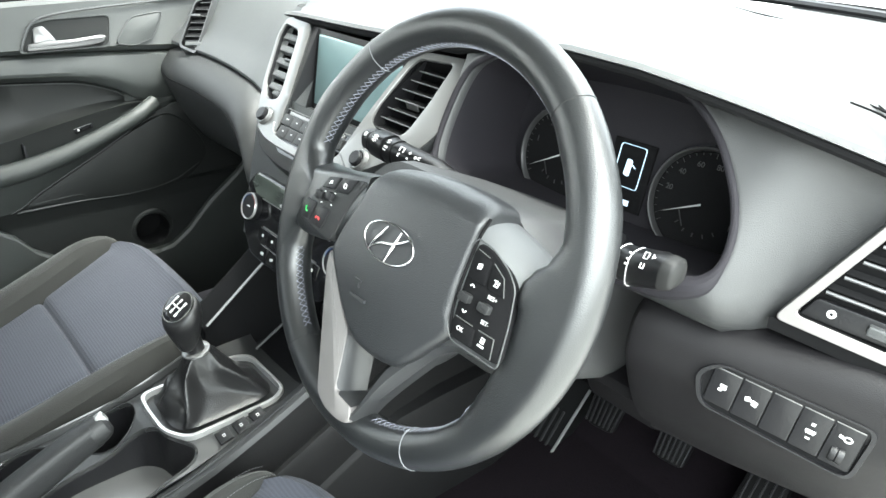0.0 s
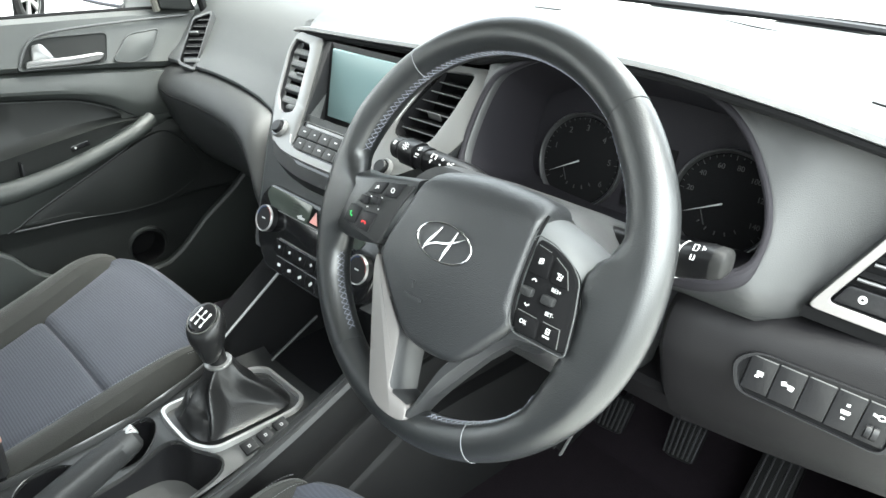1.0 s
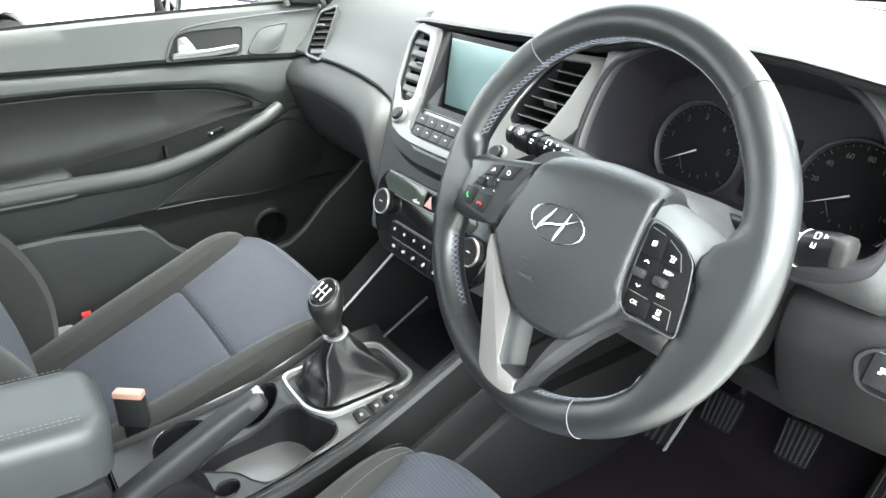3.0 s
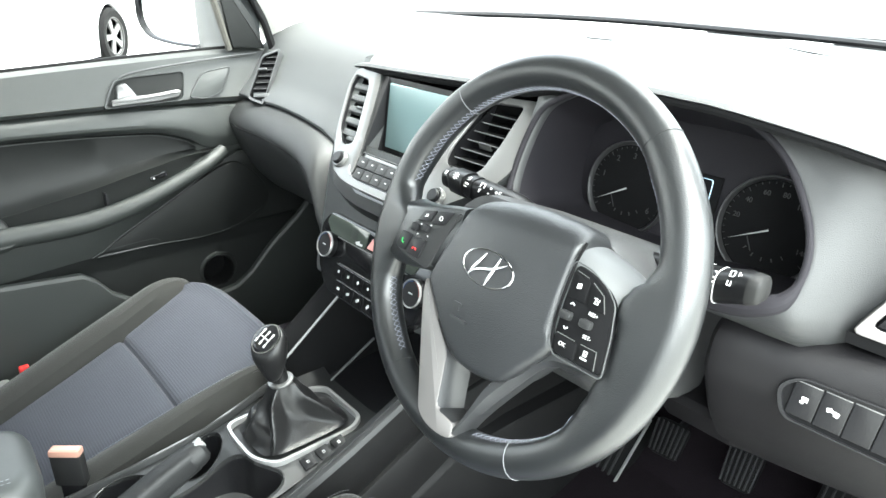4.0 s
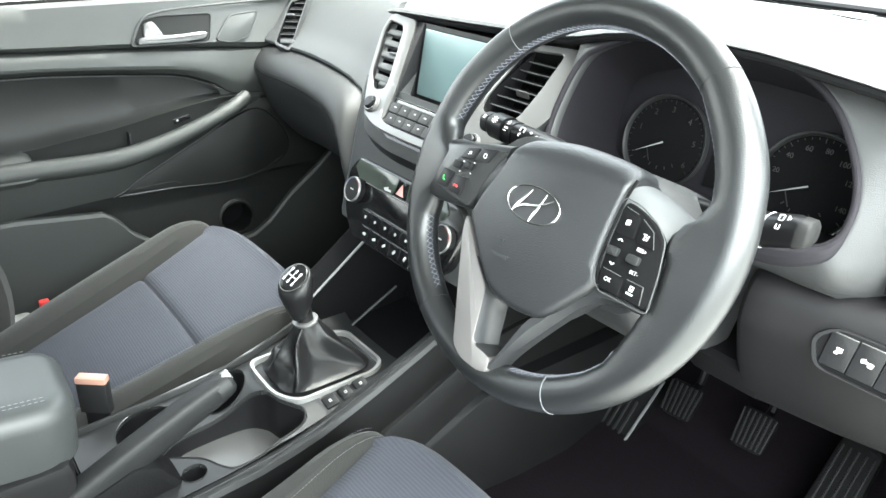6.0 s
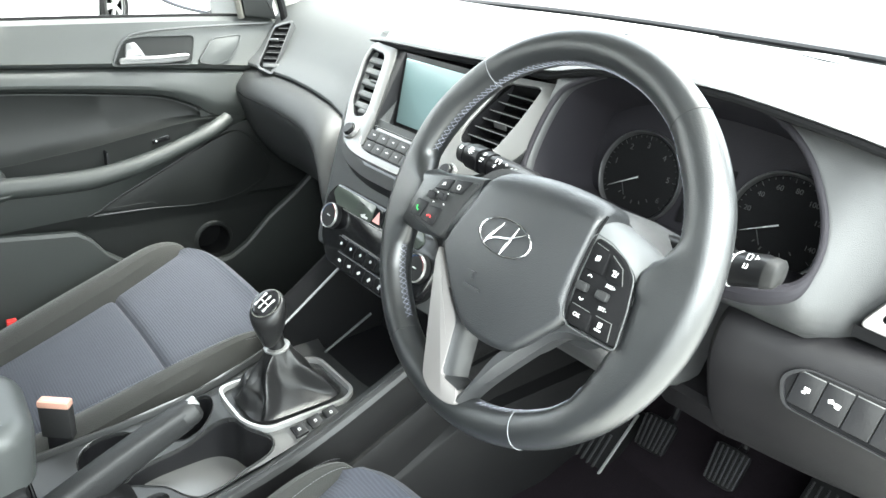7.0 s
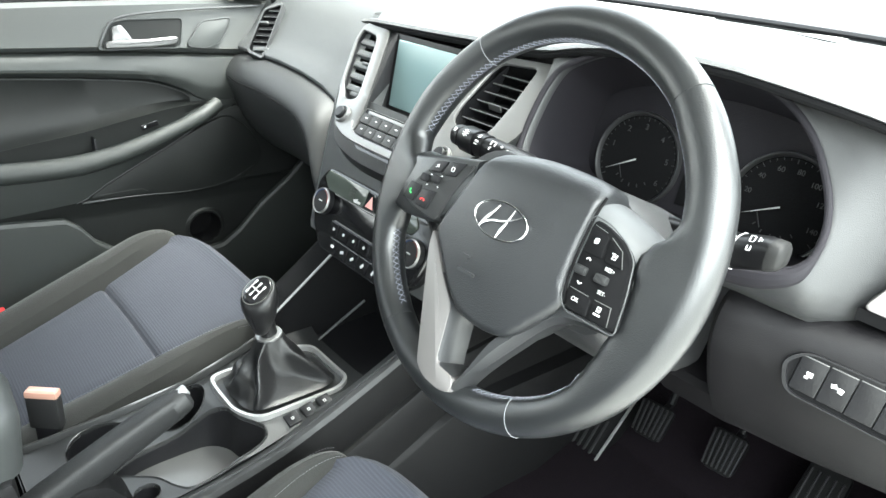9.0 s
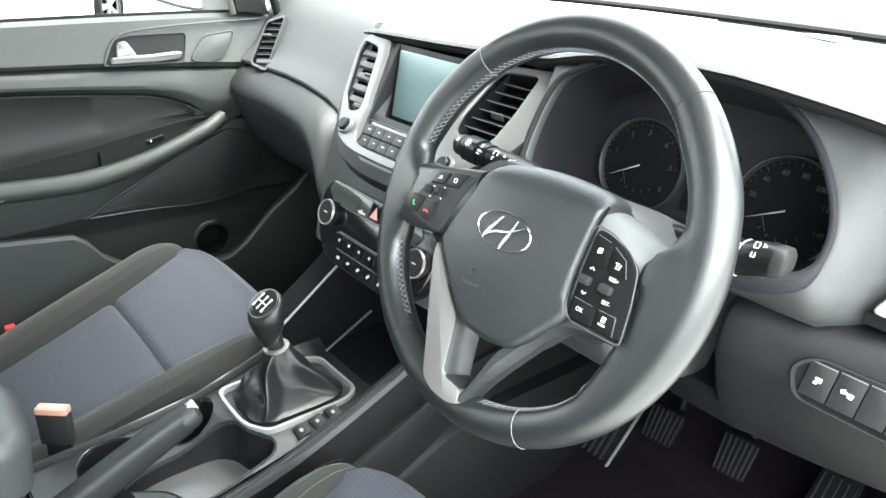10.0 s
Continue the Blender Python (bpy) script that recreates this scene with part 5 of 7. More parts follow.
# ---- switch row on the knee panel ----
sw = thing("switch_row", (0.635, 0.2, 0.90), "row of five dark switches in a recessed oblong frame", "switch panel")
KM = axes((0.637, 0.1855, 0.9065), (0.965, 0.222, -0.115), (0, 0.20, 0.98))
o = corners([(-0.060, -0.0165), (0.0590, -0.0185), (0.0615, 0.0280), (-0.056, 0.0245), (-0.071, 0.009)], 0.010, 4)
part("recess_frame", ring_plate([q * 1.05 for q in o], [q * 0.985 for q in o], KM, -0.012, 0.0040), BLACK, sw)
part("recess", plate([q * 1.0 for q in o], KM, -0.012, 0.0), LINING, sw)
for k in range(5):
    x = -0.0489 + 0.0237 * k
    b = part("switch", box(KM @ Matrix.Translation((x, 0.0047, 0.0)), 0.0231, 0.0335 + 0.0009 * k, 0.0022, 0.0010), BLACK, sw)
    part("bright_line", box(KM @ Matrix.Translation((x, 0.0205 + 0.0005 * k, 0.0019)), 0.0215, 0.0010, 0.0008, 0.0002), SILVER, b)
    bm = bmesh.new()
    ring = [(0.002 + 0.0034 * math.cos(q), 0.0115 + 0.0034 * math.sin(q), 0.0014, 0.0024, math.degrees(q)) for q in (2 * math.pi * j / 9 for j in range(9))]
    for x0, y0, w, h, a in (((0, 0.0035, 0.0065, 0.003, 0), (0.0005, 0, 0.006, 0.003, 0), (-0.002, -0.0035, 0.004, 0.003, 0)), ((-0.004, 0.002, 0.005, 0.005, 20), (0.004, -0.001, 0.005, 0.006, -10), (0, 0.001, 0.006, 0.0028, -20)), (), ((0, 0.010, 0.0034, 0.0034, 0), (0, 0.0005, 0.009, 0.0016, 0), (-0.0035, -0.002, 0.0018, 0.004, 25), (0.0035, -0.002, 0.0018, 0.004, -25), (0, -0.0015, 0.0028, 0.0046, 0), (0, -0.011, 0.0040, 0.0022, 0)), (*ring, (-0.0045, 0.0135, 0.004, 0.0012, -12), (-0.0045, 0.0110, 0.004, 0.0012, -12)))[k]:
        box(KM @ Matrix.Translation((x + 0.8 * x0, 0.0050 + 0.6 * y0, 0.0019)) @ Matrix.Rotation(radians(a), 4, "Z"), 0.85 * w, 0.75 * h, 0.0009, 0.0002, bm)
    if k != 2:
        part("mark", bm, WHITE, b)
    else:
        bm.free()
    if k == 4:
        part("thumb_wheel", turned([(0, -0.005), (0.0062, -0.005), (0.0066, -0.003), (0.0066, -0.0006), (0.0056, 0.0), (0.0066, 0.0006), (0.0066, 0.003), (0.0062, 0.005), (0, 0.005)], KM @ Matrix.Translation((x - 0.001, -0.0035, 0.001)) @ Matrix.Rotation(radians(90), 4, "Y"), 18), BLACK, b, "ribbed black thumb wheel")

# ---- pedals ----
def pedal(name, x, y, z, w, h, label, lean=35, ribs=7):
    p = thing(name, (x, y, z), label, "pedal", "driver's pedals")
    M = axes((x, y, z), (1, 0.06, 0.04), (0, math.sin(radians(lean)), math.cos(radians(lean))))
    part("pad", plate(corners([(-w / 2, h / 2), (w / 2, h / 2), (w * 0.42, -h / 2), (-w * 0.42, -h / 2)], 0.012), M, -0.008, 0.0, 0.003), RUBBER, p)
    for k in range(ribs):
        u = (k - (ribs - 1) / 2) * w / (ribs + 0.6)
        part("rib", plate(corners([(u - w * 0.026, -h * 0.44), (u + w * 0.026, -h * 0.44), (u * 1.12 + w * 0.026, h * 0.44), (u * 1.12 - w * 0.026, h * 0.44)], 0.0012, 2), M, -0.001, 0.004, 0.0012), BLACK, p, "worn rubber rib")
    part("arm", rail([M @ Vector((0, 0, -0.008)), M @ Vector((0, 0.04, -0.05)), Vector((x, y + 0.12, z + 0.22))], 0.007, 8), BLACK, p)


pedal("clutch_pedal", 0.285, 0.512, 0.518, 0.062, 0.062, "dark ribbed rubber clutch pedal")
pedal("brake_pedal", 0.415, 0.508, 0.543, 0.058, 0.066, "dark ribbed rubber brake pedal")
acc = thing("accelerator_pedal", (0.545, 0.47, 0.42), "long black accelerator pedal hinged at the floor", "pedal", "driver's pedals")
part("pad", plate(corners([(-0.035, -0.11), (0.035, -0.11), (0.028, 0.11), (-0.028, 0.11)], 0.012), axes((0.555, 0.47, 0.515), (1, 0, 0), (0, 0.6, 0.8)), -0.015, 0.0, 0.004), RUBBER, acc)
AP = axes((0.555, 0.47, 0.515), (1, 0, 0), (0, 0.6, 0.8))
for k in range(5):
    part("rib", box(AP @ Matrix.Translation((-0.022 + 0.011 * k, 0.0, -0.001)), 0.003, 0.19, 0.004, 0.001), BLACK, acc, "worn rubber rib")
rest = thing("footrest", (0.19, 0.48, 0.40), "black ribbed footrest with a bright edge strip", "footrest")
RM = axes((0.175, 0.485, 0.43), (1, 0, 0.0), (0, 0.62, 0.78))
part("block", plate(corners([(-0.045, -0.06), (0.045, -0.06), (0.055, 0.11), (-0.04, 0.11)], 0.01), RM, -0.05, 0.0, 0.004), RUBBER, rest)
part("edge_strip", rail([RM @ Vector((0.047, -0.05, 0.003)), RM @ Vector((0.054, 0.10, 0.003))], 0.0030, 6), BRIGHT, rest, "bright edge strip")
for k in range(6):
    part("rib", box(RM @ Matrix.Translation((-0.035 + 0.013 * k, 0.005, -0.001)), 0.005, 0.075, 0.004, 0.0012), DASH_LOW, rest)

# ---- centre console ----
con = thing("centre_console", (0, -0.2, 0.42), "dark grey centre console with cup holders and storage tray", "console")


def con_top(y):
    k = [(-0.80, 0.60), (-0.40, 0.600), (-0.30, 0.605), (-0.16, 0.615), (-0.09, 0.633), (-0.02, 0.658), (0.06, 0.692), (0.12, 0.72), (0.2, 0.76)]
    for (a, za), (b, zb) in zip(k, k[1:]):
        if y <= b:
            return za + (zb - za) * max(0, (y - a) / (b - a))
    return k[-1][1]


for sx in (-1, 1):
    rows, rails = [], []
    for y in [-0.80, -0.5, -0.36, -0.30, -0.24, -0.18, -0.13, -0.09, -0.05, -0.01, 0.03, 0.07, 0.12, 0.18, 0.26, 0.40, 0.74]:
        z = con_top(y)
        b = 0.02 * max(0, min(1, (y - 0.1) / 0.2))
        c = 0.007 if sx > 0 else 0.026
        rows.append([Vector((sx * (x - c), y, zz)) for x, zz in ((0.152 + b, 0.36), (0.152 + b, z - 0.165), (0.150 + b, z - 0.160), (0.146, z - 0.155), (0.144, z - 0.12), (0.141, z - 0.084), (0.138, z - 0.078), (0.132, z - 0.076), (0.1335, z - 0.070), (0.1325, z - 0.030), (0.130, z - 0.008))])
        tail = ((0.123, z - 0.008), (0.1195, z - 0.001), (0.114, z), (0.108, z - 0.001), (0.103, z - 0.004), (0.0935, z - 0.010)) if sx > 0 else ((0.104, z - 0.010), (0.1038, z - 0.002), (0.1025, z + 0.001), (0.1005, z), (0.099, z - 0.004), (0.098, z - 0.010))
        if y > -0.37:
            rails.append([Vector((sx * x, y, zz)) for x, zz in tail])
    part("side_panel", loft(rows), FLANK, con, "console flank darkened for the shade beside the seat")
    part("side_rail", loft(rails), CONSOLE, con, "raised grey rail along the console")
    # right: a dark seam; left: the edge's highlight painted as a pale strip
    part("rail_line", rail([(sx * (0.112 if sx > 0 else 0.1032), y, con_top(y) + (0.0002 if sx > 0 else -0.0012)) for y in (-0.36, -0.24, -0.13, -0.05, 0.03, 0.10, 0.18)], 0.0009 if sx > 0 else 0.0014, 5), BLACK if sx > 0 else GRAPHITE, con, "fine dark seam along the rail" if sx > 0 else "thin pale strip painting the rail's highlight")
rows = []
for y in [-0.072, -0.05, 0.0, 0.05, 0.075]:
    e = con_top(y) - 0.012
    rows.append([Vector((x, y, (e if x > 0 else min(e, 0.652)) * (1 - k) + 0.640 * k)) for x, k in ((-0.10, 0.0), (-0.085, 0.55), (-0.07, 0.9), (-0.03, 1), (0.03, 1), (0.070, 0.9), (0.082, 0.55), (0.094, 0.0))])
part("gear_deck", loft(rows), CONSOLE, con, "dark grey deck round the gear lever")


def deck_z(x, y):
    t = max(0.0, min(1.0, (y + 0.20) / 0.082))
    e = con_top(y) - 0.008 - 0.004 * (1 - abs(x) / 0.1)
    ax = abs(x)
    if y > -0.118:
        t, e = 1.0, 0.0
    k = 1 - 0.1 * max(0, (ax - 0.03) / 0.04) if ax < 0.07 else 0.9 - 0.35 * (ax - 0.07) / 0.015 if ax < 0.085 else 0.55 * (0.10 - ax) / 0.015
    return e * (1 - t * t) + ((con_top(max(y, -0.118)) - 0.012) * (1 - k) + 0.640 * k) * t * t


def rnd(x, y, r, n=28):
    return [(x + r * math.cos(2 * math.pi * k / n), y + r * math.sin(2 * math.pi * k / n)) for k in range(n)]


TRAY = [(q.x, q.y) for q in curve([(0.004, -0.268), (-0.011, -0.235), (-0.014, -0.185), (-0.010, -0.140), (0.010, -0.119), (0.036, -0.112), (0.058, -0.100), (0.075, -0.093), (0.0880, -0.106), (0.0905, -0.15), (0.0895, -0.195), (0.076, -0.211), (0.045, -0.226), (0.022, -0.250)], 5, True)]
HOLES = [rnd(-0.0555, -0.262, 0.0425), rnd(-0.056, -0.160, 0.036), TRAY, rnd(0.064, -0.2445, 0.0155, 20)]
deck = bmesh.new()
for ring in ([(x, -0.36) for x in (-0.10, -0.05, 0.0, 0.05, 0.094)] + [(0.094, y) for y in (-0.34, -0.28, -0.22, -0.17, -0.14, -0.118, -0.095)] + [(x, -0.07) for x in (0.094, 0.082, 0.070, 0.03, -0.03, -0.07, -0.085, -0.10)] + [(-0.10, y) for y in (-0.095, -0.118, -0.14, -0.17, -0.22, -0.28, -0.33)], *HOLES):
    vs = [deck.verts.new((x, y, deck_z(x, y))) for x, y in ring]
    for a, b in zip(vs, vs[1:] + vs[:1]):
        deck.edges.new((a, b))
bmesh.ops.triangle_fill(deck, use_beauty=True, use_dissolve=False, edges=deck.edges[:])
part("rear_deck", deck, CONSOLE, con, "dark grey deck pierced by cup holders and tray", 0.8)
for k, hole in enumerate(HOLES):
    zb = (0.545, 0.550, 0.572, 0.575)[k]
    c = sum((Vector(q) for q in hole), Vector((0, 0))) / len(hole)
    f = (0.93, 0.93, 0.955, 0.93)[k]
    wall_rows = [[(x, y, deck_z(x, y) + h) for x, y in [tuple(c + (Vector(q) - c) * g) for q in hole]] for g, h in ((1.03, 0.0), (1.012, 0.002), (0.995, 0.0015), (0.985, -0.004))]
    nm = "tray" if k == 2 else "cup_holder"
    well = part(nm, loft([wall_rows[-1], [(*(c + (Vector(q) - c) * f), zb) for q in hole]], True), BLACK, con, "open storage tray" if k == 2 else "round black cup holder")
    part("rounded_lip", loft(wall_rows, True), LIP, well)
    # the tray floor's glossy highlight is put into its pale colour
    part("well_floor", plate([tuple(c + (Vector(q) - c) * (f + 0.005)) for q in hole], Matrix.Translation((0, 0, zb - 0.004)), 0, 0.004), mat("tray_floor_sheen", (0.078, 0.078, 0.077), 0.22, 0, 0.2, 900) if k == 2 else RUBBER, well, "smooth tray floor with its sheen painted pale" if k == 2 else "")

part("rear_well", loft([[(x, y, z) for x in (-0.11, 0.11)] for y, z in ((-0.358, 0.600), (-0.362, 0.56), (-0.42, 0.54), (-0.80, 0.54))]), LINING, con, "dark hollow behind the cup holders")
# the rising left cheek of the console, beside the cubby
rows = []
for y, zi in ((-0.002, 0.635), (0.002, 0.688), (0.010, 0.697), (0.06, 0.734), (0.109, 0.772), (0.16, 0.81), (0.22, 0.84)):
    rows.append([Vector((x, y + dy, z)) for x, z, dy in ((-0.094, zi - 0.002, 0), (-0.100, zi + 0.004, 0), (-0.112, zi + 0.012, 0), (-0.124, zi + 0.016, 0), (-0.132, zi + 0.012, 0), (-0.137, zi - 0.002, 0), (-0.139, zi - 0.05, 0), (-0.145, 0.45, 0))])
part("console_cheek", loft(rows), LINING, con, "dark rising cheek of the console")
# dark cubby ahead of the gear lever, with two pale edges; the shade on its side wall is painted black
part("cubby_wall", loft([[(-0.097, y, 0.60), (-0.097, y, z)] for y, z in ((-0.03, 0.645), (0.0, 0.66), (0.006, 0.693), (0.06, 0.735), (0.115, 0.776), (0.26, 0.80))]), LINING, con, "cubby wall painted black for its shade")
part("cubby", loft([[(-0.10, y, z) for y, z in ((0.07, 0.63), (0.2, 0.64), (0.26, 0.82))], [(0.10, y, z) for y, z in ((0.07, 0.63), (0.2, 0.64), (0.26, 0.82))]]), BLACK, con, "deep black cubby")
for x, a, b in ((-0.092, (0.006, 0.695), (0.115, 0.778)), (-0.05, (0.060, 0.655), (0.145, 0.700))):
    part("pale_edge", rail([(x, *a), (x, *b)], 0.0021, 6), SILVER if x < -0.06 else DASH, con, "pale edge of the cubby wall")
# heated seat and other buttons beside the lever
NM = axes((0.0790, -0.0300, 0.6375), (0.02, 0.98, 0.19), (-0.95, 0.05, 0.20))
for k in range(3):
    b = part("button", box(NM @ Matrix.Translation((-0.0250 + 0.0247 * k, 0, 0)), 0.0190, 0.0200, 0.0085, 0.0015), BLACK, con, "small black console button")
    bm = bmesh.new()
    for x, y, w, h in ((0, 0.002, 0.005, 0.0012), (-0.002, -0.001, 0.0012, 0.005), (0.002, -0.001, 0.0012, 0.004), (0, -0.003, 0.004, 0.0012)):
        box(NM @ Matrix.Translation((-0.0250 + 0.0247 * k + 0.7 * x, 0.7 * y, 0.0083)), 0.8 * w, 0.8 * h, 0.0006, 0.0001, bm)
    part("mark", bm, PRINT, b)
# ---- gear lever ----
gear = thing("gear_lever", (0, -0.035, 0.645), "gear lever with leather gaiter and silver-framed base", "gear lever")
o = corners([(-0.064, -0.112), (-0.030, -0.116), (0.030, -0.116), (0.064, -0.096), (0.066, 0.030), (0.050, 0.052), (-0.050, 0.052), (-0.066, 0.030)], 0.016, 4)
GF = axes((0, 0, 0.642), (1, 0, 0), (0, 1, 0.02))
part("silver_frame", ring_plate(o, [Vector((q.x * 0.92, -0.035 + (q.y + 0.035) * 0.945)) for q in o], GF, -0.008, 0.006), BRIGHT, gear, "satin silver frame")
rows = []
N = 144
# four broad corner folds, a few slack creases between them
RIDGES = ((0.62, 0.17, 0.20), (2.50, 0.15, 0.22), (3.55, 0.14, 0.22), (5.62, 0.21, 0.20), (4.62, 0.11, 0.15), (1.62, 0.05, 0.20))
for k in range(25):
    t = k / 24
    s = 0.20 + 0.67 * (1 - t ** 1.2)
    z = 0.002 + 0.079 * t ** 1.15
    r = []
    for j in range(N):
        a = 2 * math.pi * j / N
        ex, ey = 0.060, 0.082
        p = 0.42 + 0.58 * min(1.0, t * 1.5)
        x = ex * math.copysign(abs(math.cos(a)) ** p, math.cos(a))
        y = ey * math.copysign(abs(math.sin(a)) ** p, math.sin(a))
        g = math.sin(math.pi * min(1, t * 1.02)) ** 0.7
        tw = a + 0.55 * (t - 0.3) * g
        fold, lift = 1.0 - 0.26 * g, 0.0
        for c, am, wd in RIDGES:
            d = (tw - c + math.pi) % (2 * math.pi) - math.pi
            e = math.exp(-(abs(d) / wd) ** 1.6)
            fold += am * 2.1 * g * e
            lift += am * 0.055 * g * e
        # slack leather rolled up at the foot, towards the driver's elbow
        low = math.exp(-((t - 0.17) / 0.09) ** 2)
        near = max(0.0, math.cos(a - 4.35)) ** 2
        lift += low * near * (0.009 + 0.004 * math.sin(5 * a + 1.0))
        lift += 0.0020 * math.sin(5 * a + 11 * t) * g
        r.append(Vector((x * s * fold, -0.033 + y * s * fold - 0.012 * t, 0.645 + z + lift)))
    rows.append(r)
part("gaiter", loft(rows, True), LEATHER_SOFT, gear, "creased black leather gaiter", 1.2)
LM = axes((0, -0.0475, 0.7270), (1, 0, 0), (0, 0.985, 0.17))
part("neck", turned([(0.0120, -0.02), (0.0115, 0.034)], LM, 20), LEATHER_SOFT, gear)
part("collar", turned([(0.0160, -0.0020), (0.0180, -0.0018), (0.0186, -0.0002), (0.0180, 0.0015), (0.0165, 0.0022), (0.012, 0.0022)], LM, 28), SILVER, gear, "satin collar")
KNOB = ((0.0085, 0.0090, 0.0095), (0.012, 0.0120, 0.0122), (0.020, 0.0148, 0.0152), (0.030, 0.0178, 0.0190), (0.041, 0.0205, 0.0226), (0.052, 0.0224, 0.0256), (0.060, 0.0232, 0.0270), (0.067, 0.0226, 0.0264), (0.071, 0.0208, 0.0246), (0.0725, 0.018, 0.021))
TOP = Matrix.Rotation(radians(26), 4, "X") @ Matrix.Rotation(radians(16), 4, "Y")


def knob_ring(z, rx, ry, n=32):
    """The knob's section; its upper half leans over towards the driver."""
    k = max(0.0, (z - 0.03) / 0.040)
    turn = Matrix.Rotation(radians(26) * k, 4, "X") @ Matrix.Rotation(radians(16) * k, 4, "Y")
    return [LM @ (Vector((0, -0.002 * k - 0.009 * max(0.0, 1 - z / 0.055), z)) + turn @ Vector((rx * math.cos(2 * math.pi * j / n), ry * math.sin(2 * math.pi * j / n), 0))) for j in range(n)]


part("knob", loft([knob_ring(*k) for k in KNOB], True, True), LEATHER_SOFT, gear, "black leather gear knob", 1.0)
part("knob_seam", rail([knob_ring(z, rx + 0.0002, ry + 0.0002)[27] for z, rx, ry in KNOB[1:6]], 0.0005, 5), BLACK, gear)
TM = LM @ Matrix.Translation((0, -0.002, 0.0725)) @ TOP
o = [Vector((0.0180 * math.cos(2 * math.pi * j / 28), 0.0215 * math.sin(2 * math.pi * j / 28))) for j in range(28)]
capp = part("shift_plate", plate(o, TM, -0.004, 0.004, 0.003, dome=0.0012), GLOSS, gear, "gloss black shift pattern plate")
part("plate_rim", ring_plate([q * 1.06 for q in o], [q * 0.97 for q in o], TM, -0.004, 0.0020), CHROME, capp)
bm = bmesh.new()
for x in (-0.0085, 0.0, 0.0085):
    for y in (-0.0085, 0.0085):
        box(TM @ Matrix.Translation((x, y, 0.0042)), 0.0028, 0.0052, 0.0012, 0.0003, bm)
    box(TM @ Matrix.Translation((x, 0, 0.0042)), 0.0014, 0.012, 0.0012, 0.0001, bm)
box(TM @ Matrix.Translation((0, 0, 0.0042)), 0.0190, 0.0016, 0.0012, 0.0001, bm)
part("shift_marks", bm, WHITE, capp)

# ---- handbrake ----
hb = thing("handbrake", (0.05, -0.3, 0.60), "black handbrake lever with a chrome release button", "handbrake")
gp = curve([(0.050, -0.385, 0.612), (0.050, -0.345, 0.634), (0.050, -0.28, 0.666), (0.050, -0.225, 0.691), (0.050, -0.196, 0.703)], 5)
def squared(path, half_w, half_h, n=24):
    """A lever of rounded oblong section; half sizes by path point."""
    rows = []
    for i, q in enumerate(path):
        t = (path[min(i + 1, len(path) - 1)] - path[max(i - 1, 0)]).normalized()
        up = Vector((1, 0, 0)).cross(t)
        rows.append([q + Vector((1, 0, 0)) * half_w[i] * math.copysign(abs(math.cos(a)) ** 0.55, math.cos(a)) + up * half_h[i] * math.copysign(abs(math.sin(a)) ** 0.62, math.sin(a)) for a in (2 * math.pi * j / n for j in range(n))])
    return loft(rows, True, True)


n = len(gp)
part("grip", squared(gp, [0.0175 - 0.0030 * k / n for k in range(n)], [0.0225 - 0.0060 * k / n for k in range(n)]), GRIP, hb, "black leather grip", 1.0)
part("release_cap", rail([(0.050, -0.200, 0.7015), (0.050, -0.190, 0.7055), (0.050, -0.183, 0.7085), (0.050, -0.179, 0.710)], [0.0172, 0.0172, 0.0150, 0.010], 16, None, 1.0), DASH_LOW, hb, "dark end cap")
part("release_button", box(axes((0.050, -0.186, 0.7125), (1, 0, 0), (0, 0.9, 0.42)), 0.013, 0.015, 0.011, 0.003), BRIGHT, hb, "chrome release button")

part("base_boot", plate(corners([(-0.41, 0.575), (-0.37, 0.628), (-0.31, 0.648), (-0.282, 0.636), (-0.274, 0.622), (-0.262, 0.607), (-0.258, 0.592), (-0.264, 0.582), (-0.30, 0.57)], 0.010, 3), axes((0.028, 0, 0), (0, 1, 0), (0, 0, 1)), 0.0, 0.044, 0.010), RUBBER, hb, "moulded black base")
# ---- armrest ----
arm = thing("armrest", (0, -0.55, 0.62), "padded grey centre armrest with pale double stitching", "armrest")
AM = axes((-0.024, -0.35, 0.751), (1, 0, 0), (0, 1, -0.10))
AL = corners([(-0.074, -0.45), (0.074, -0.45), (0.076, 0.0), (-0.072, 0.006)], 0.045, 7)
part("lid", plate(AL, AM, -0.078, 0.0, 0.024, seg=5, dome=0.003), ARM, arm, "soft padded lid")
part("bin", box(axes((-0.015, -0.59, 0.55), (1, 0, 0), (0, 1, 0)), 0.15, 0.44, 0.13, 0.012), FLANK, arm, "dark plastic bin")
for x in (0.050, 0.057, -0.050, -0.057):
    bm = bmesh.new()
    stitches([AM @ Vector((x, y, 0.0016)) for y in (-0.032, -0.1, -0.25, -0.43)], AM.to_3x3() @ Vector((0, 0, 1)), 0.004, 0.002, 0.0004, bm)
    tagged(part("stitching", bm, STITCH_GREY, arm, "pale row of stitching"), kind="stuff")

# ---- seat belt buckle ----
bk = thing("seat_belt_buckle", (-0.125, -0.31, 0.55), "black seat belt buckle with a pale orange release end", "belt buckle")
KB = axes((-0.128, -0.308, 0.605), (0.64, 0.77, 0.0), (-0.77, 0.64, 0.0))
part("housing", box(KB, 0.042, 0.016, 0.052, 0.004), DASH_LOW, bk)
part("bezel", box(KB @ Matrix.Translation((0, 0, 0.048)), 0.042, 0.016, 0.009, 0.003), mat("pale_orange_plastic", (0.46, 0.26, 0.20), 0.35), bk, "pale orange bezel")
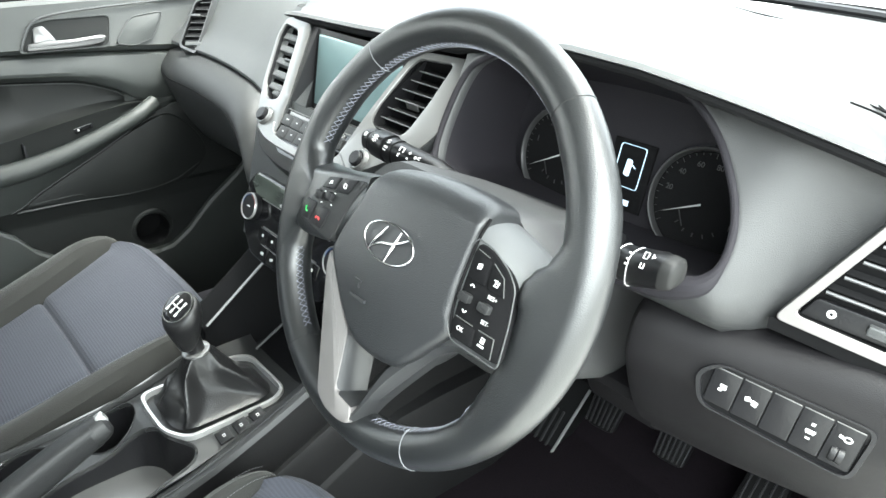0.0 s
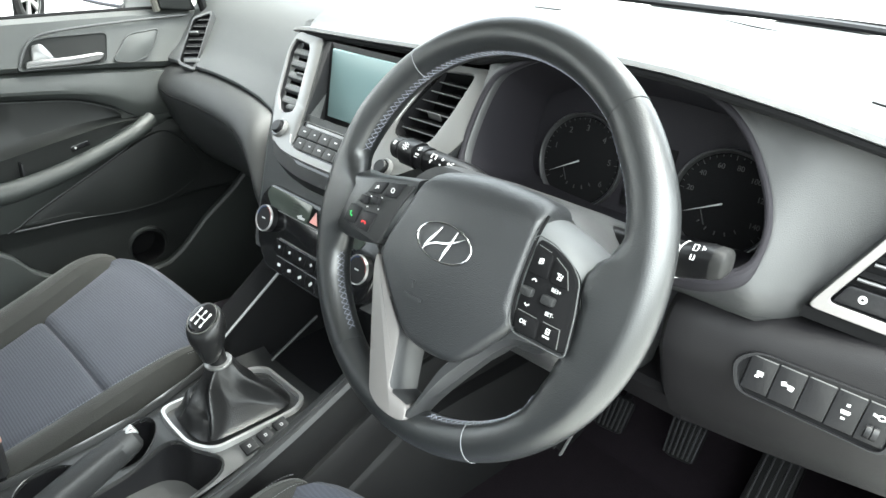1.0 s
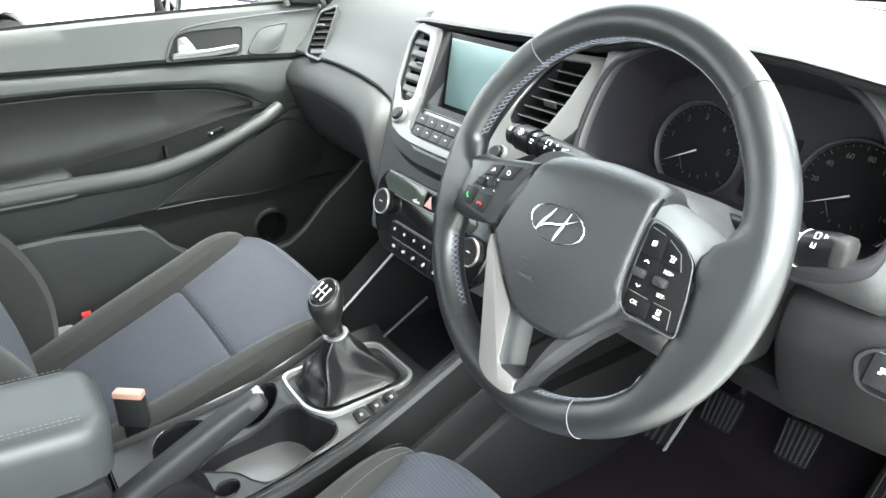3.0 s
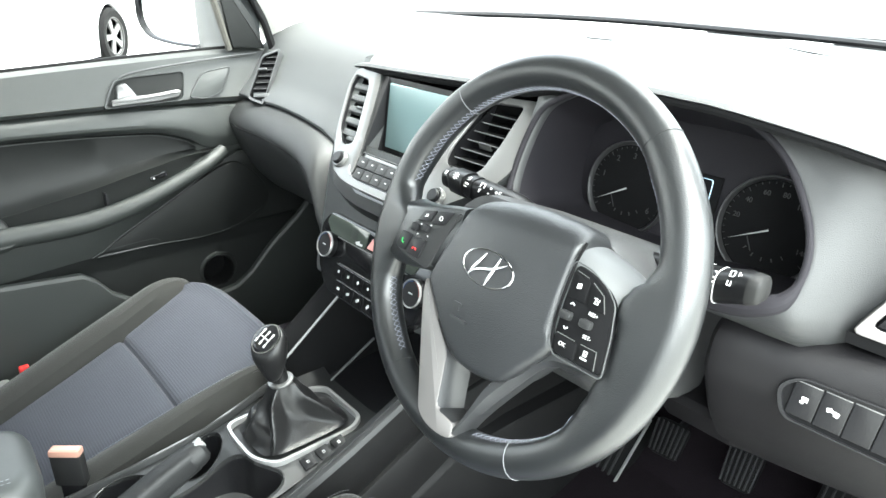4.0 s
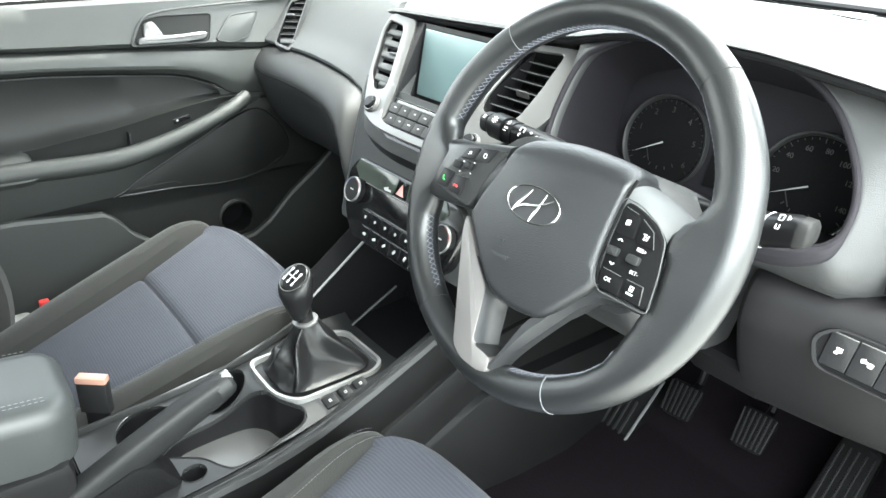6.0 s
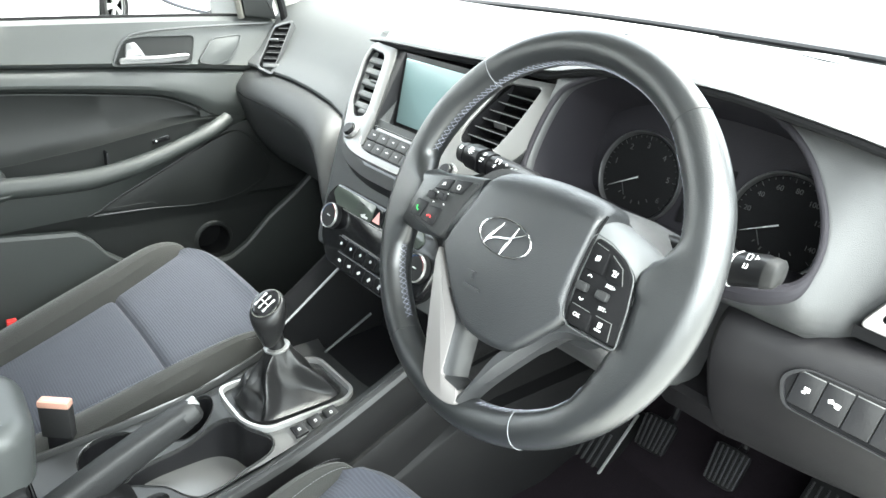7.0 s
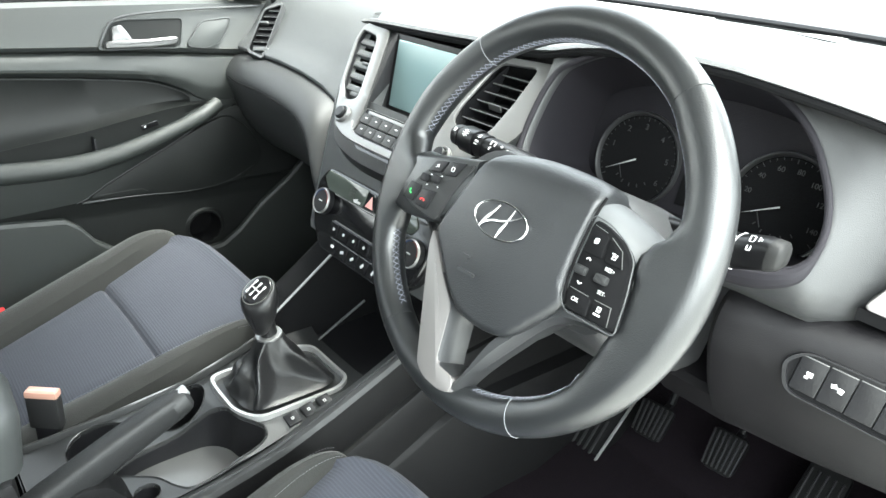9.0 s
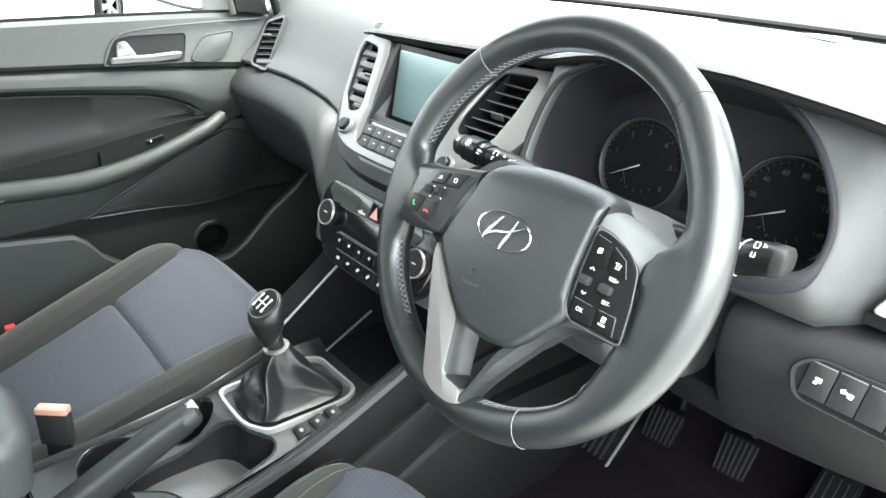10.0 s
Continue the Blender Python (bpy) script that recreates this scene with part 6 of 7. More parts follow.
# the bright highlight on the release end is painted as pale pink
part("release", box(KB @ Matrix.Translation((0, 0, 0.050)), 0.036, 0.010, 0.0082, 0.002), mat("release_highlight_pink", (0.60, 0.36, 0.28), 0.3), bk, "release button with its highlight painted pale")
part("stalk", box(KB @ Matrix.Translation((0, 0, -0.12)), 0.03, 0.014, 0.125, 0.003), BLACK, bk)

# ---- seats ----
def seat(cx, y_front, name, label, z_off=0.0):
    s_ = thing(name, (cx, y_front - 0.25, 0.40), label, "car seat", "front seats")

    def top(y):
        t = (y_front - y) / 0.5
        return 0.657 - 0.143 * t + z_off

    outer_side = 1 if cx > 0 else -1

    def half(t, sx):
        """Half width of the cloth panel at that depth, on the outer or the inner side."""
        w = 0.206 if sx == outer_side else 0.178
        return w + (0.150 - w) * min(1, t / 0.34) - (0.11 if sx == outer_side else 0.045) * max(0, t - 0.34)

    def front(s):
        """The cushion's front edge is bowed in plan."""
        return y_front + 0.018 - 0.030 * abs(s) ** 5

    # seat panel: front and rear cushion fields with a sunk seam between them
    ss = [-1 + k / 10 for k in range(21)]

    def field(t, s, drop=0.0):
        y = front(s) * max(0, 1 - t / 0.36) + y_front * min(1, t / 0.36) - 0.5 * t
        side = 0.007 * max(0, (abs(s) - 0.90) / 0.10) ** 2
        return Vector((cx + s * half(t, 1 if s > 0 else -1), y, top(y) + 0.007 * math.cos(s * 1.5) - side - drop))

    rows = []
    for a in (100, 80, 60, 45, 30, 15):
        w = radians(a)
        r = 0.034
        rows.append([field(0.0, s) + Vector((0, -0.030 + r * math.sin(w), -r * (1 - math.cos(w)) - (0.12 if a == 100 else 0))) for s in ss])
    for t in [0.06 + 0.03 * k for k in range(10)] + [0.342, 0.350, 0.356, 0.360]:
        rows.append([field(t, s, 0.011 * max(0, (t - 0.335) / 0.025) ** 2) for s in ss])
    part("front_cushion_panel", loft(rows), CLOTH, s_, "blue-grey ribbed cloth panel")
    rows = [[field(t, s, 0.011 * max(0, (0.385 - t) / 0.025) ** 2) for s in ss] for t in [0.360, 0.364, 0.370, 0.378, 0.39] + [0.42 + 0.05 * k for k in range(12)]]
    part("rear_cushion_panel", loft(rows), CLOTH, s_, "blue-grey ribbed cloth panel")
    for sx in (-1, 1):
        wide = sx == outer_side
        rows, seam = [], []
        for k in range(25):
            t = (k / 24) ** 1.5
            y0 = front(1) + 0.002
            y = y0 - 0.49 * t
            tt = max(0.0, (y_front - y) / 0.5)
            xi = half(tt, sx)
            open_ = math.sqrt(max(0.0, 1 - (1 - min(1, t / 0.20)) ** 2))
            w = (((0.250 if wide else 0.208) - xi) * (0.25 + 0.75 * open_) + (0.012 if wide else 0.0)) * (1 - (0.45 * t if wide else 0))
            up = (0.033 if wide else 0.026) * open_ * (1 - 0.35 * t)
            zt = top(y) - 0.030 * (1 - open_)
            sec = [(-0.005, -0.020), (0.0, -0.004), (0.10, up * 0.55), (0.26, up * 0.92), (0.45, up), (0.65, up * 0.86), (0.82, up * 0.40), (0.95, -0.024), (1.0, -0.06), (0.97, -0.10), (0.92, -0.14)]
            rows.append([Vector((cx + sx * (xi + (x * w if x > 0 else x)), y, zt + z)) for x, z in sec])
            if k > 1:
                seam.append((cx + sx * (xi + 0.17 * w), y, zt + up * 0.76 + 0.0010))
        part("side_bolster", loft(rows), BOLSTER, s_, "dark grey-brown cloth bolster")
        if wide:
            continue
        bm = bmesh.new()
        stitches(seam, (0, 0, 1), 0.0030, 0.0014, 0.00030, bm)
        stitches([(x + sx * 0.020, y, z - 0.001) for x, y, z in seam], (0, 0, 1), 0.0030, 0.0014, 0.00030, bm)
        tagged(part("stitching", bm, STITCH_GREY, s_, "pale seam stitching"), kind="stuff")
    # backrest, leaning back, its bolsters bowed forward at elbow height
    def bow(z):
        d = z - 0.61 - z_off
        return y_front - 0.388 - (1.6 * d * d if d < 0 else 1.9 * d * d if d < 0.18 else 0.0616 + 0.684 * (d - 0.18))

    zs = [0.47 + 0.035 * k + z_off for k in range(21)]
    rows = []
    for z in zs:
        t = (z - zs[0]) / 0.70
        w = 0.155 - 0.03 * t * t
        rows.append([Vector((cx + x * w, bow(z) - 0.066 - dy, z)) for x, dy in ((-1, 0.018), (-0.96, 0.006), (-0.6, 0.0), (0, -0.006), (0.6, 0.0), (0.96, 0.006), (1, 0.018))])
    part("backrest_panel", loft(rows), CLOTH, s_, "blue-grey ribbed cloth back panel")
    for sx in (-1, 1):
        rows = []
        for z in zs:
            t = (z - zs[0]) / 0.70
            w = 0.155 - 0.03 * t * t
            back = 0.0 if sx == outer_side else 0.042
            rows.append([Vector((cx + sx * (w + x), bow(z) - back + d * (1 - 8 * back), z)) for x, d in ((-0.004, -0.080), (0.0, -0.066), (0.010, -0.036), (0.026, -0.010), (0.044, 0.0), (0.062, -0.005), (0.080, -0.022), (0.093, -0.050), (0.098, -0.10), (0.085, -0.17))])
        part("back_bolster", loft(rows), BOLSTER, s_, "dark grey-brown cloth back bolster")
    part("back_shell", loft([[Vector((cx + x, y_front - 0.605 - 0.40 * t, 0.5 + 0.68 * t)) for x in (-0.24, -0.2, 0.2, 0.24)] for t in (0, 0.5, 1)]), DASH_LOW, s_)
    part("base", box(axes((cx, y_front - 0.28, 0.405), (1, 0, 0), (0, 1, 0)), 0.42, 0.46, 0.13, 0.02), BLACK, s_, "black seat base and runners")
    if cx < 0:
        part("red_latch", box(axes((cx - 0.262, y_front - 0.335, 0.528), (1, 0, 0), (0, 1, 0)), 0.014, 0.018, 0.018, 0.003), RED, s_, "small red belt guide")
        part("recline_cover", box(axes((cx - 0.245, y_front - 0.44, 0.46), (1, 0, 0), (0, 1, 0)), 0.035, 0.16, 0.075, 0.012), mat("grey_seat_plastic", (0.16, 0.16, 0.155), 0.5), s_, "pale grey plastic hinge cover")
    return s_


seat(-0.345, 0.046, "passenger_seat", "empty passenger seat in blue-grey cloth with dark bolsters", 0.0)
seat(0.375, -0.030, "driver_seat", "driver's seat in blue-grey ribbed cloth with dark bolsters", 0.012)

# ---- passenger's door ----
DX = -0.69
door = thing("door_1", (-0.72, -0.2, 0.40), "closed dark grey passenger door with armrest and silver handle", "car door", kind="structure")


def lines(table, y):
    """Height of a smooth line through the table's (y, z) pairs."""
    for k, ((a, za), (b, zb)) in enumerate(zip(table, table[1:])):
        if y <= b:
            t = max(0, (y - a) / (b - a))
            m0 = (zb - table[k - 1][1]) / (b - table[k - 1][0]) if k else (zb - za) / (b - a)
            m1 = (table[k + 2][1] - za) / (table[k + 2][0] - a) if k + 2 < len(table) else (zb - za) / (b - a)
            h = b - a
            return (2 * t ** 3 - 3 * t * t + 1) * za + (t ** 3 - 2 * t * t + t) * h * m0 + (3 * t * t - 2 * t ** 3) * zb + (t ** 3 - t * t) * h * m1
    return table[-1][1]


SILL = [(-0.85, 1.048), (-0.21, 1.071), (-0.01, 1.077), (0.21, 1.081), (0.34, 1.079)]
STEP = [(-0.85, 1.015), (-0.21, 0.992), (0.0, 0.986), (0.26, 0.970), (0.34, 0.965)]
INS = [(-0.85, 0.955), (-0.22, 0.950), (-0.13, 0.945), (-0.03, 0.937), (0.057, 0.926), (0.124, 0.900), (0.155, 0.878), (0.34, 0.878)]
LED = [(-0.85, 0.79), (-0.24, 0.820), (-0.18, 0.828), (-0.09, 0.840), (0.016, 0.860), (0.135, 0.878), (0.34, 0.878)]
YS = [-0.82 + 0.02 * i for i in range(67)]
# upper panel under the window
rows = []
for y in YS:
    zs, zt = lines(SILL, y), lines(STEP, y)
    rows.append([Vector((x, y, z)) for x, z in ((DX - 0.075, zs - 0.008), (DX - 0.055, zs - 0.001), (DX - 0.040, zs), (DX - 0.029, zs - 0.008), (DX - 0.018, zs - 0.40 * (zs - zt)), (DX - 0.010, zs - 0.62 * (zs - zt)), (DX + 0.002, zt + 0.12 * (zs - zt)), (DX - 0.004, zt + 0.003), (DX - 0.014, zt), (DX - 0.02, zt - 0.004))])
part("upper_panel", loft(rows), mat("upper_door_plastic", (0.033, 0.036, 0.0345), 0.5, 0, 0.35, 1400), door, "grey grained upper door panel")
rows = []
for y in YS:
    zt, zi = lines(STEP, y), lines(INS, y)
    rows.append([Vector((x, y, z)) for x, z in ((DX - 0.02, zt - 0.002), (DX - 0.004, zt - 0.003), (DX + 0.003, zt - 0.006), (DX + 0.011, zt * 0.65 + zi * 0.35), (DX + 0.016, zt * 0.40 + zi * 0.60), (DX + 0.015, zt * 0.28 + zi * 0.72), (DX + 0.006, zi + 0.005), (DX - 0.012, zi))])
part("middle_band", loft(rows), DOOR, door)
rows = []
for y in YS:
    zi, zl = lines(INS, y), lines(LED, y)
    rows.append([Vector((DX + d, y, zi * (1 - t) + zl * t)) for t, d in ((0, -0.0135), (0.05, -0.0165), (0.5, -0.018), (0.80, -0.014), (0.90, -0.007), (0.97, 0.002), (1, 0.006))])
part("insert", loft(rows), DOOR_DARK, door, "dark soft insert")
part("insert_piping", rail([(DX - 0.0115, y, lines(INS, y) - 0.0045) for y in [-0.8 + 0.02 * i for i in range(48)]], 0.0013, 6), DASH, door, "fine pale edge line")
# armrest ledge, pull cup and pull bar
PULL = [(-0.85, 0.80), (-0.25, 0.797), (-0.18, 0.795), (-0.10, 0.797), (0.0, 0.818), (0.104, 0.855), (0.178, 0.888)]
rows = []
for y in [-0.262, -0.256, -0.250, -0.244] + [-0.235 + 0.015 * i for i in range(29)]:
    zl, zp = lines(LED, y), min(lines(PULL, y), lines(LED, y))
    k = max(0.0, min(1.0, (0.19 - y) / 0.10))
    deep = max(0.0, min(1.0, (y + 0.258) / 0.022)) * max(0.0, min(1.0, (0.17 - y) / 0.16)) ** 0.6
    zf = zp - 0.006 - 0.030 * deep
    rows.append([Vector((x, y, z)) for x, z in ((DX + 0.004, zl + 0.0006), (DX + 0.0075, zl - 0.001), (DX + 0.007, zl - 0.006), (DX + 0.003, (zl + zf) / 2), (DX + 0.006, zf + 0.004), (DX + 0.012 * k + 0.004, zf), (DX + 0.022 * k + 0.004, zf + 0.004), (DX + 0.028 * k + 0.004, zp - 0.010))])
part("pull_cup", loft(rows), DOOR_DARK, door, "dark hollow behind the pull bar")
ys = [-0.82 + 0.02 * i for i in range(26)] + [-0.30 + 0.02 * i for i in range(25)]
path = [Vector((DX + 0.034 * max(0.0, min(1.0, (0.20 - y) / 0.06)) ** 0.5, y, lines(PULL, y) - 0.012)) for y in sorted(set(round(v, 3) for v in ys if v <= 0.181))]
part("pull_bar", rail(path, [0.015 + 0.005 * max(0, min(1, (0.1 - q.y) / 0.2)) for q in path], 20, None, 1.0, (1, 0, 0)), DOOR, door, "grey sweeping pull bar")
def pierced(rows, y, z, r):
    """The skin over the rows, cut finer and opened by a round hole seen along x."""
    fine = []
    for a, b in zip(rows, rows[1:]):
        for k in range(4):
            q = [u.lerp(v, k / 4) for u, v in zip(a, b)]
            line = []
            for u, v in zip(q, q[1:]):
                m = max(1, int((v - u).length / 0.006))
                line.append([u.lerp(v, j / m) for j in range(m)])
            fine.append((line, q[-1]))
    most = [max(len(f[0][i]) for f in fine) for i in range(len(fine[0][0]))]
    out = []
    for line, last in fine:
        row = []
        for i, seg in enumerate(line):
            a = seg[0]
            b = line[i + 1][0] if i + 1 < len(line) else last
            row += [a.lerp(b, j / most[i]) for j in range(most[i])]
        out.append(row + [last])
    bm = loft(out)
    gone = [f for f in bm.faces if math.hypot(f.calc_center_median().y - y, f.calc_center_median().z - z) < r]
    bmesh.ops.delete(bm, geom=gone, context="FACES")
    return bm


# flank under the bar, lower panel
LOWB = [(-0.85, 0.68), (-0.12, 0.705), (-0.064, 0.735), (0.055, 0.793), (0.189, 0.857), (0.34, 0.87)]
rows = []
for y in YS:
    zp, zb = min(lines(PULL, y), 0.885), min(lines(LOWB, y), lines(PULL, y) - 0.015)
    k = max(0.0, min(1.0, (0.22 - y) / 0.10))
    rows.append([Vector((x, y, z)) for x, z in ((DX + 0.034 * k, zp - 0.016), (DX + 0.040 * k, zp - 0.026), (DX + 0.036 * k, (zp + zb) / 2 - 0.006), (DX + 0.024 * k, zb), (DX + 0.004, zb - 0.003))])
part("armrest_flank", loft(rows), DOOR, door)
rows = []
for y in YS:
    zb = min(lines(LOWB, y), lines(PULL, y) - 0.015)
    rows.append([Vector((x, y, z)) for x, z in ((DX + 0.004, zb - 0.002), (DX + 0.010, zb - 0.02), (DX + 0.012, 0.70), (DX + 0.004, 0.690), (DX + 0.000, 0.66), (DX + 0.002, 0.60), (DX + 0.01, 0.52), (DX - 0.01, 0.42))])
part("lower_panel", pierced(rows, 0.142, 0.592, 0.0375), DOOR_DARK, door, "dark lower door panel")
# raised panel under the pull, rounded towards the hinge
FAN = axes((DX + 0.012, 0, 0), (0, 1, 0), (0, 0, 1))
fan = [(q.x, q.y) for q in curve([(-0.10, 0.703), (0.0, 0.696), (0.11, 0.686), (0.200, 0.689), (0.250, 0.712), (0.278, 0.745), (0.270, 0.785), (0.236, 0.828), (0.197, 0.846), (0.129, 0.822), (0.010, 0.766), (-0.10, 0.722)], 4, True)]
part("raised_panel", plate(fan, FAN, -0.006, 0.004, 0.004), DOOR_DARK, door, "dark raised panel below the pull")
part("middle_fill", loft([[Vector((DX - 0.004, y, lines(INS, y) + 0.004)), Vector((DX - 0.006, y, 0.84))] for y in (0.13, 0.16, 0.2, 0.26, 0.34)]), DOOR, door)
for pts in ([(-0.108, 0.699), (0.007, 0.697), (0.12, 0.690), (0.20, 0.700), (0.26, 0.728)], [(-0.075, 0.711), (0.00, 0.712), (0.02, 0.705)]):
    part("pocket_edge", rail([(DX + 0.014, y, z) for y, z in [(q.x, q.y) for q in curve(pts, 5)]], 0.0022, 6), DASH, door, "thin pale pocket edge")
# map pocket lip standing proud at the rear, bottle opening ahead of it
rows = []
for y, zt in ((-0.82, 0.70), (-0.30, 0.700), (-0.15, 0.684), (-0.125, 0.665), (-0.10, 0.630), (-0.06, 0.600), (0.0, 0.585), (0.09, 0.567), (0.13, 0.562), (0.165, 0.566), (0.205, 0.592), (0.262, 0.648), (0.333, 0.700), (0.39, 0.755), (0.46, 0.82)):
    rows.append([Vector((x, y, z)) for x, z in ((DX + 0.030, zt - 0.010), (DX + 0.036, zt), (DX + 0.046, zt - 0.001), (DX + 0.050, zt - 0.008), (DX + 0.050, zt - 0.09), (DX + 0.04, 0.42))])
part("map_pocket", loft(rows), DOOR, door, "grey map pocket along the door's foot")
well = part("bottle_well", turned([(0.0365, 0.004), (0.0355, -0.05), (0.0, -0.052)], axes((DX + 0.002, 0.142, 0.592), (0, 1, 0), (0.0, 0, 1)), 32), LINING, door, "round dark bottle recess")
part("well_rim", turned([(0.0362, 0.000), (0.0372, 0.0022), (0.0395, 0.0030), (0.0440, 0.0018), (0.048, -0.002)], axes((DX + 0.002, 0.142, 0.592), (0, 1, 0), (0.0, 0, 1)), 32), DOOR_DARK, well, "rounded rim of the recess")
part("flank_groove", rail([(DX + 0.018 * max(0.0, min(1.0, (0.22 - y) / 0.10)) + 0.004, y, min(lines(LOWB, y), lines(PULL, y) - 0.015) - 0.002) for y in [-0.12 + 0.02 * i for i in range(16)]], 0.003, 6), BLACK, door, "dark groove under the pull")
# rounded armrest pad that ends behind the cup
rows = []
for y, k in [(-0.82 + 0.04 * i, 1.0) for i in range(14)] + [(-0.275, 1.0), (-0.262, 0.94), (-0.254, 0.80), (-0.249, 0.55), (-0.247, 0.2)]:
    zl, zp = lines(LED, y), lines(PULL, y)
    rows.append([Vector((x, y, zp - 0.012 + (z - zp + 0.012) * k)) for x, z in ((DX - 0.012, zl - 0.010), (DX - 0.006, zl + 0.0015), (DX + 0.008, zl + 0.001), (DX + 0.022, (zl + zp) / 2 + 0.004), (DX + 0.038, zp + 0.001), (DX + 0.050, zp - 0.010), (DX + 0.053, zp - 0.024), (DX + 0.046, zp - 0.034))])
part("armrest_pad", loft(rows, False), DOOR, door, "padded armrest end")
part("cup_divider", box(axes((DX + 0.014, -0.072, 0.800), (0, 1, 0), (-1, 0, 0)), 0.004, 0.024, 0.030, 0.001), BLACK, door)
# handle with its recess, and the tweeter plate
HX = DX + 0.004
HANDLE = mat("bright_handle_metal", (0.17, 0.17, 0.17), 0.38, 0.8, 0, vary=0.03)
rec = corners([(-0.044, 0.991), (-0.014, 1.044), (0.020, 1.050), (0.134, 1.052), (0.118, 0.990)], 0.012, 4)
RX = axes((HX, 0, 0.99), (0, 1, 0), (-0.34, 0, 1)) @ Matrix.Translation((0, -0.99, 0))
hr = part("handle_recess", ring_plate(rec, [Vector((0.055 + (q.x - 0.055) * 0.94, 1.02 + (q.y - 1.02) * 0.9)) for q in rec], RX, -0.01, 0.004), DOOR, door, "dark oblong recess")
part("recess_back", plate([Vector((0.055 + (q.x - 0.055) * 0.94, 1.02 + (q.y - 1.02) * 0.9)) for q in rec], RX, -0.004, 0.0012), RECESS, hr)
part("handle", plate(corners([(-0.030, 0.993), (-0.027, 1.006), (0.00, 1.009), (0.050, 1.009), (0.104, 1.013), (0.113, 1.009), (0.104, 0.997), (0.06, 0.993)], 0.006, 4), RX, 0.004, 0.014, 0.004), HANDLE, hr, "bright silver door handle")
part("lock_tab", plate(corners([(-0.016, 1.002), (-0.010, 1.034), (0.008, 1.038), (0.018, 1.022), (0.026, 1.005)], 0.006, 4), RX, 0.001, 0.009, 0.003), HANDLE, hr, "bright silver lock tab")
tw = corners([(0.127, 0.994), (0.168, 1.043), (0.234, 1.050), (0.220, 1.026), (0.200, 0.998), (0.165, 0.988)], 0.012, 4)
tp = part("tweeter_plate", plate(tw, RX, -0.004, 0.003, 0.0015), DOOR, door)
part("tweeter_line", rail([RX @ Vector((q.x, q.y, 0.004)) for q in tw + tw[:1]], 0.0011, 5), DASH, tp)
part("ridge_line", rail([RX @ Vector((q.x, q.y, 0.003)) for q in curve([(-0.036, 1.000), (-0.024, 1.024), (-0.004, 1.046), (0.030, 1.056), (0.10, 1.063), (0.20, 1.069), (0.298, 1.073)], 5)], 0.0022, 6), DASH, door, "fine raised ridge over the handle")
ws_ = part("window_switch", box(axes((DX + 0.001, 0.040, 0.8405), (0, 0.97, 0.21), (-0.05, -0.21, 0.97)), 0.036, 0.011, 0.006, 0.002), GLOSS, door, "black window switch")
part("mark", turned([(0, 0.001), (0.0018, 0.001), (0.0022, 0)], axes((DX + 0.0070, 0.030, 0.8385), (0, 0.97, 0.21), (-0.05, -0.21, 0.97)), 10), WHITE, ws_)
# window pane, seal, mirror sail panel
pane = part("window_pane", loft([[(-0.755 + 0.10 * t, y0 * (1 - t) + y1 * t, 1.06 + 0.50 * t) for y0, y1 in ((-0.75, -0.75), (-0.4, -0.4), (0.0, -0.1), (0.30, 0.05))] for t in (0, 0.5, 1)]), GLASS, door, "clear side window")
pane.visible_shadow = False
part("window_seal", rail([(DX - 0.046, y, lines(SILL, y) + 0.001) for y in YS if y < 0.3], 0.005, 6), RUBBER, door, "black window seal")
SP = axes((DX - 0.012, 0, 0), (0, 1, 0), (0, 0, 1))
part("sail_panel", plate(corners([(0.243, 1.084), (0.318, 1.078), (0.298, 1.140), (0.262, 1.196), (0.235, 1.24), (0.218, 1.24)], 0.005, 3), SP, -0.03, 0.0, 0.004), DOOR_DARK, door, "dark triangular mirror panel")
part("window_channel", rail([(-0.712, 0.2385, 1.080), (-0.712, 0.2225, 1.150), (-0.712, 0.2065, 1.215), (-0.708, 0.195, 1.26)], 0.0075, 8, None, 1.0, (1, 0, 0)), mat("dusty_rubber", (0.075, 0.072, 0.062), 0.8, 0, 0.3, 300), door, "dusty grey window guide")
part("door_seal", rail(curve([(DX - 0.006, 0.338, 1.05), (DX - 0.008, 0.332, 1.085), (DX - 0.012, 0.318, 1.14), (DX - 0.02, 0.290, 1.20), (DX + 0.02, 0.20, 1.34), (DX + 0.07, 0.05, 1.50)], 5), 0.0085, 8), RUBBER, door, "thick black door seal")

# ---- door mirror outside ----
mir = thing("door_mirror", (-0.93, 0.26, 1.03), "black-edged door mirror reflecting a pale yard", "door mirror")
MM = axes((-0.95, 0.226, 1.140), (0.86, 0.50, 0.0), (0.0, 0.0, 1.0))
mo = corners([(-0.095, -0.02), (-0.075, -0.058), (-0.02, -0.072), (0.036, -0.076), (0.046, -0.070), (0.052, 0.06), (-0.06, 0.065), (-0.092, 0.04)], 0.025, 5)
mo = [Vector((q.x * 1.27, q.y)) for q in mo]
rows = [[MM @ Vector((q.x * s, q.y * s, h)) for q in mo] for s, h in ((0.90, -0.004), (0.92, 0.006), (1.0, 0.008), (1.04, 0.0), (1.06, -0.03), (1.0, -0.08), (0.7, -0.12), (0.3, -0.135))]
part("shell", loft(rows, True, True), GLOSS, mir, "gloss black mirror shell")
part("mirror_glass", plate([q * 0.905 for q in mo], MM, -0.003, -0.0005), MIRROR, mir, "mirror glass")
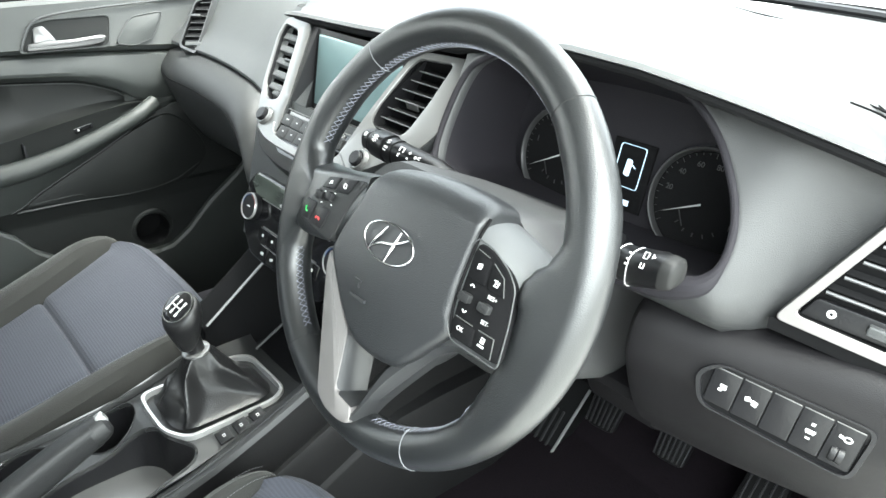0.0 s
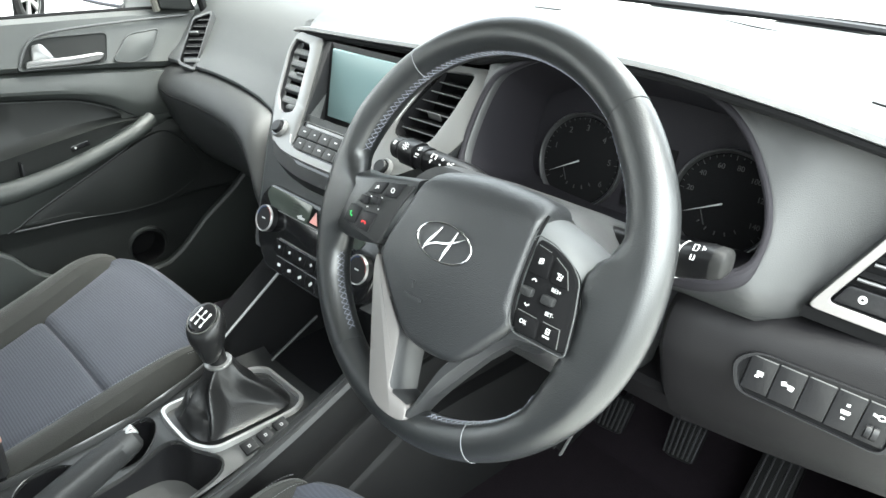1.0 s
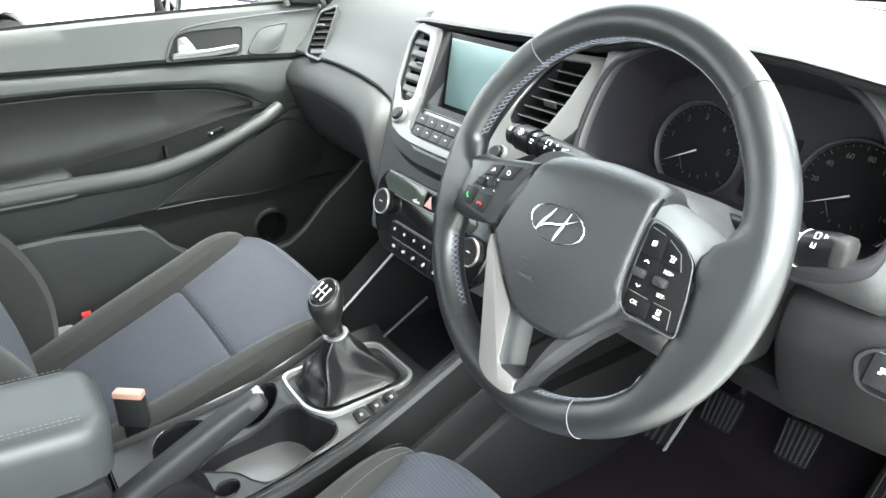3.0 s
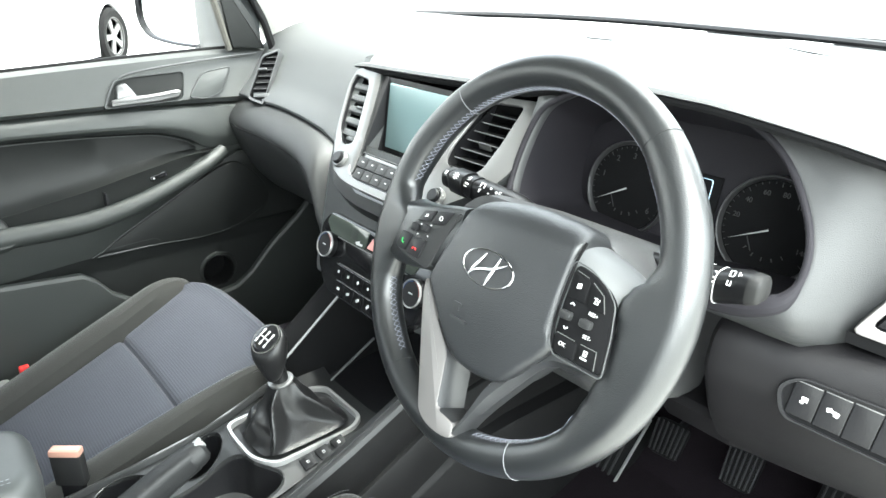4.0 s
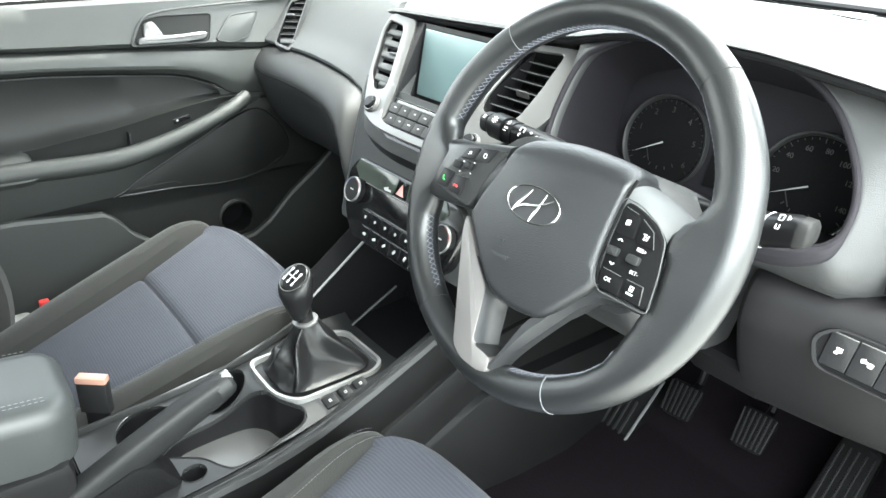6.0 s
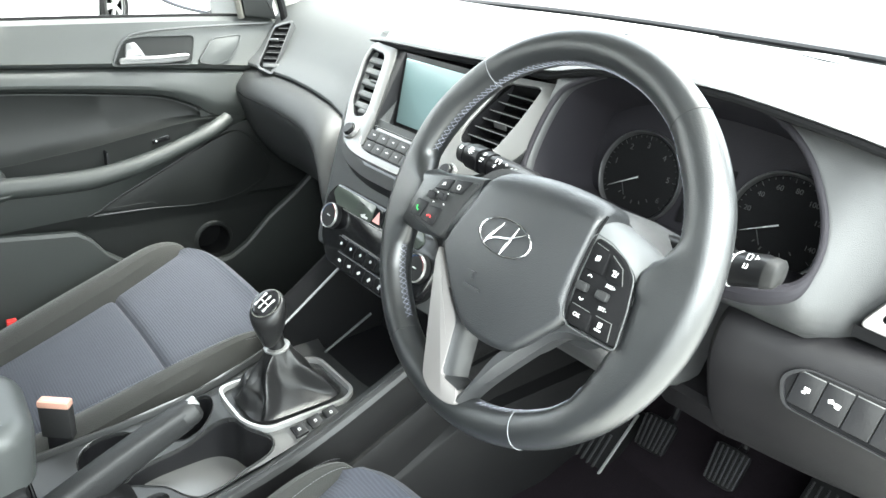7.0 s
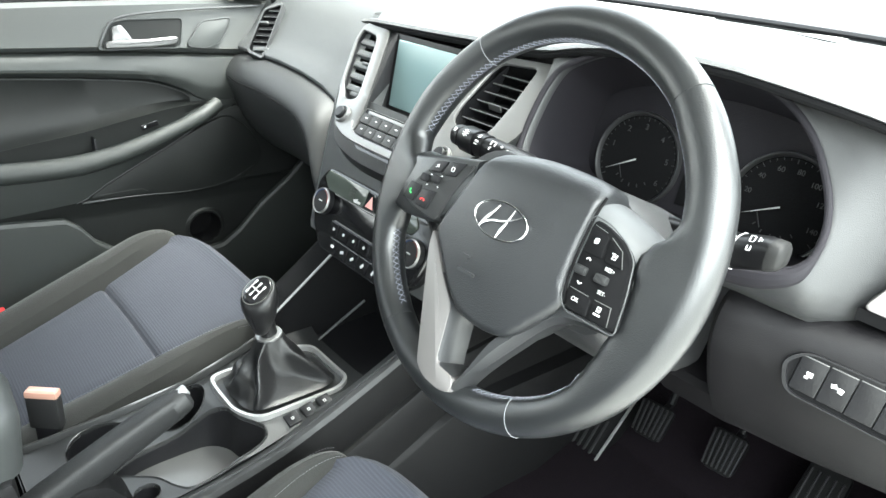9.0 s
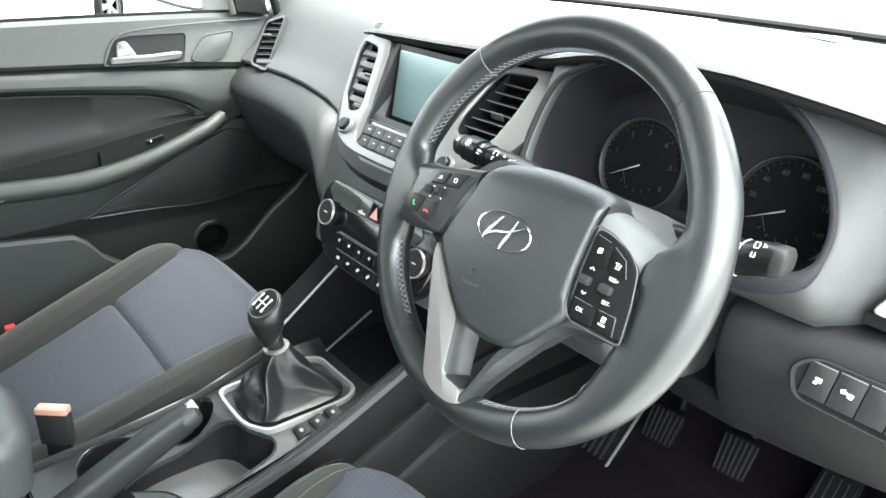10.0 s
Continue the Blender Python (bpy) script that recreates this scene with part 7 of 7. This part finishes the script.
rows = [[(x, y + d, z) for x, y, d in ((-0.905, 0.248, 0.0), (-0.85, 0.250, -0.004), (-0.78, 0.258, -0.004), (-0.745, 0.268, 0.0), (-0.745, 0.33, 0.0), (-0.80, 0.34, 0.0), (-0.90, 0.320, 0.0))] for z in (1.062, 1.075, 1.14, 1.20, 1.26)]
part("foot", loft(rows, True, True), mat("dark_blue_grey_plastic", (0.013, 0.017, 0.018), 0.4), mir, "dark foot that joins the mirror to the door")
# ---- white cars parked outside ----
def parked(at, yaw, wb, label):
    c = thing("parked_van", at, label, "van", "parked white vans")
    M = pose(*at, 0, 0, yaw)
    L = wb / 2
    arch = lambda x0: [(x0 + 0.38 * math.cos(a), 0.33 + 0.38 * math.sin(a)) for a in [math.pi * k / 8 for k in range(9)]]
    pts = [(-L - 0.85, 0.35), (-L - 0.88, 0.7), (-L - 0.85, 1.2), (-L - 0.7, 1.85), (-L + 0.2, 1.95), (L - 0.9, 1.92), (L + 0.05, 1.22), (L + 0.6, 1.05), (L + 0.85, 0.8), (L + 0.88, 0.5), (L + 0.82, 0.30), (L + 0.45, 0.26)] + arch(L) + [(L - 0.40, 0.16), (-L + 0.40, 0.16)] + arch(-L) + [(-L - 0.45, 0.28)]
    rows = [[M @ Vector((x, w * (1 - 0.10 * max(0, z - 1.1)), z)) for x, z in pts] for w in (-0.90, -0.92, 0.92, 0.90)]
    part("body", loft(rows, True, True), PAINT, c, "white painted body")
    for sy in (-1, 1):
        part("side_glass", plate([(L - 1.5, 1.20), (L - 1.5, 1.75), (L - 0.95, 1.75), (L - 0.25, 1.22)], M @ Matrix(((1, 0, 0, 0), (0, 0, 1, 0), (0, 1, 0, 0), (0, 0, 0, 1))), sy * 0.90 - 0.02, sy * 0.90 + 0.02), GLOSS, c, "dark side windows")
        for x in (-L, L):
            WMx = M @ Matrix.Translation((x, sy * 0.85, 0.33)) @ Matrix.Rotation(radians(-90 * sy), 4, "X")
            wh = part("wheel", turned([(0.20, 0.075), (0.225, 0.085), (0.29, 0.09), (0.325, 0.06), (0.33, 0.0), (0.325, -0.10), (0.2, -0.11)], WMx, 40), TYRE, c, "black tyre")
            part("wheel_well", turned([(0.36, 0.01), (0.36, -0.2), (0, -0.2)], WMx, 30), BLACK, wh)
            part("rim_edge", turned([(0.205, 0.075), (0.215, 0.082), (0.228, 0.080), (0.20, 0.05)], WMx, 40), SILVER, wh)
            for k in range(5):
                part("spoke", plate(corners([(-0.022, 0.03), (0.022, 0.03), (0.040, 0.205), (-0.040, 0.205)], 0.008, 2), WMx @ Matrix.Rotation(2 * math.pi * k / 5 + 0.3, 4, "Z"), 0.045, 0.070, 0.006), SILVER, wh)
            part("hub", turned([(0, 0.072), (0.045, 0.070), (0.055, 0.05)], WMx, 20), SILVER, wh)
    return c


for (x, y), wb, yawc in (((-8.25, 2.08), 3.9, 138), ((-4.40, 0.02), 2.7, 142)):
    q = pose(0, 0, 0, 0, 0, yawc) @ Vector((wb / 2, -0.90, 0))
    parked((x - q.x, y - q.y, -0.02), yawc, wb, "white parked van with five-spoke alloy wheels")
